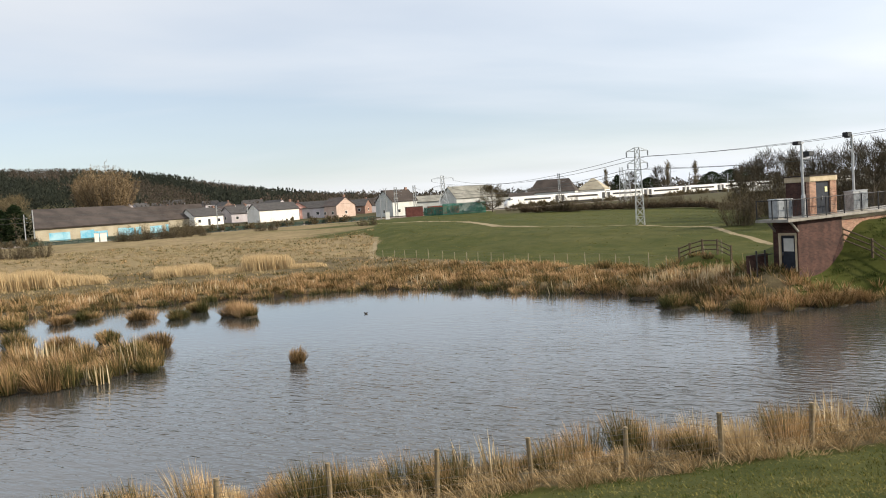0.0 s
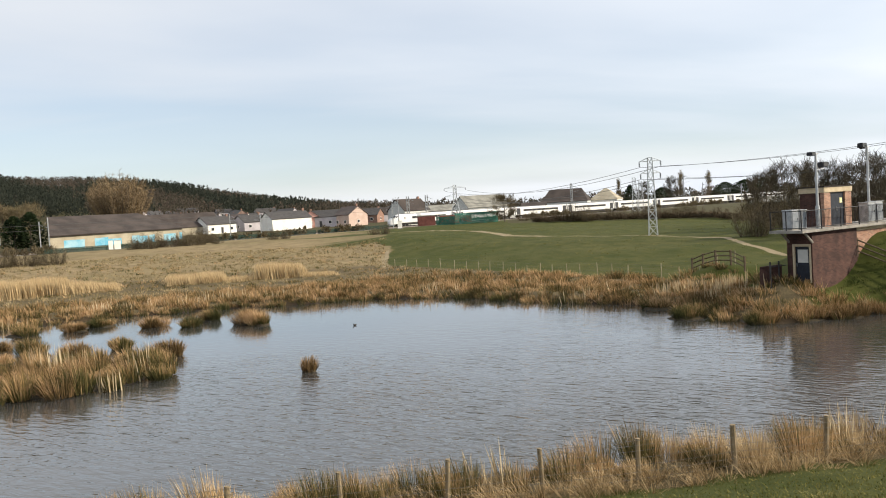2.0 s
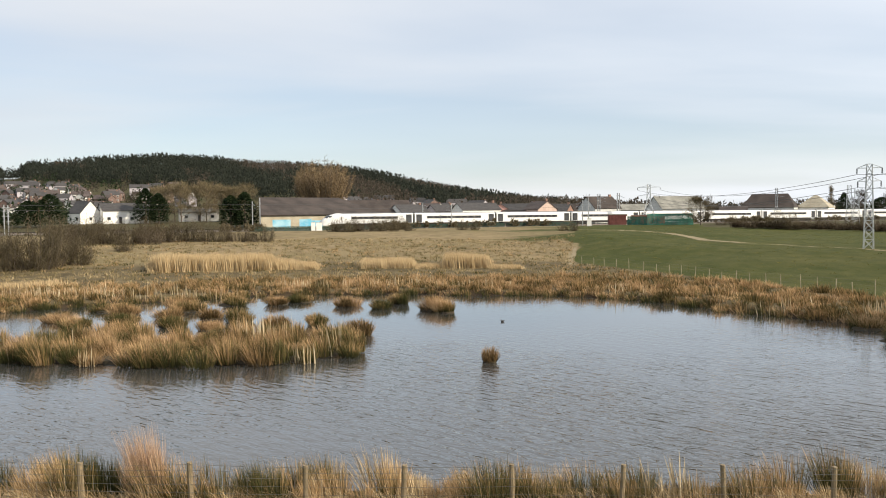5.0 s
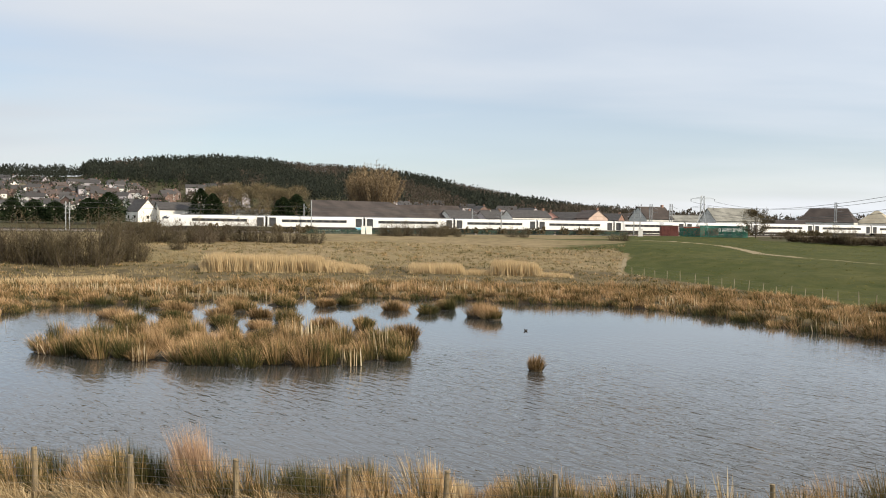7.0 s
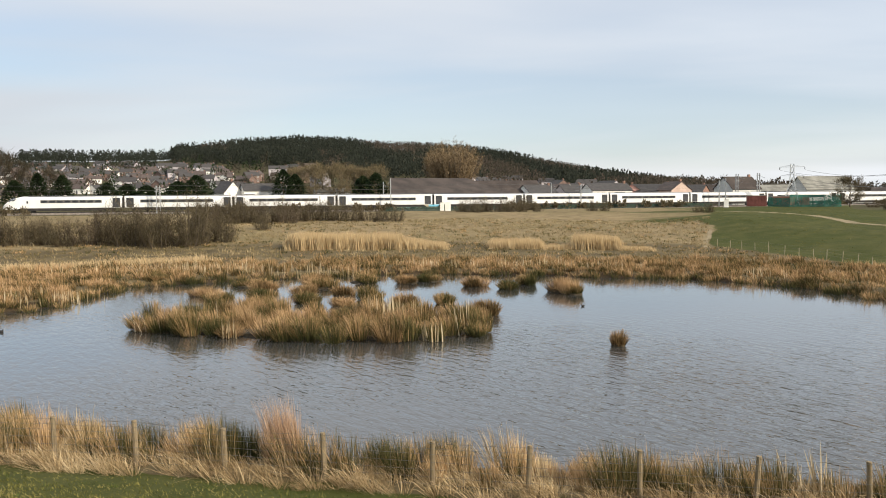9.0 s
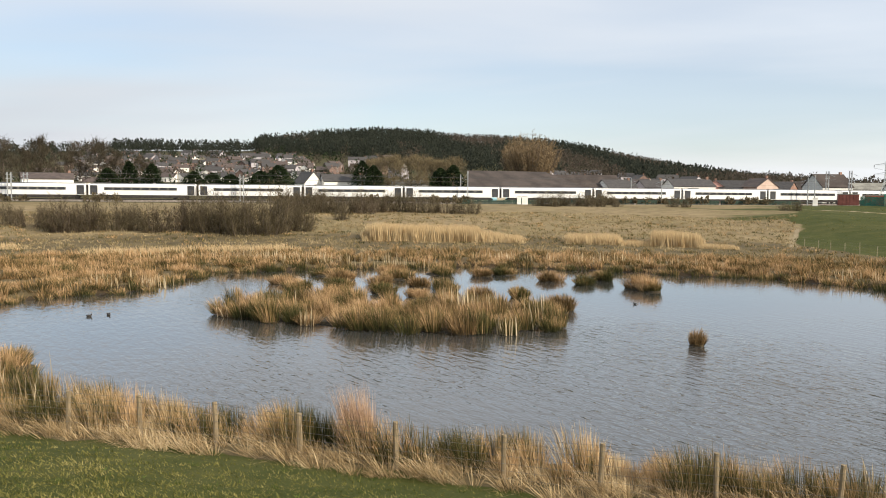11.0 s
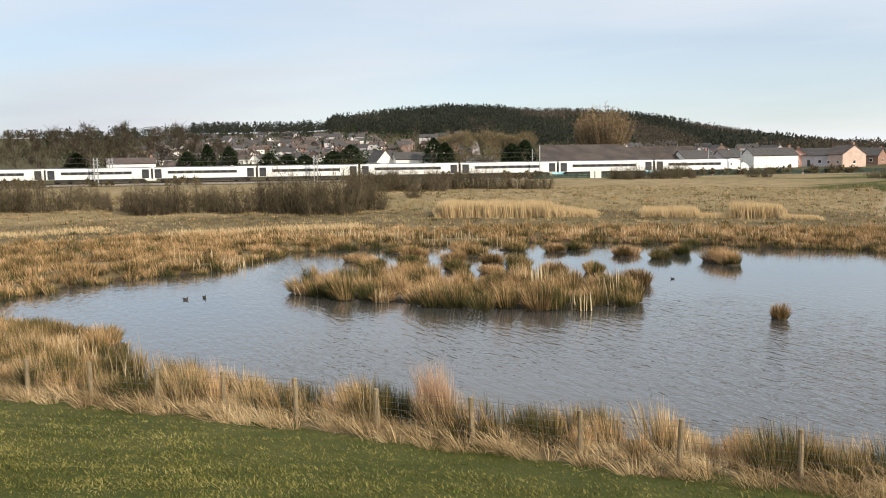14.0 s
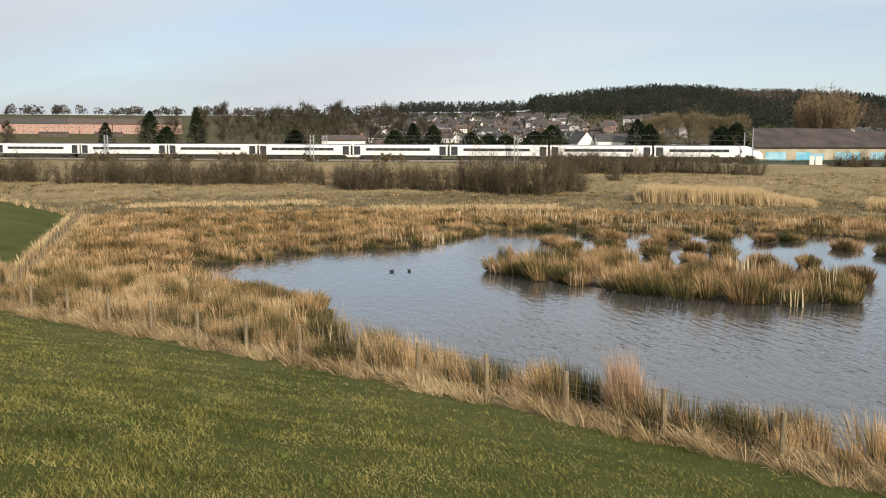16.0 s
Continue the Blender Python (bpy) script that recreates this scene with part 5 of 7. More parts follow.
def build_woods():
    """The wooded hill and the skyline: many small crowns."""
    r = np.random.default_rng(12)
    def wood(n, az0, az1, r0, r1, hmin, hmax, wmin, wmax, mask=None, pointy=0.5):
        a = r.uniform(az0, az1, n)
        d = np.sqrt(r.uniform(r0 * r0, r1 * r1, n))
        x, y = d * np.sin(np.radians(a)), d * np.cos(np.radians(a))
        if mask is not None:
            ok = mask(a, d)
            a, d, x, y = a[ok], d[ok], x[ok], y[ok]
        return np.column_stack([x, y, height(x, y)]), r.uniform(hmin, hmax, len(x)), r.uniform(wmin, wmax, len(x))
    def crowns(c, h, w, per, size, top=0.6, rise=0.75, wide=0.6):
        n = len(c)
        k = n * per
        cc, hh, ww = np.repeat(c, per, 0), np.repeat(h, per), np.repeat(w, per)
        z = r.uniform(0.12, 1, k)
        a = r.uniform(0, 6.283, k)
        q = ww * (1 - z) ** top * r.uniform(0.45, 1, k)
        b = cc + np.column_stack([q * np.cos(a), q * np.sin(a), z * hh])
        out = size * (1.15 - 0.75 * z)
        t = b + np.column_stack([np.cos(a) * out, np.sin(a) * out, r.uniform(rise - 0.5, rise + 0.5, k) * size])
        return blades(b, t, np.full(k, size * wide), np.full(k, 0.05), r)
    inner = lambda a, d: (d > np.interp(a, [-27, -24, -16, -8, 0, 8], [880, 780, 640, 560, 540, 540]))
    # stands of conifers and of bare broadleaves, in patches
    patch = lambda a, d: wobble(a * 9.0, d * 0.12, 0.055, 0.8) + np.interp(a, [-27, -15, -11, -6, 8], [0.9, 0.5, 0.0, -0.05, -0.45]) - 0.5 * sstep(980, 1120, d) * ((a > -15) & (a < -8))
    dark = wood(8200, -27, 8, 560, 1180, 8, 15, 2.2, 3.6, lambda a, d: inner(a, d) & (patch(a, d) + r.normal(0, 0.12, len(a)) > 0.0))
    brown = wood(8200, -27, 10, 520, 1180, 7, 12, 2.8, 4.8, lambda a, d: inner(a, d) & (patch(a, d) + r.normal(0, 0.12, len(a)) <= 0.0))
    stuff("hill_conifers", [crowns(*dark, 18, 1.7, 0.75, 0.9, 0.75)], M_PINE, "dark conifer plantation over the hill", "forest")
    stuff("hill_woodland", [crowns(*brown, 20, 1.7, 0.42, 0.6, 0.55)], M_WOOD, "mixed leafless woodland on the hill's shoulder", "forest")
    sky1 = wood(330, -36, -26.3, 1020, 1120, 7, 15, 3.0, 5.6)
    sky2 = wood(300, -72, -36, 1000, 1140, 5, 12, 4, 8, lambda a, d: np.sin(a * 2.3) + 0.7 * np.sin(a * 5.1 + 1) > -0.5)
    sky3 = wood(260, -45, -28, 780, 1020, 8, 15, 3, 5)
    sky4 = wood(1100, -46, -14, 480, 900, 5, 10, 2.5, 4.4, lambda a, d: r.random(len(a)) < 0.8)
    stuff("skyline_pines", [crowns(*sky1, 40, 1.5, 0.6, 0.9), crowns(*sky3, 34, 1.5, 0.55, 0.8)], M_PINE, "dark pines along the skyline", "forest")
    stuff("garden_evergreens", [crowns(*(a[::3] for a in sky4), 34, 1.3, 0.4)], M_EVERG, "dark evergreens among the houses", "trees")
    stuff("skyline_trees", [crowns(*sky2, 60, 1.7, 0.35), crowns(*(a[1::3] for a in sky4), 26, 1.4, 0.45)], M_WOOD, "trees among the houses and along the skyline", "forest")
    low = wood(500, 4, 16, 420, 700, 4, 8, 3, 5)
    low2 = wood(420, 16, 60, 430, 700, 3, 7, 3, 5)
    stuff("far_treeline", [crowns(*low, 26, 1.4, 0.4), crowns(*low2, 26, 1.4, 0.4)], M_WOOD, "low distant treeline behind the works", "forest")
    # scrub on the railway bank and hedges
    s = r.uniform(-190, 330, 900)
    off = r.uniform(-13, -8, 900)
    keep = (wobble(s, s * 0.3, 0.12, 1.0) > 0.1)
    s, off = s[keep], off[keep]
    x, y = TN[0] * (TRACK_D + off) + TU[0] * s, TN[1] * (TRACK_D + off) + TU[1] * s
    c = np.column_stack([x, y, height(x, y)])
    k = len(c)
    stuff("lineside_scrub", [crowns(c, r.uniform(0.8, 1.9, k), r.uniform(0.6, 1.2, k), 34, 0.5, 0.5)], M_TWIG, "low brown scrub along the railway bank", "scrub")
    a = np.radians(r.uniform(19.3, 34, 700))
    d = 205 - 30 * sstep(30, 36, np.degrees(a)) + r.normal(0, 0.5, 700)
    c = np.column_stack([d * np.sin(a), d * np.cos(a), height(d * np.sin(a), d * np.cos(a))])
    stuff("field_hedge", [crowns(c, r.uniform(0.9, 1.5, 700), r.uniform(0.5, 0.9, 700), 26, 0.35, 0.3)], M_TWIGRED, "dark clipped hedge along the field's top", "hedge")


build_scrub()
build_trees()
build_woods()


# ---- railway ----
def track_pt(s, off=0.0, z=0.0):
    return Vector((TN[0] * (TRACK_D + off) + TU[0] * s, TN[1] * (TRACK_D + off) + TU[1] * s, rail_z(s) + z))


def strip(bm, s0, s1, prof, step=60.0):
    """A profile (offset across, height over the rail) swept along the line."""
    n = max(1, int((s1 - s0) / step))
    rows = [[bm.verts.new(track_pt(s0 + (s1 - s0) * i / n, o, z)) for o, z in prof] for i in range(n + 1)]
    k = len(prof)
    for a, b in zip(rows, rows[1:]):
        for i in range(k):
            bm.faces.new((a[i], a[(i + 1) % k], b[(i + 1) % k], b[i]))
    bm.faces.new(rows[0][::-1]); bm.faces.new(rows[-1])
    bmesh.ops.recalc_face_normals(bm, faces=bm.faces[:])


def build_track():
    line = new("railway_line")
    bm = bmesh.new()
    strip(bm, -420, 700, [(-3.0, -0.75), (-2.0, -0.16), (6.2, -0.16), (7.4, -0.75)])
    part("ballast", bm, M_BALLAST, line, "grey-brown stone ballast")
    for off in (-0.72, 0.72, 3.4, 4.84):
        bm = bmesh.new()
        strip(bm, -420, 700, [(off - 0.035, -0.16), (off - 0.035, 0.0), (off + 0.035, 0.0), (off + 0.035, -0.16)])
        part("rail", bm, M_UNDER, line)
    for off, z in ((0.0, 4.7), (0.0, 5.8), (4.1, 4.7), (4.1, 5.8)):
        bm = bmesh.new()
        r = 0.012
        strip(bm, -420, 700, [(off - r, z - r), (off - r, z + r), (off + r, z + r), (off + r, z - r)], 50)
        part("overhead_wire", bm, M_CABLE, line)
    tagged(line, "double-track electrified railway on a low ballast bed", "railway", kind="structure")


def catenary_mast(s, off, top, arm, double=False):
    """A galvanised mast with its bracket, registration arm and insulator."""
    thing = new("catenary_mast")
    p = track_pt(s, off, -0.8)
    g = hz(p.x, p.y)
    p.z = g
    thing.location = p
    thing.rotation_euler[2] = TRACK_AZ
    h = top - g
    for dx in ((-0.38, 0.38) if double else (0.0,)):
        bm = bmesh.new()
        box(bm, dx - 0.09, -0.02, -0.3, dx + 0.09, 0.02, h)
        box(bm, dx - 0.105, -0.11, -0.3, dx - 0.085, 0.11, h)
        box(bm, dx + 0.085, -0.11, -0.3, dx + 0.105, 0.11, h)
        part("mast", bm, M_GALV, thing)
    if double:
        for z in (0.45, 0.62, 0.78, 0.92):
            part("crosspiece", bx(-0.75, -0.05, h * z, 0.75, 0.05, h * z + 0.1), M_GALV, thing)
    part("bracket", rod((0, 0, h * 0.93), (0, arm, h * 0.84), 0.05), M_GALV, thing)
    part("registration_arm", rod((0, 0, h * 0.72), (0, arm, h * 0.75), 0.04), M_GALV, thing)
    part("insulator", rod((0, arm * 0.12, h * 0.915), (0, arm * 0.2, h * 0.903), 0.1, 0.1, 8), M_DARK, thing)
    return tagged(thing, "pale galvanised overhead-line mast beside the railway", "mast", "overhead-line masts")


def s_for(az, off):
    """Where along the line a bearing crosses it."""
    d = np.array([math.sin(radians(az)), math.cos(radians(az))])
    return (TRACK_D + off) / float(d @ TN) * float(d @ TU)


def build_masts():
    for az, off, up, dbl in ((-12.5, -4.0, 28, False), (-13.0, 9.0, 22, False), (-27.9, -4.0, 18, True), (-41.9, -4.0, 18, True), (-41.0, 9.0, 18, True), (-55.0, -4.0, 16, True), (0.6, -4.0, 15, False), (-1.4, 9.5, 17, False), (9.6, -3.6, 19, False), (10.0, -6.0, 23, False),
                             (10.7, 9.0, 29, True), (12.0, 9.0, 30, True), (22.0, 9.0, 34, True), (29.4, 10.0, 38, False), (30.6, 10.0, 20, False), (33.0, -4.0, 14, False)):
        s = s_for(az, off)
        p = track_pt(s, off)
        d = math.hypot(p.x, p.y)
        catenary_mast(s, off, 7 + up * d / 1460, 3.2 if off < 0 else -3.2, dbl)


# ---- train ----
def section(x, half, z0, z1, k, n=14):
    """One cross-section of a coach: flat sides that tumble in to a rounded roof."""
    pts = []
    for i in range(n + 1):
        a = math.pi * i / n
        c, s = math.cos(a), math.sin(a)
        y = half * math.copysign(abs(c) ** k, c)
        z = z0 + (z1 - z0) * (abs(s) ** (k * 0.72))
        pts.append((x, y, z))
    return pts


def loft(secs, close=True):
    bm = bmesh.new()
    rows = [[bm.verts.new(p) for p in s] for s in secs]
    for a, b in zip(rows, rows[1:]):
        for i in range(len(a) - 1):
            bm.faces.new((a[i], a[i + 1], b[i + 1], b[i]))
        bm.faces.new([bm.verts.new(v.co) for v in (a[-1], a[0], b[0], b[-1])])
    if close:
        bm.faces.new([bm.verts.new(v.co) for v in rows[0][::-1]]); bm.faces.new([bm.verts.new(v.co) for v in rows[-1]])
    bmesh.ops.recalc_face_normals(bm, faces=bm.faces[:])
    for f in bm.faces:
        f.smooth = len(f.verts) == 4
    return bm


def bogie_mesh():
    bm = bmesh.new()
    for x in (-1.35, 1.35):
        for y in (-0.75, 0.75):
            tube(bm, (x, y - 0.07, 0.43), (x, y + 0.07, 0.43), 0.43, 0.43, 14)
    for y in (-0.95, 0.95):
        box(bm, -1.9, y - 0.07, 0.35, 1.9, y + 0.07, 0.62)
        box(bm, -0.35, y - 0.1, 0.2, 0.35, y + 0.1, 0.8)
    box(bm, -0.3, -0.95, 0.4, 0.3, 0.95, 0.75)
    return bm


def coach(x0, length, nose, parent, cache):
    """A coach between x0 and x0 + length. nose: -1 a cab at the low end, +1 at the high end, 0 none."""
    key = nose
    lo, hi = x0 + 0.28, x0 + length - 0.28
    def under(mesh_name, make, material, holder, loc=(0, 0, 0), label=""):
        k2 = (key, mesh_name)
        if k2 not in cache:
            bm = make()
            me = bpy.data.meshes.new(mesh_name)
            bm.to_mesh(me); bm.free()
            me.materials.append(material)
            cache[k2] = me
        o = new(mesh_name, cache[k2])
        o.parent = holder
        o.location = loc
        if label:
            tagged(o, label)
        return o
    L = hi - lo
    def body():
        secs = []
        if nose < 0:
            for x, half, z0, z1 in ((0.0, 0.35, 0.75, 1.35), (0.25, 0.75, 0.6, 1.75), (0.8, 1.02, 0.55, 2.2), (1.7, 1.22, 0.6, 2.75), (2.8, 1.33, 0.75, 3.2), (4.0, 1.365, 0.92, 3.5)):
                secs.append(section(x, half, z0, z1, 0.42))
        else:
            secs.append(section(0.0, 1.365, 0.95, 3.5, 0.36))
        if nose > 0:
            for x, half, z0, z1 in ((4.0, 1.365, 0.92, 3.5), (2.8, 1.33, 0.75, 3.2), (1.7, 1.22, 0.6, 2.75), (0.8, 1.02, 0.55, 2.2), (0.25, 0.75, 0.6, 1.75), (0.0, 0.35, 0.75, 1.35)):
                secs.append(section(L - x, half, z0, z1, 0.42))
        else:
            secs.append(section(L, 1.365, 0.95, 3.5, 0.36))
        return loft(secs)
    b = under("coach", body, M_TRAIN, parent, (lo, 0, 0))
    a0 = 5.2 if nose < 0 else 0.25
    a1 = L - (5.2 if nose > 0 else 0.25)
    under("roof", lambda: loft([section(a0, 1.02, 3.36, 3.62, 0.55), section(a1, 1.02, 3.36, 3.62, 0.55)]), M_TRGREY, b, label="dark grey roof")
    w0, w1 = (7.6 if nose < 0 else 3.3), L - (7.6 if nose > 0 else 4.2)
    def band(y):
        bm = bmesh.new()
        box(bm, w0, y - 0.012, 2.0, w1, y + 0.012, 2.68)
        return bm
    def panes(y):
        bm = bmesh.new()
        n = 8
        st = (w1 - w0) / n
        for i in range(n):
            box(bm, w0 + st * i + 0.18, y - 0.016, 2.1, w0 + st * (i + 1) - 0.18, y + 0.016, 2.57)
        return bm
    for nm, y in (("near", -1.36), ("off", 1.36)):
        wb = under("window_band" if nm == "near" else "window_band_far", lambda y=y: band(y), M_BAND, b, label="grey tinted window band")
        under("pane" if nm == "near" else "pane_far", lambda y=y: panes(y), M_GLASS, b)
    for i, x in enumerate((1.15, L - 1.15)):
        if (nose < 0 and i == 0) or (nose > 0 and i == 1):
            x = 5.0 if i == 0 else L - 5.0
            under("cab_door", lambda: bx(-0.16, -1.385, 1.95, 0.16, -1.345, 2.5), M_TRDOOR, b, (x, 0, 0), "small dark cab-side window")
            continue
        for y in (-1.365, 1.365):
            under("door" if y < 0 else "door_far", lambda y=y: bx(-0.78, y - 0.02, 1.02, 0.78, y + 0.02, 3.1), M_TRDOOR, b, (x, 0, 0), "dark grey plug door")
    under("underframe", lambda: bx(2.0 if nose >= 0 else 3.6, -1.2, 0.3, L - (2.0 if nose <= 0 else 3.6), 1.2, 0.97, bevel=0.05), M_UNDER, b, label="dark underfloor equipment")
    for x in (3.4 if nose >= 0 else 4.6, L - (3.4 if nose <= 0 else 4.6)):
        under("bogie", bogie_mesh, M_UNDER, b, (x, 0, 0), "dark four-wheel bogie")
    if nose <= 0:
        under("gangway", lambda: bx(L, -0.95, 0.9, L + 0.56, 0.95, 3.2, bevel=0.05), M_UNDER, b, label="black gangway bellows")
    if nose:
        def screen():
            d = 1 if nose < 0 else -1
            o = 0 if nose < 0 else L
            bm = bmesh.new()
            for sgn in (-1, 1):
                v = [bm.verts.new((o + d * x, sgn * y, z)) for x, y, z in ((1.35, 1.06, 2.3), (2.35, 1.25, 2.52), (2.85, 1.2, 2.95), (2.1, 0.98, 2.86))]
                bm.faces.new(v)
                w = [bm.verts.new((o + d * x, sgn * y, z)) for x, y, z in ((1.2, 0.0, 2.62), (1.35, 1.06, 2.3), (2.1, 0.98, 2.86), (2.3, 0.0, 3.2))]
                bm.faces.new(w)
            bmesh.ops.recalc_face_normals(bm, faces=bm.faces[:])
            bmesh.ops.solidify(bm, geom=bm.faces[:], thickness=-0.05)
            return bm
        under("windscreen", screen, M_GLASS, b, label="black raked windscreen")
    if nose == 0 and int(x0) % 3 == 0:
        pan = under("pantograph_well", lambda: bx(2.2, -0.7, 3.5, 4.6, 0.7, 3.72, bevel=0.06), M_TRGREY, b)
    return b


def build_train():
    t = new("express_train")
    cache = {}
    x = 0.0
    for i in range(11):
        end = i in (0, 10)
        L = 24.8 if end else 23.9
        coach(x, L, -1 if i == 0 else 1 if i == 10 else 0, t, cache)
        x += L
    tagged(t, "long white electric express train with dark doors running on the railway", "train")
    return t


# ---- buildings ----
def house(name, az, d, length, depth, eaves, ridge, rz, wall, roof, label, wins=3, storeys=1, chimney=True, base=None, hip=0.0, cat="house"):
    """A gabled house: walls, roof with overhang, windows with frames, door, chimney. eaves and ridge are heights above its ground."""
    thing = new(name)
    x, y = polar(az, d)
    thing.location = (x, y, (hz(x, y) if base is None else base) - 0.2)
    thing.rotation_euler[2] = radians(-az + rz)
    e, r = eaves + 0.2, ridge + 0.2
    l2, w2 = length / 2, depth / 2
    bm = bmesh.new()
    if hip:
        box(bm, -l2, -w2, 0, l2, w2, e)
    else:
        a = [bm.verts.new(v) for v in ((-l2, -w2, 0), (-l2, w2, 0), (-l2, w2, e), (-l2, 0, r), (-l2, -w2, e))]
        c = [bm.verts.new(v) for v in ((l2, -w2, 0), (l2, w2, 0), (l2, w2, e), (l2, 0, r), (l2, -w2, e))]
        bm.faces.new(a); bm.faces.new(c[::-1])
        for i in range(5):
            bm.faces.new((a[i], c[i], c[(i + 1) % 5], a[(i + 1) % 5]))
        bmesh.ops.recalc_face_normals(bm, faces=bm.faces[:])
    part("wall", bm, wall, thing)
    bm = bmesh.new()
    o = 0.3
    sl = (r - e) / w2
    ze = e - o * sl
    rl = l2 + o - hip
    for sg in (-1, 1):
        v = [bm.verts.new(p) for p in ((-l2 - o, sg * (w2 + o), ze), (l2 + o, sg * (w2 + o), ze), (rl, 0, r), (-rl, 0, r))]
        bm.faces.new(v)
        if hip:
            u = [bm.verts.new(p) for p in ((sg * (l2 + o), -w2 - o, ze), (sg * (l2 + o), w2 + o, ze), (sg * rl, 0, r))]
            bm.faces.new(u)
    bmesh.ops.recalc_face_normals(bm, faces=bm.faces[:])
    bmesh.ops.solidify(bm, geom=bm.faces[:], thickness=-0.16)
    for v in bm.verts:
        v.co.z += 0.04
    part("roof", bm, roof, thing)
    for st in range(storeys):
        z = 0.2 + 0.95 + st * 2.6
        for i in range(wins):
            wx = -l2 + length * (i + 0.5) / wins
            if st == 0 and wins > 2 and i == 1:
                part("door", bx(wx - 0.45, -w2 - 0.05, 0.2, wx + 0.45, -w2 + 0.02, 2.25), M_TRDOOR, thing)
                continue
            fr = part("window", bx(wx - 0.6, -w2 - 0.06, z, wx + 0.6, -w2 + 0.02, z + 1.15), M_WHITE, thing)
            part("pane", bx(wx - 0.5, -w2 - 0.08, z + 0.1, wx + 0.5, -w2 - 0.04, z + 1.05), M_GLASS, fr)
        if wins:
            for sg in (-1, 1):
                fr = part("window", bx(sg * l2 - 0.05, -0.55, z, sg * l2 + 0.05, 0.55, z + 1.15), M_WHITE, thing)
                part("pane", bx(sg * l2 - 0.07, -0.45, z + 0.1, sg * l2 + 0.07, 0.45, z + 1.05), M_GLASS, fr)
    if chimney:
        part("chimney", bx(l2 - 1.1, -0.35, r - 0.9, l2 - 0.4, 0.35, r + 0.8, bevel=0.03), M_BRICKLIT, thing)
    return tagged(thing, label, cat)


def build_lineside_houses():
    H = house
    H("cottage", -2.4, 290, 11, 9, 3.1, 5.6, 32, M_WHITE, M_SLATE, "white rendered cottage with a dark slate roof", 3)
    H("house", -0.1, 300, 9, 8, 3.0, 5.4, 30, M_LILAC, M_SLATE, "grey rendered house with a slate roof", 2)
    H("terraced_house", 0.9, 312, 12, 8, 3.0, 5.0, 10, M_PINK, M_SLATE, "dull pink terraced house beside the white one", 3)
    H("house", 2.3, 290, 15, 9, 4.0, 6.4, 28, M_WHITE, M_SLATE, "long white-walled house with a blank side", 0)
    H("house", 4.0, 300, 5, 7, 3.4, 5.8, 88, M_PINK, M_TILE, "narrow coral-pink gabled house", 1, 1)
    H("terraced_house", 5.2, 300, 14, 8, 3.6, 5.9, -18, M_LILAC, M_SLATE, "lilac-grey rendered terraced house", 4, 1)
    H("terraced_house", 6.7, 296, 8, 9, 4.1, 6.9, -48, M_PEACH, M_TILE, "peach rendered terraced end house", 2, 1)
    H("house", 8.0, 320, 9, 8, 3.0, 5.4, -20, M_BRICKLIT, M_SLATE, "red brick house with a dark roof", 2)
    H("house", 9.1, 330, 12, 8, 2.8, 5.4, 12, M_LILAC, M_BROWNROOF, "low grey house with a brown roof", 2)
    H("gabled_house", 10.7, 268, 10, 9, 4.6, 8.2, 38, M_SHEET, M_BROWNROOF, "pale grey gabled house with a brown roof", 2, 1)
    # works behind the line
    H("works_shed", 15.7, 290, 15, 14, 4.2, 8.3, 24, M_SHEET, M_SHEETROOF, "pale industrial shed with a ribbed ridged roof", 0, 1, False, cat="shed")
    H("works_shed", 13.0, 300, 22, 9, 3.6, 5.6, 4, M_SHEET, M_SHEETROOF, "long low workshop with a grey sheet roof", 0, 1, False, cat="shed")
    H("works_hall", 21.6, 330, 18, 12, 4.6, 9.4, -8, M_SHEET, M_BROWNROOF, "works hall with a hipped brown roof", 0, 1, False, hip=3.0, cat="hall")
    H("works_hall", 24.3, 340, 11, 11, 4.4, 8.6, -12, M_WHITE, M_CREAM, "small pavilion with a cream pyramid roof", 0, 1, False, hip=5.2, cat="hall")
    H("works_shed", 19.4, 310, 9, 8, 3.5, 4.8, 0, M_LILAC, M_BROWNROOF, "low dark-roofed workshop behind the line", 0, 1, False, cat="shed")
    H("works_shed", 17.9, 285, 14, 8, 2.9, 3.8, 6, M_WHITE, M_SHEETROOF, "long white low workshop", 0, 1, False, cat="shed")
    H("works_shed", 38.0, 150, 22, 8, 3.2, 4.0, -10, M_BROWNROOF, M_SHEETROOF, "long low building with a pale roof among trees", 0, 1, False, cat="shed")
    # white houses behind the evergreens
    H("bungalow", -21.2, 285, 14, 8, 4.0, 6.3, 14, M_WHITE, M_SLATE, "white bungalow with a grey slate roof", 4)
    H("house", -23.5, 285, 7, 7, 3.6, 7.3, -58, M_WHITE, M_SLATE, "white house with a steep gable", 2)
    H("bungalow", -16.5, 300, 13, 8, 3.2, 4.6, 4, M_WHITE, M_SHEETROOF, "low white building behind the trees", 3)
    H("bungalow", -39.8, 258, 13, 8, 4.9, 6.5, 4, M_WHITE, M_TILE, "low white building behind the railway", 4)
    H("bungalow", -34.2, 290, 8, 8, 3.2, 4.6, 4, M_WHITE, M_TILE, "small white building behind the railway", 2)
    H("bungalow", -36.9, 420, 12, 8, 2.8, 5.0, -8, M_CREAM, M_TILE, "cream house among trees", 3)
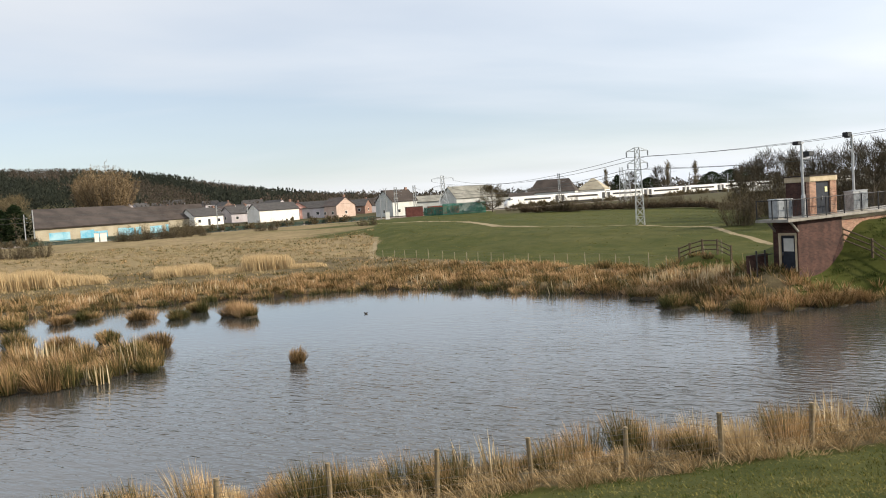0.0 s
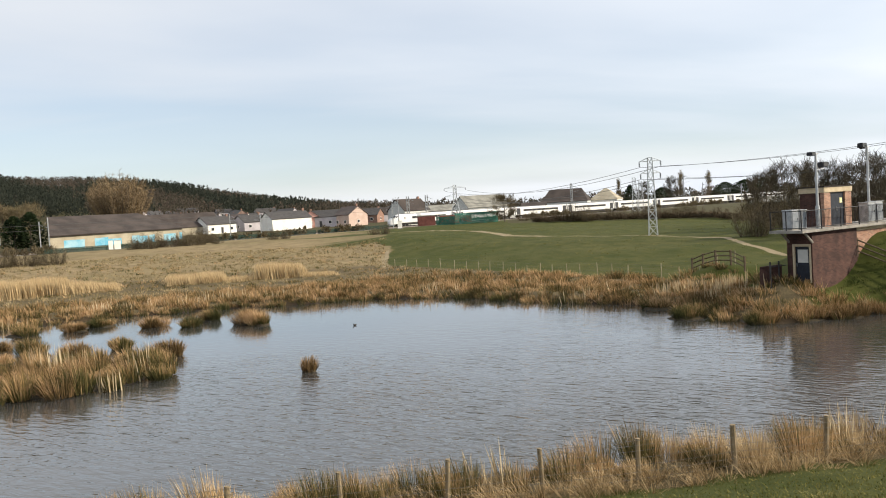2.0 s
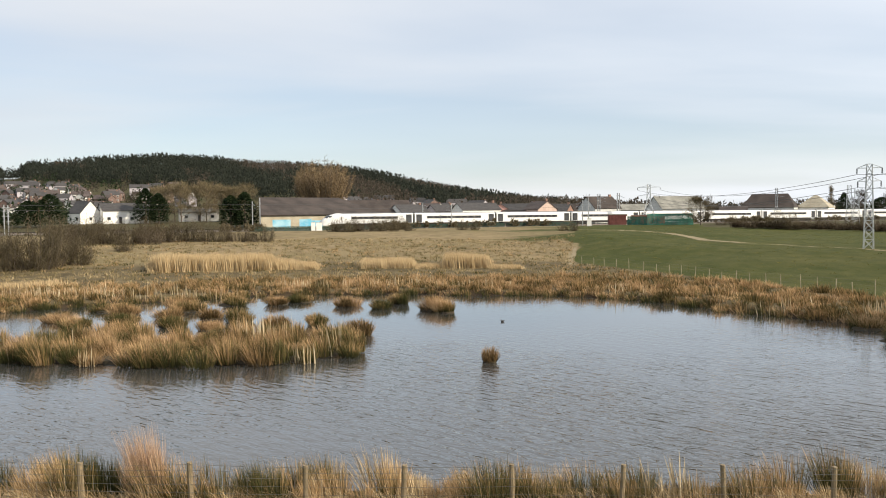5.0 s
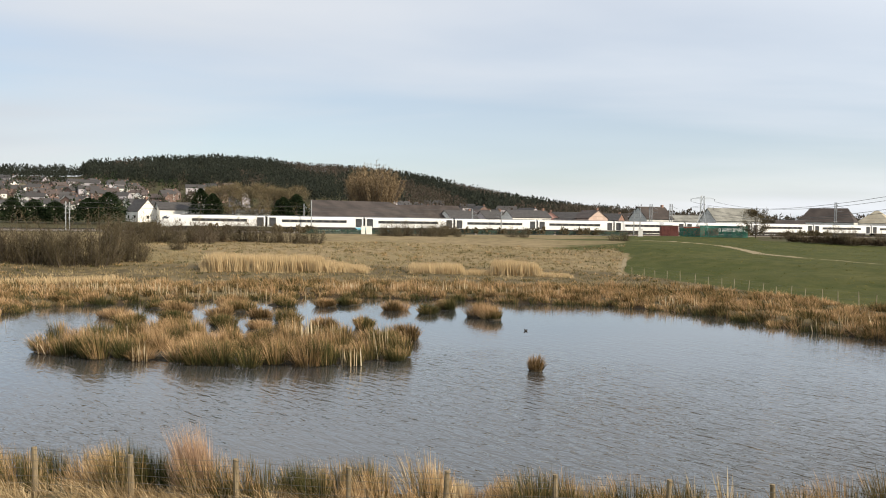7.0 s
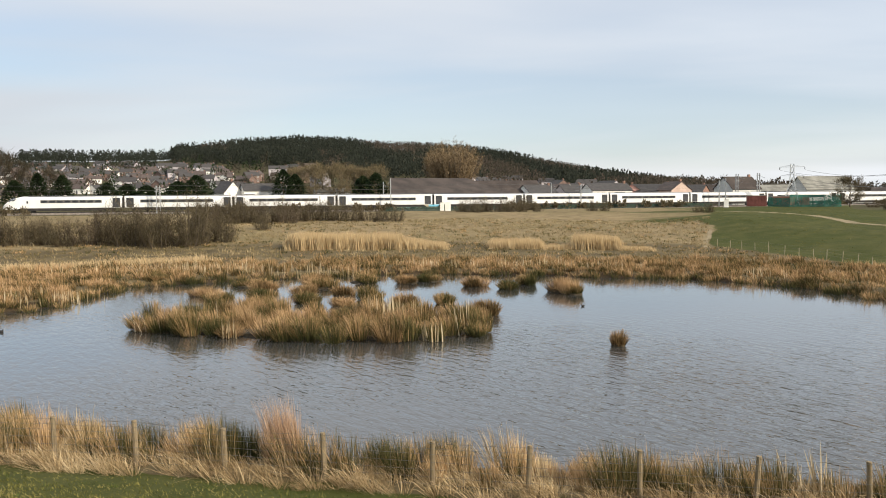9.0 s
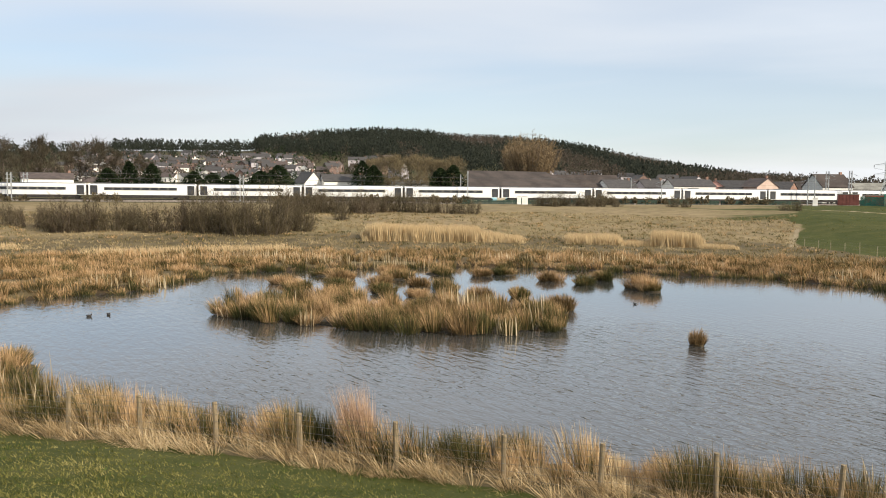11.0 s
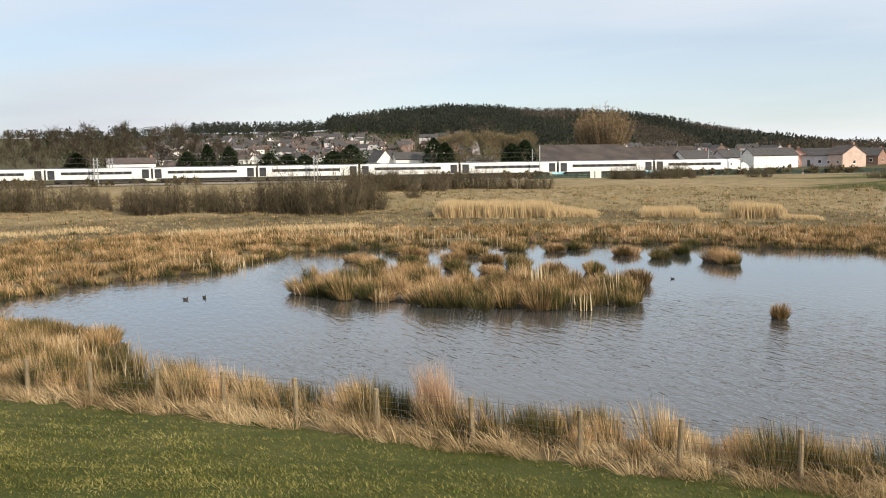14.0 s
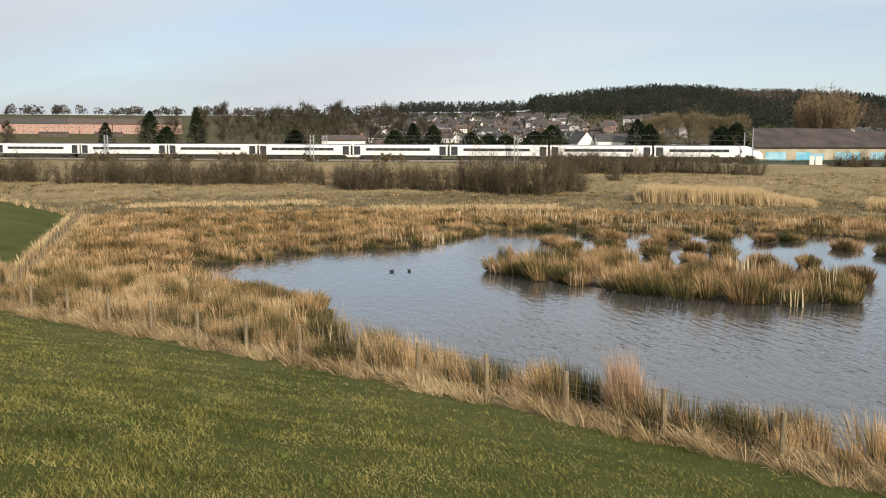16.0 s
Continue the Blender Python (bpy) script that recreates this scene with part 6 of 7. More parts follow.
    # brick terraces on the slope
    for az, L, m in ((-59.9, 30, M_TERRACE), (-57.9, 22, M_TERRACE), (-55.9, 29, M_TERRACE), (-53.6, 22, M_TERRACE), (-51.2, 19, M_TERRACE), (-62.6, 22, M_TOWNBRICK)):
        H("terrace", az, 650, L, 9, 6.8, 10.6, 3, m, M_TILE if az > -56 else M_SLATE, "two-storey brick terrace on the slope", 6, 2, True, cat="terrace")
    for az in (-58, -54.8, -52):
        H("garage_block", az, 615, 18, 6, 2.3, 2.9, 2, M_TILE, M_BROWNROOF, "row of low garages below the terrace", 0, 1, False, cat="garage")


def build_town():
    """Houses stepped up the hill's flank."""
    r = random.Random(17)
    kinds = []
    for i, (w, f) in enumerate(((M_WHITE, M_SLATE), (M_TOWNBRICK, M_TILE), (M_CREAM, M_SLATE), (M_TOWNBRICK, M_SLATE), (M_WHITE, M_TILE), (M_LILAC, M_SLATE))):
        lab = ("white rendered house with a dark roof in the town", "red brick house with a tiled roof in the town", "cream house with a slate roof in the town", "red brick house with a slate roof in the town", "white house with a tiled roof in the town", "grey house with a slate roof in the town")[i]
        kinds.append(house("town_house", -30 + i, 600 + 20 * i, 10 + 2 * (i % 3), 8, (3.0, 5.2)[i % 2], (5.4, 7.8)[i % 2], r.uniform(-40, 40), w, f, lab, 3, 1 + i % 2))
        tagged(kinds[-1], group="town houses on the hillside")
    n = 0
    while n < 170:
        d = r.uniform(540, 900)
        lo, hi = (-40, -17) if d < 680 else (-38, -24)
        az = r.uniform(lo, hi)
        if d > 760 and az > -26.5:
            continue
        x, y = polar(az, d)
        c = copy_thing(r.choices(kinds, (6, 1, 2, 1, 5, 2))[0], pose(x, y, hz(x, y) - 0.2, 0, 0, -az + r.uniform(-60, 60)))
        n += 1
    n = 0
    while n < 26:
        az, d = r.uniform(-8, 3), r.uniform(520, 600)
        x, y = polar(az, d)
        copy_thing(r.choices(kinds, (6, 1, 2, 1, 5, 2))[0], pose(x, y, hz(x, y) - 0.2, 0, 0, -az + r.uniform(-60, 60)))
        n += 1


def build_warehouse():
    """Long low warehouse with a brown roof and a painted wall along the line."""
    thing = new("warehouse")
    ax, ay = polar(-12.45, 228)
    cx, cy = polar(-4.5, 250)
    a, c = Vector((ax, ay, 0)), Vector((cx, cy, 0))
    L = (c - a).length
    ang = math.atan2(cy - ay, cx - ax)
    z0 = hz(ax, ay) - 0.3
    thing.location = (ax, ay, z0)
    thing.rotation_euler[2] = ang
    h = 6.55 - z0
    SK = math.tan(radians(-12.45) + ang)
    bm = bx(0, 0, 0, L, 24, h)
    for v in bm.verts:
        v.co.x += SK * v.co.y if v.co.x < 1 else 0
    part("wall", bm, M_CREAM, thing, "cream rendered wall")
    r = random.Random(5)
    x = 0.3
    while x < L - 1:
        w = r.uniform(1.6, 4.2)
        part("painted_panel", bx(x, -0.02, 0.25 + r.uniform(0, 0.25), min(x + w, L - 0.2), 0.01, h - r.uniform(1.0, 1.5)), M_BLUE if r.random() < 0.88 else M_CREAM, thing, "turquoise sprayed paint panel")
        x += w + r.choice((0, 0.02, 0.6, 1.2))
    bm = bmesh.new()
    v = [bm.verts.new(p) for p in ((-0.6, -0.6, h), (L + 1, -0.6, h), (L - 6, 12, h + 5.0), (-0.6 + SK * 12, 12, h + 5.0), (L + 1, 25, h + 0.2), (-0.6 + SK * 25, 25, h + 0.2))]
    bm.faces.new((v[0], v[1], v[2], v[3])); bm.faces.new((v[3], v[2], v[4], v[5]))
    bmesh.ops.recalc_face_normals(bm, faces=bm.faces[:])
    bmesh.ops.solidify(bm, geom=bm.faces[:], thickness=-0.25)
    part("roof", bm, M_BROWNROOF, thing, "weathered brown sheet roof")
    bm = bmesh.new()
    prism(bm, [(0.1, h), (12, h + 4.7), (23.9, h)], 0.02, 0.3)
    for q in bm.verts:
        q.co = Vector((q.co.y + SK * q.co.x, q.co.x, q.co.z))
    bmesh.ops.recalc_face_normals(bm, faces=bm.faces[:])
    part("gable", bm, M_BROWNROOF, thing)
    tagged(thing, "long low warehouse with brown roof and blue sprayed wall", "warehouse")
    # second range to the right, its roof joining the houses
    house("works_shed", -4.9, 292, 26, 16, 2.6, 7.2, 14, M_CREAM, M_BROWNROOF, "long brown-roofed shed behind the warehouse", 0, 1, False, cat="shed")


def build_compound():
    """Green palisade compound, containers and lineside cabinets by the works."""
    for az, d, L, w, h, m, lab, nm in ((11.9, 224, 4.6, 2.4, 2.7, M_MAROON, "maroon steel container by the railway", "container"), (13.5, 236, 5.4, 2.4, 2.5, M_RED, "red steel container by the railway", "container"), (14.6, 240, 3.6, 2.4, 2.3, M_RED, "rusty red container behind the green fence", "container")):
        t = new(nm)
        x, y = polar(az, d)
        t.location = (x, y, hz(x, y))
        t.rotation_euler[2] = radians(-az + 6)
        part("body", bx(-L / 2, -w / 2, 0.1, L / 2, w / 2, h, bevel=0.04), m, t)
        part("roof", bx(-L / 2 - 0.08, -w / 2 - 0.08, h - 0.02, L / 2 + 0.08, w / 2 + 0.08, h + 0.12, bevel=0.03), M_SHEETROOF, t)
        for i in range(6):
            part("rib", bx(-L / 2 + L * (i + 0.5) / 6 - 0.05, -w / 2 - 0.05, 0.15, -L / 2 + L * (i + 0.5) / 6 + 0.05, -w / 2 + 0.01, h - 0.1), m, t)
        tagged(t, lab, "container")
    def palisade(p0, p1, h, lab, gap=0.15, M_GREENFENCE=M_GREENFENCE):
        t = new("palisade_fence")
        a, c = Vector((*p0, hz(*p0))), Vector((*p1, hz(*p1)))
        L = (c - a).length
        t.location = a
        t.rotation_euler[2] = math.atan2(c.y - a.y, c.x - a.x)
        dz = (c.z - a.z) / L
        n = int(L / 2.75)
        for i in range(n + 1):
            x = min(L, i * 2.75)
            part("post", bx(x - 0.05, 0.02, -0.2 + dz * x, x + 0.05, 0.12, h + dz * x), M_GREENFENCE, t)
        bm = bmesh.new()
        k = int(L / gap)
        for i in range(k):
            x = i * gap
            box(bm, x, -0.02, 0.05 + dz * x, x + gap * 0.72, 0.01, h + 0.15 + dz * x)
        for z in (0.35, h - 0.3):
            vs = box(bm, 0, 0.01, z, L, 0.05, z + 0.06)
            for v in vs:
                v.co.z += dz * v.co.x
        tagged(part("pale_run", bm, M_GREENFENCE, t), kind="stuff")
        return tagged(t, lab, "fence")
    palisade(polar(13.9, 222), polar(16.9, 226), 2.9, "tall green steel palisade fence round a compound", 0.14)
    palisade(polar(12.6, 226), polar(13.9, 222), 2.2, "green steel palisade fence beside the containers", 0.14)
    s0 = s_for(-13.0, -11)
    for s in range(int(s0), 110, 22):
        a, c = track_pt(s, -11), track_pt(s + 21.5, -11)
        palisade((a.x, a.y), (c.x, c.y), 0.95, "dark green palisade fence below the railway", 0.2, M_LINEFENCE)
    for az, d, w, h in ((-8.95, 187, 0.9, 1.9), (-8.55, 187, 1.3, 1.9), (10.05, 212, 1.1, 1.9)):
        t = new("relay_cabinet")
        x, y = polar(az, d)
        t.location = (x, y, hz(x, y))
        t.rotation_euler[2] = radians(-az)
        part("body", bx(-w / 2, -0.3, 0.1, w / 2, 0.3, h, bevel=0.03), M_WHITE, t)
        part("lid", bx(-w / 2 - 0.06, -0.36, h - 0.01, w / 2 + 0.06, 0.36, h + 0.08, bevel=0.02), M_SHEET, t)
        part("plinth", bx(-w / 2 - 0.1, -0.4, -0.2, w / 2 + 0.1, 0.4, 0.12), M_CONC, t)
        tagged(t, "white lineside relay cabinet on a concrete plinth", "cabinet")


# ---- pylons and lines ----
def pylon(az, d, top, base_w, waist_w, waist, arms, lab):
    t = new("lattice_pylon")
    x, y = polar(az, d)
    g = hz(x, y)
    t.location = (x, y, g)
    t.rotation_euler[2] = radians(-az - 6)
    H = top - g
    def half(z):
        f = z / H
        return 0.5 * (base_w + (waist_w - base_w) * min(1, f / waist)) if f < waist else 0.5 * waist_w * (1 - 0.25 * (f - waist) / (1 - waist))
    th = 0.05 if base_w < 2 else 0.085
    br = 0.028 if base_w < 2 else 0.048
    n = int(H / (1.1 if base_w < 2 else 1.5))
    zs = [H * i / n for i in range(n + 1)]
    for sx in (-1, 1):
        for sy in (-1, 1):
            bm = bmesh.new()
            for a, b in zip(zs, zs[1:]):
                tube(bm, (sx * half(a), sy * half(a), a - (0.2 if a == 0 else 0)), (sx * half(b), sy * half(b), b), th, th, 4, False)
            bmesh.ops.remove_doubles(bm, verts=bm.verts[:], dist=0.004)
            part("leg", bm, M_PYLON, t)
    for face in range(4):
        bm = bmesh.new()
        m = Matrix.Rotation(face * math.pi / 2, 4, "Z")
        for a, b in zip(zs, zs[1:]):
            ha, hb = half(a), half(b)
            tube(bm, m @ Vector((-ha, -ha, a)), m @ Vector((hb, -hb, b)), br, br, 3, False)
            tube(bm, m @ Vector((ha, -ha, a)), m @ Vector((-hb, -hb, b)), br, br, 3, False)
            tube(bm, m @ Vector((-hb, -hb, b)), m @ Vector((hb, -hb, b)), 0.025, 0.025, 3, False)
        tagged(part("bracing", bm, M_PYLON, t), kind="stuff")
    ends = []
    for zf, w in arms:
        z = zf * H
        bm = bmesh.new()
        hw = half(z)
        for sg in (-1, 1):
            for yy in (-hw, hw):
                tube(bm, (sg * hw, yy, z), (sg * w, 0, z), 0.035, 0.03, 4, False)
                tube(bm, (sg * hw, yy, z + 0.45), (sg * w, 0, z), 0.03, 0.03, 4, False)
            tube(bm, (sg * (hw + w) / 2, 0, z), (sg * (hw + w) / 2, 0, z + 0.22), 0.025, 0.025, 3, False)
        part("crossarm", bm, M_PYLON, t)
        for sg in (-1, 1):
            bm = bmesh.new()
            for k in range(5):
                tube(bm, (sg * w, 0, z - 0.1 - 0.12 * k), (sg * w, 0, z - 0.17 - 0.12 * k), 0.10, 0.10, 8)
            tube(bm, (sg * w, 0, z), (sg * w, 0, z - 0.75), 0.025, 0.025, 4)
            part("insulator", bm, M_DARK, t)
            a = radians(-az - 6)
            ends.append(Vector((x + sg * w * math.cos(a), y + sg * w * math.sin(a), g + z - 0.78)))
    tagged(t, lab, "pylon")
    return ends


def cable(a, b, sag, r=0.022):
    """A hanging line between two points."""
    bm = bmesh.new()
    n = 14
    pts = []
    for i in range(n + 1):
        f = i / n
        p = a.lerp(b, f)
        p.z -= sag * 4 * f * (1 - f)
        pts.append(p)
    for p, q in zip(pts, pts[1:]):
        tube(bm, p, q, r, r, 4, False)
    bmesh.ops.remove_doubles(bm, verts=bm.verts[:], dist=0.004)
    ob = part("power_cable", bm, M_CABLE)
    return tagged(ob, "dark overhead power line between the pylons", "cable", "power lines")


def build_pylons():
    A = pylon(27.3, 115, 12.4, 1.12, 0.78, 0.72, ((0.80, 1.3), (0.955, 1.4)), "narrow pale lattice pylon standing in the green field")
    B = pylon(14.0, 240, 14.2, 4.4, 1.1, 0.55, ((0.72, 2.9), (0.93, 3.1)), "pale lattice pylon with splayed legs by the railway")
    pylon(26.2, 250, 13.2, 1.6, 1.2, 0.7, (), "distant pale lattice mast on the skyline")
    pylon(26.6, 255, 12.2, 1.6, 1.2, 0.7, (), "distant pale lattice mast on the skyline")
    for a, b in zip(A, B):
        cable(a, b, 2.2, 0.03)
    far = [Vector((polar(62, 90)[0] + dx, polar(62, 90)[1], z)) for dx, z in ((-1, 11.6), (1, 11.6), (-1, 14.6), (1, 14.6))]
    for a, b in zip(A, far):
        cable(a, b, 1.6, 0.022)


# ---- pump house ----
def build_pump_house():
    t = new("pump_house")
    t.location = (30.75, 40.7, 0)
    t.rotation_euler[2] = radians(20)
    D = 4.5
    bm = bmesh.new()
    # left wall with the door opening through it
    for y0, y1, z0, z1 in ((0, 0.14, -0.3, D), (1.14, 1.6, -0.3, D), (0.14, 1.14, 3.75, D), (0.14, 1.14, -0.3, 1.62)):
        box(bm, 0, y0, z0, 0.3, y1, z1)
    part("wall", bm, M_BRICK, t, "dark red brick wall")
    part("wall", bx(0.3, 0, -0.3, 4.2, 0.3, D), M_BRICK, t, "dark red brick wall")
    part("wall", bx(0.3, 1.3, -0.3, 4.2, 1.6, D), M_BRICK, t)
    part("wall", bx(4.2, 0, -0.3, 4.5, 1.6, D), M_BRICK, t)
    part("retaining_wall", bx(4.5, 0.1, -0.3, 13.0, 0.4, D), M_PALEBRICK, t, "paler red brick retaining wall")
    part("coping", bx(4.53, 0.02, D - 0.22, 13.1, 0.48, D - 0.01, bevel=0.03), M_STONE, t)
    f = part("door_frame", bx(-0.05, 0.08, 1.6, 0.05, 0.18, 3.82), M_STONE, t)
    part("door_frame", bx(-0.05, 1.1, 1.6, 0.05, 1.22, 3.82), M_STONE, t)
    part("door_frame", bx(-0.05, 0.18, 3.68, 0.05, 1.1, 3.82), M_STONE, t)
    dr = part("door", bx(0.08, 0.18, 1.64, 0.14, 1.1, 3.68), M_DOOR, t, "dark blue steel door with an upper glazed panel")
    part("door_pane", bx(0.05, 0.32, 2.75, 0.09, 0.96, 3.5), M_SHEET, dr, "pale wired-glass panel")
    part("handle", rod((0.05, 1.03, 2.5), (0.05, 1.03, 2.7), 0.02), M_GALV, dr)
    part("deck", bx(-1.4, -0.35, D, 1.6, 1.75, D + 0.16, bevel=0.02), M_CONC, t, "concrete deck slab")
    part("deck", bx(1.602, -0.35, D, 14.5, 2.5, D + 0.16, bevel=0.02), M_CONC, t, "concrete deck slab")
    for y in (0.0, 1.45):
        part("bracket", rod((-0.7, y, D), (0.05, y, D - 0.6), 0.07), M_CONC, t)
    tagged(t, "red brick pump house with a concrete deck at the pond's end", "pump house")
    # kiosk on the deck
    k = new("control_kiosk")
    k.location, k.rotation_euler[2] = (30.75, 40.7, 0), radians(20)
    z = D + 0.16
    bm = bmesh.new()
    x0, x1, y0, y1, dx = 2.2, 5.0, 0.55, 2.1, 3.6
    box(bm, x0, y0, z, dx - 0.75, y0 + 0.22, z + 2.0); box(bm, dx + 0.75, y0, z, x1, y0 + 0.22, z + 2.0)
    # side turned from the sun: its shade is put in by the darker brick
    part("side_wall", bx(x0 - 0.004, y0 + 0.22, z, x0 + 0.22, y1, z + 2.0), M_BRICK, k, "red brick side wall, coloured dark for its shaded side")
    box(bm, x1 - 0.22, y0 + 0.22, z, x1, y1, z + 2.0); box(bm, x0 + 0.22, y1 - 0.22, z, x1 - 0.22, y1, z + 2.0)
    part("wall", bm, M_PALEBRICK, k, "red brick kiosk wall")
    part("parapet", bx(x0 - 0.06, y0 - 0.06, z + 2.0, x1 + 0.06, y1 + 0.06, z + 2.32, bevel=0.03), M_STONE, k, "buff stone parapet")
    part("flat_roof", bx(x0 - 0.12, y0 - 0.12, z + 2.32, x1 + 0.12, y1 + 0.12, z + 2.39, bevel=0.02), M_BROWNROOF, k)
    d = part("door", bx(dx - 0.75, y0 + 0.1, z + 0.03, dx + 0.75, y0 + 0.16, z + 2.0), M_DOOR, k, "dark steel double door")
    part("notice", bx(dx + 0.3, y0 + 0.075, z + 1.35, dx + 0.55, y0 + 0.105, z + 1.65), M_NOTICE, d, "small pale yellow notice")
    part("handle", rod((dx - 0.05, y0 + 0.06, z + 0.9), (dx - 0.05, y0 + 0.06, z + 1.15), 0.018), M_GALV, d)
    tagged(k, "small brick control kiosk with a buff parapet on the deck", "kiosk")
    def local(x, y, zz=0.0):
        return Matrix.Translation((30.75, 40.7, 0)) @ Matrix.Rotation(radians(20), 4, "Z") @ Vector((x, y, zz))
    # railings
    rl = new("deck_railing")
    rl.location, rl.rotation_euler[2] = (30.75, 40.7, 0), radians(20)
    for y in (-0.25,):
        x = -1.3
        while x < 14:
            part("post", rod((x, y, z), (x, y, z + 1.12), 0.035), M_DARK, rl)
            x += 1.9
        for h in (0.12, 1.08):
            part("rail", rod((-1.3, y, z + h), (14, y, z + h), 0.025), M_DARK, rl)
        x = -1.3
        while x < 14:
            x += 0.13
            part("baluster", rod((x, y, z + 0.12), (x, y, z + 1.08), 0.009, 0.009, 4), M_DARK, rl)
    for h in (0.12, 1.08):
        part("rail", rod((-1.3, -0.25, z + h), (-1.3, 1.7, z + h), 0.025), M_DARK, rl)
    for y in (0.7, 1.7):
        part("post", rod((-1.3, y, z), (-1.3, y, z + 1.12), 0.035), M_DARK, rl)
    tagged(rl, "black steel vertical-bar railing round the deck", "railing")
    # cabinets
    for x, y, w, h in ((-0.5, 0.95, 0.66, 1.1), (0.2, 0.9, 0.6, 1.08), (6.9, 0.7, 0.75, 1.2), (7.85, 0.75, 0.85, 1.22)):
        c = new("control_cabinet")
        p = local(x, y, z)
        c.location, c.rotation_euler[2] = p, radians(20)
        b = part("body", bx(-w / 2, -0.3, 0.06, w / 2, 0.3, h, bevel=0.02), M_GALV, c)
        part("lid", bx(-w / 2 - 0.04, -0.34, h, w / 2 + 0.04, 0.34, h + 0.05, bevel=0.015), M_GALV, c)
        dd = part("door", bx(-w / 2 + 0.05, -0.325, 0.14, w / 2 - 0.05, -0.295, h - 0.08), M_CABDOOR, c)
        part("handle", bx(w / 2 - 0.16, -0.35, h * 0.5, w / 2 - 0.12, -0.32, h * 0.5 + 0.12), M_DARK, dd)
        part("plinth", bx(-w / 2, -0.3, -0.02, w / 2, 0.3, 0.06), M_CONC, c)
        tagged(c, "grey steel control cabinet standing on the deck", "cabinet", "control cabinets on the deck")
    # floodlight poles
    for x, y, top, side in ((0.75, 0.05, 8.9, 1), (8.3, 1.35, 9.35, -1)):
        c = new("floodlight_pole")
        c.location, c.rotation_euler[2] = local(x, y, z), radians(20)
        h = top - z
        part("pole", rod((0, 0, 0), (0, 0, h), 0.09, 0.06, 10), M_GALV, c)
        part("sleeve", rod((0, 0, 0), (0, 0, 1.3), 0.12, 0.12, 10), M_GALV, c)
        part("top_arm", rod((-0.45, 0, h - 0.05), (0.25, 0, h + 0.02), 0.035), M_GALV, c)
        part("lower_arm", rod((0, 0, h - 0.9), (0.6 * side, -0.1, h - 0.85), 0.03), M_GALV, c)
        for dx, dz, s in ((-0.5, 0.0, 0.9), (0.62 * side, -0.62 if side > 0 else 0.1, 1.25)):
            hd = part("lamp_head", bx(dx - 0.22 * s, -0.22, h + dz - 0.12 * s, dx + 0.22 * s, 0.12, h + dz + 0.12 * s, bevel=0.03), M_DARK, c, "dark floodlight head")
            part("lens", bx(dx - 0.18 * s, -0.235, h + dz - 0.09 * s, dx + 0.18 * s, -0.215, h + dz + 0.09 * s), M_GLASS, hd)
        tagged(c, "grey steel pole with dark floodlights", "floodlight pole", "floodlight poles")
    # side gate and low wall left of the door
    g = new("side_enclosure")
    g.location, g.rotation_euler[2] = (30.75, 40.7, 0), radians(20)
    part("wall", bx(-1.5, 2.2, -0.2, 0.3, 2.4, 2.6), M_BRICK, g)
    for x in (-1.5, -0.7):
        part("post", rod((x, 1.7, 0.6), (x, 1.7, 2.9), 0.05), M_DARK, g)
    part("rail", rod((-1.5, 1.7, 2.6), (0, 1.7, 2.6), 0.03), M_DARK, g)
    part("floor_slab", bx(-1.5, 1.62, -0.2, -0.05, 2.2, 1.15), M_BRICK, g)
    tagged(g, "dark brick side enclosure with railings by the pump house", "enclosure")


M_NOTICE = mat("notice", (0.75, 0.7, 0.35), (0.8, 0.76, 0.45), 4, 0.6, 0)
M_CABDOOR = mat("cabinet_door", (0.16, 0.18, 0.2), (0.24, 0.26, 0.28), 3, 0.5, 0.05)


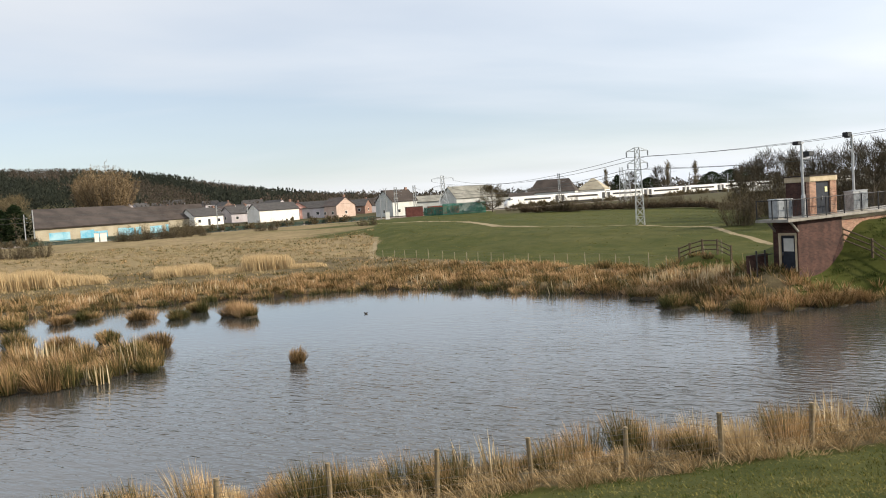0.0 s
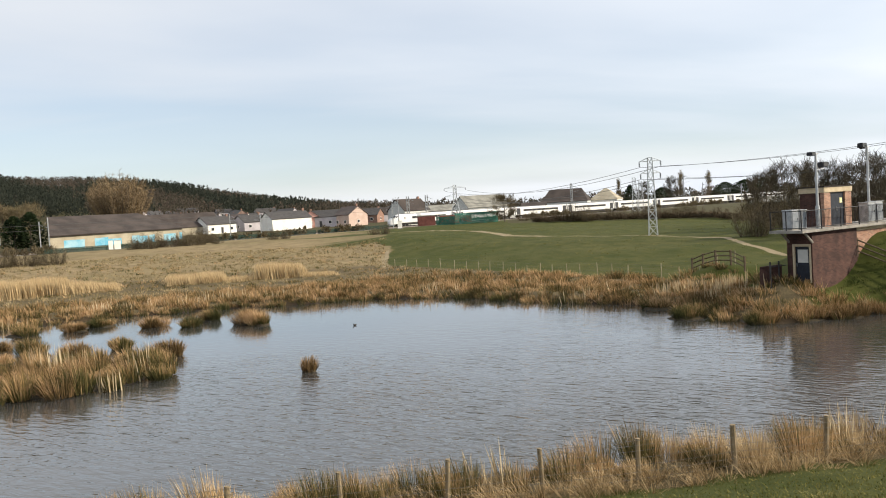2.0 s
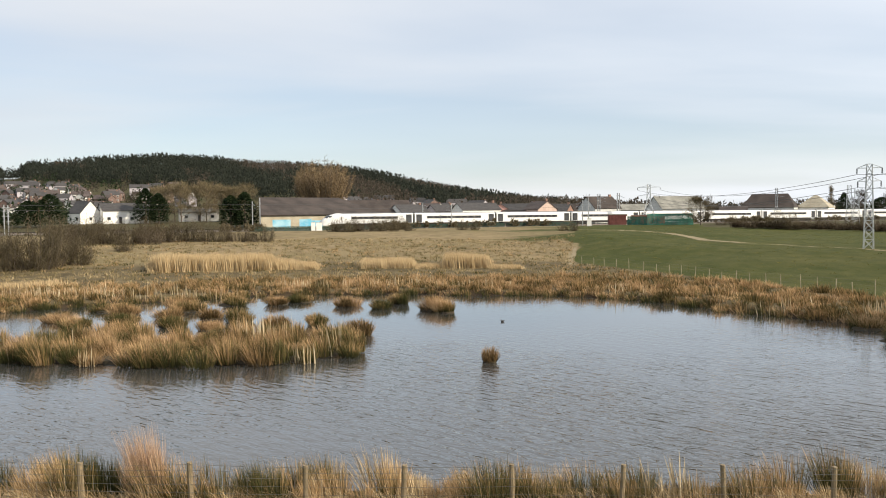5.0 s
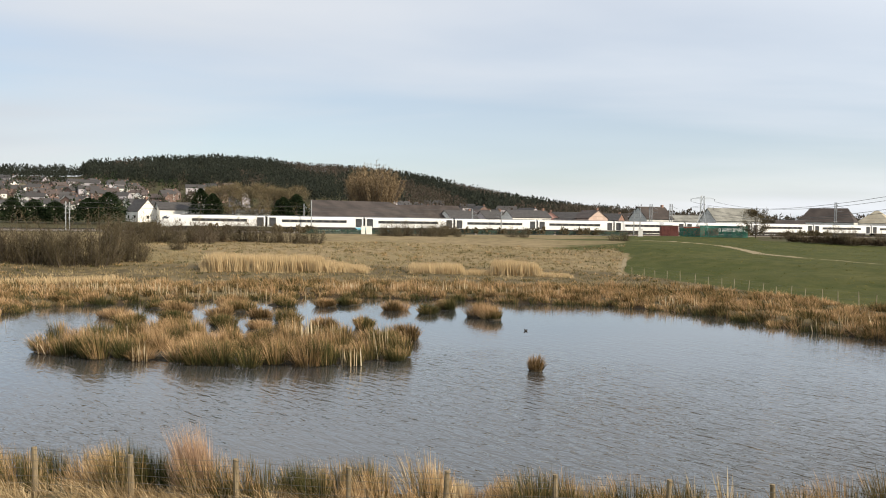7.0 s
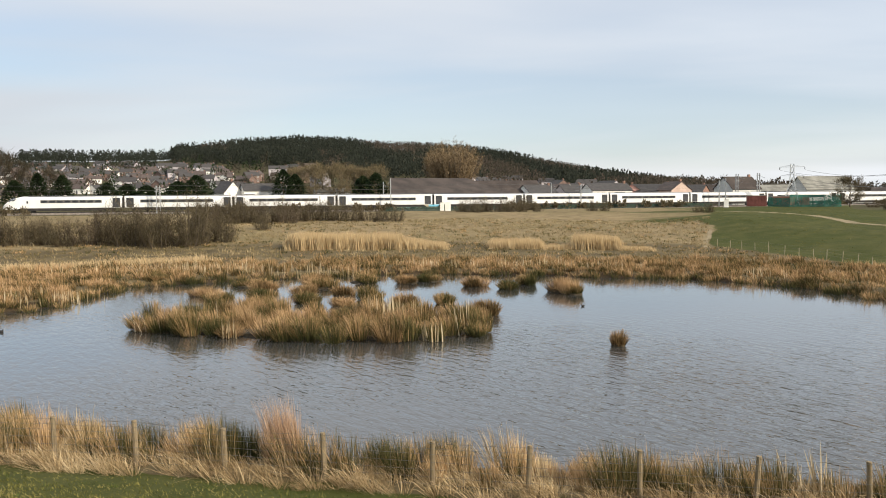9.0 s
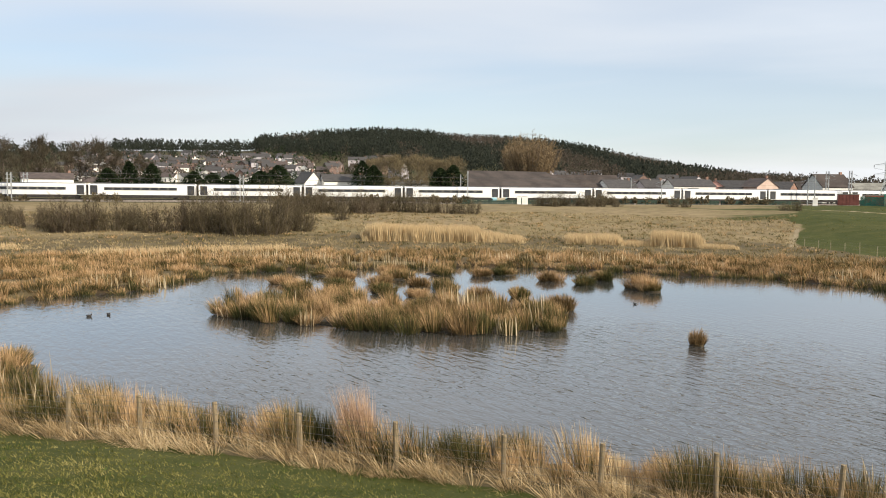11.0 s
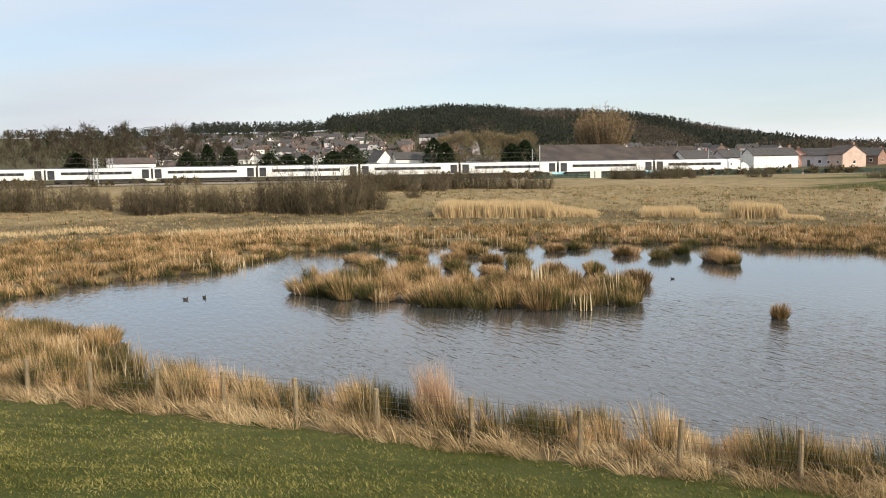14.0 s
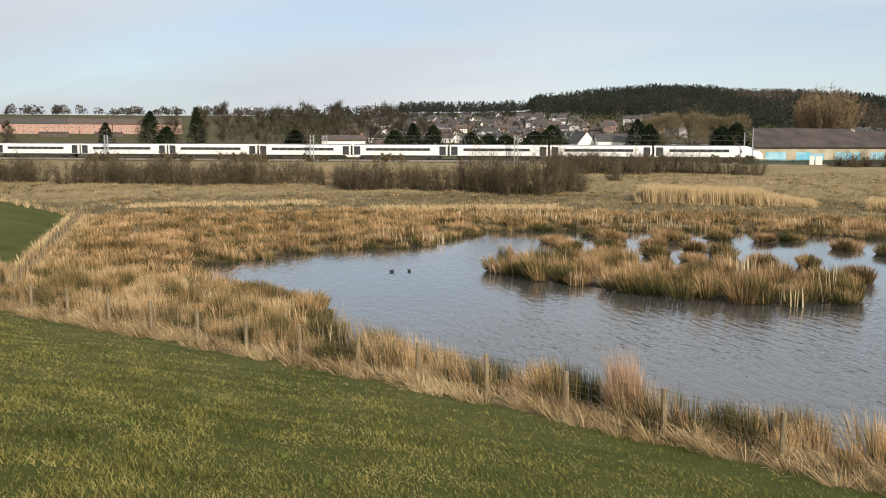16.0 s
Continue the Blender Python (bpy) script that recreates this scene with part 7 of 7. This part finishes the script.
# ---- fences ----
def build_stock_fence():
    t = new("stock_fence")
    xs = [-57, -54.5, -52, -49.5, -47, -44.6, -42.2, -39.8, -37.4, -35, -32.6, -30.3, -28, -25.6, -23.3, -21, -18.8, -16.6, -14.4, -12.3, -10.2, -7.9, -5.45, -2.98, -0.92, 1.4, 3.65, 5.83, 8.05, 10.42, 12.72, 15.0, 17.3, 19.6, 22, 24.4]
    r = random.Random(2)
    tops = []
    for x in xs:
        y = float(fence_y(x))
        z = hz(x, y)
        bm = bmesh.new()
        rad = r.uniform(0.055, 0.07)
        lean = Vector((r.uniform(-0.07, 0.07), r.uniform(-0.04, 0.04), 0))
        top = Vector((x, y, z + r.uniform(1.02, 1.12))) + lean
        tube(bm, (x, y, z - 0.3), top, rad, rad * 0.95, 9)
        part("post", bm, M_POST, t)
        tops.append((Vector((x, y, z)), top))
    for i, f in enumerate((0.12, 0.27, 0.42, 0.58, 0.74, 0.86, 0.97)):
        bm = bmesh.new()
        for (b0, t0), (b1, t1) in zip(tops, tops[1:]):
            a, c = b0.lerp(t0, f), b1.lerp(t1, f)
            a.y -= 0.06; c.y -= 0.06
            m = (a + c) / 2
            m.z -= 0.012
            tube(bm, a, m, 0.0045, 0.0045, 3, False); tube(bm, m, c, 0.0045, 0.0045, 3, False)
        tagged(part("line_wire", bm, M_WIRE, t), kind="stuff")
    bm = bmesh.new()
    for (b0, t0), (b1, t1) in zip(tops, tops[1:]):
        n = int((b1 - b0).length / 0.3)
        for k in range(1, n):
            a, c = b0.lerp(b1, k / n), t0.lerp(t1, k / n)
            tube(bm, a.lerp(c, 0.12) - Vector((0, 0.06, 0)), a.lerp(c, 0.74) - Vector((0, 0.06, 0)), 0.002, 0.002, 3, False)
    tagged(part("netting", bm, M_WIRE, t), kind="stuff")
    tagged(t, "weathered wooden post and wire stock fence in long grass", "fence")
    # fence up to the knoll
    t = new("stock_fence")
    pts = []
    for i in range(21):
        f = i / 20
        pts.append((-35.3 - 33.6 * f, 19.8 + 25.7 * f))
    for i in range(1, 5):
        pts.append((-68.9 - 1.7 * i, 45.5 - 2.2 * i))
    for x, y in pts:
        z = hz(x, y)
        bm = bmesh.new()
        tube(bm, (x, y, z - 0.3), (x + r.uniform(-0.06, 0.06), y, z + 1.15), 0.06, 0.055, 7)
        part("post", bm, M_POST, t)
    for h in (0.4, 0.75, 1.05):
        bm = bmesh.new()
        for (x0, y0), (x1, y1) in zip(pts, pts[1:]):
            tube(bm, (x0, y0, hz(x0, y0) + h), (x1, y1, hz(x1, y1) + h), 0.006, 0.006, 3, False)
        tagged(part("line_wire", bm, M_WIRE, t), kind="stuff")
    tagged(t, "post and wire fence climbing past the grassy knoll", "fence")
    c = np.concatenate([np.column_stack([np.random.default_rng(3).normal(x, 0.5, 14), np.random.default_rng(4).normal(y, 0.6, 14)]) for x, y in pts])
    stuff("knoll_grass", [tufts(ground_pts(c), np.full(len(c), 0.25), 0.6 * rng.uniform(0.6, 1.2, len(c)), 18, 0.03, rng, 0.4, 0.05)], M_STRAW, "pale dead grass along the knoll fence", "dry grass")
    # posts along the foot of the green field
    t = new("field_fence")
    prev = None
    az = 8.9
    wires = [bmesh.new() for _ in range(3)]
    while az < 33.5:
        rr = float(np.interp(az, [6, 9, 14, 20, 27, 33, 40], [112, 104, 92, 78, 70, 62, 55])) + 0.4
        x, y = polar(az, rr)
        z = hz(x, y)
        bm = bmesh.new()
        tube(bm, (x, y, z - 0.2), (x + r.uniform(-0.07, 0.07), y, z + r.uniform(0.8, 1.2)), 0.034, 0.03, 6)
        part("post", bm, M_PALEPOST, t)
        if prev:
            for k, h in enumerate((0.4, 0.7, 1.0)):
                tube(wires[k], (prev[0], prev[1], prev[2] + h), (x, y, z + h), 0.005, 0.005, 3, False)
        prev = (x, y, z)
        az += math.degrees(r.uniform(1.15, 1.6) / rr)
    for w in wires:
        tagged(part("line_wire", w, M_WIRE, t), kind="stuff")
    tagged(t, "pale post and wire fence along the green field's foot", "fence")
    # timber post-and-rail lengths by the pump house
    def rails(pts, lab):
        q = new("timber_railing")
        tp = []
        for x, y, dz in pts:
            z = max(hz(x, y), 0) + dz
            part("post", bx(x - 0.06, y - 0.06, z - 0.4 - dz, x + 0.06, y + 0.06, z + 1.1, bevel=0.01), M_RAIL, q)
            tp.append(Vector((x, y, z)))
        for h in (0.35, 0.68, 1.0):
            for a, b in zip(tp, tp[1:]):
                part("rail", rod(a + Vector((0, 0, h)), b + Vector((0, 0, h)), 0.045, 0.045, 4), M_RAIL, q)
        tagged(q, lab, "railing")
    P = [polar(a, d) for a, d in ((29.7, 63.6), (30.4, 63.4), (31.2, 63.2), (32.15, 62.6), (33.0, 61.4))]
    rails([(x, y, 0.0) for i, (x, y) in enumerate(P)], "brown timber post-and-rail fence by the footpath")
    rails([(35.1, 42.4, 0.0), (35.9, 40.9, 0.0), (36.3, 39.4, 0.0), (36.7, 38.0, 0.0)], "brown timber handrail down the grass bank")


M_PALEPOST = mat("weathered_post", (0.28, 0.23, 0.15), (0.42, 0.36, 0.26), 5, 0.9, 0.4)


# ---- water birds ----
def water_bird(x, y, rz, sc, label):
    t = new("water_bird")
    t.location = (x, y, 0)
    t.rotation_euler[2] = rz
    t.scale = (sc, sc, sc)
    def blob(cx, cz, rx, ry, rzz):
        bm = bmesh.new()
        bmesh.ops.create_uvsphere(bm, u_segments=12, v_segments=8, radius=1)
        for v in bm.verts:
            tail = 0.05 * max(0, -v.co.x) ** 2
            v.co = Vector((cx + v.co.x * rx, v.co.y * ry, cz + v.co.z * rzz + tail))
        for f in bm.faces:
            f.smooth = True
        return bm
    part("body", blob(0, 0.07, 0.21, 0.11, 0.11), M_DUCK, t)
    part("neck", rod((0.15, 0, 0.1), (0.19, 0, 0.2), 0.045, 0.035, 8), M_DUCK, t)
    part("head", blob(0.205, 0.21, 0.06, 0.042, 0.045), M_DUCK, t)
    part("bill", rod((0.25, 0, 0.205), (0.32, 0, 0.19), 0.02, 0.006, 6), M_BILL, t)
    part("tail", rod((-0.18, 0, 0.12), (-0.28, 0, 0.17), 0.035, 0.008, 6), M_DUCK, t)
    return tagged(t, label, "bird")


build_track()
build_masts()
TRAIN = build_train()
build_lineside_houses()
build_town()
build_warehouse()
build_compound()
build_pylons()
build_pump_house()
build_stock_fence()
BIRD = water_bird(7.5, 53, math.pi, 0.52, "dark water bird swimming on the pond")
BIRD2 = water_bird(-27.7, 37.0, 2.6, 0.68, "dark water bird resting on the pond")
BIRD3 = water_bird(-26.9, 37.6, 0.5, 0.68, "dark water bird resting beside another on the pond")


# ---- what moves ----
def motions():
    ts = [0.0, 0.1] + [0.5 * i for i in range(1, 32)] + [15.9, 16.0]
    rows = []
    for t in ts:
        s = 56.3 - 25.15 * (t - 5.0)
        p = track_pt(s)
        rows.append((t, pose(p.x, p.y, p.z, 0, math.degrees(0.0023), math.degrees(TRACK_AZ))))
    walk(TRAIN, rows)
    walk(BIRD, [(t, pose(7.52 - 0.76 * t, 53.0 - 0.12 * t - 0.008 * t * t, 0.01 * math.sin(t * 3), 0, 0, 187)) for t in ts])
    for b, dx, dy, rz, k in ((BIRD2, 0.0, 0.0, 20, 0.0), (BIRD3, 0.65, 0.75, -15, 1.2)):
        walk(b, [(t, pose(float(np.interp(t, [0, 8, 9.5, 12, 14, 16], [-31.6, -30.6, -29.7, -28.2, -27.35, -27.1])) + dx, float(np.interp(t, [0, 9.5, 12, 14, 16], [38.4, 37.7, 37.2, 36.5, 36.6])) + dy, 0.012 * math.sin(t * 2.6 + k), 0, 0, rz + 10 * math.sin(t * 0.25 + k))) for t in ts])
    walk(PLUME, [(t, pose(-6.8, 18.9, 0.1, 1.5 * math.sin(t * 2.1), 3.0 * math.sin(t * 3.3 + 0.6) - 1.0, 0)) for t in ts])


motions()
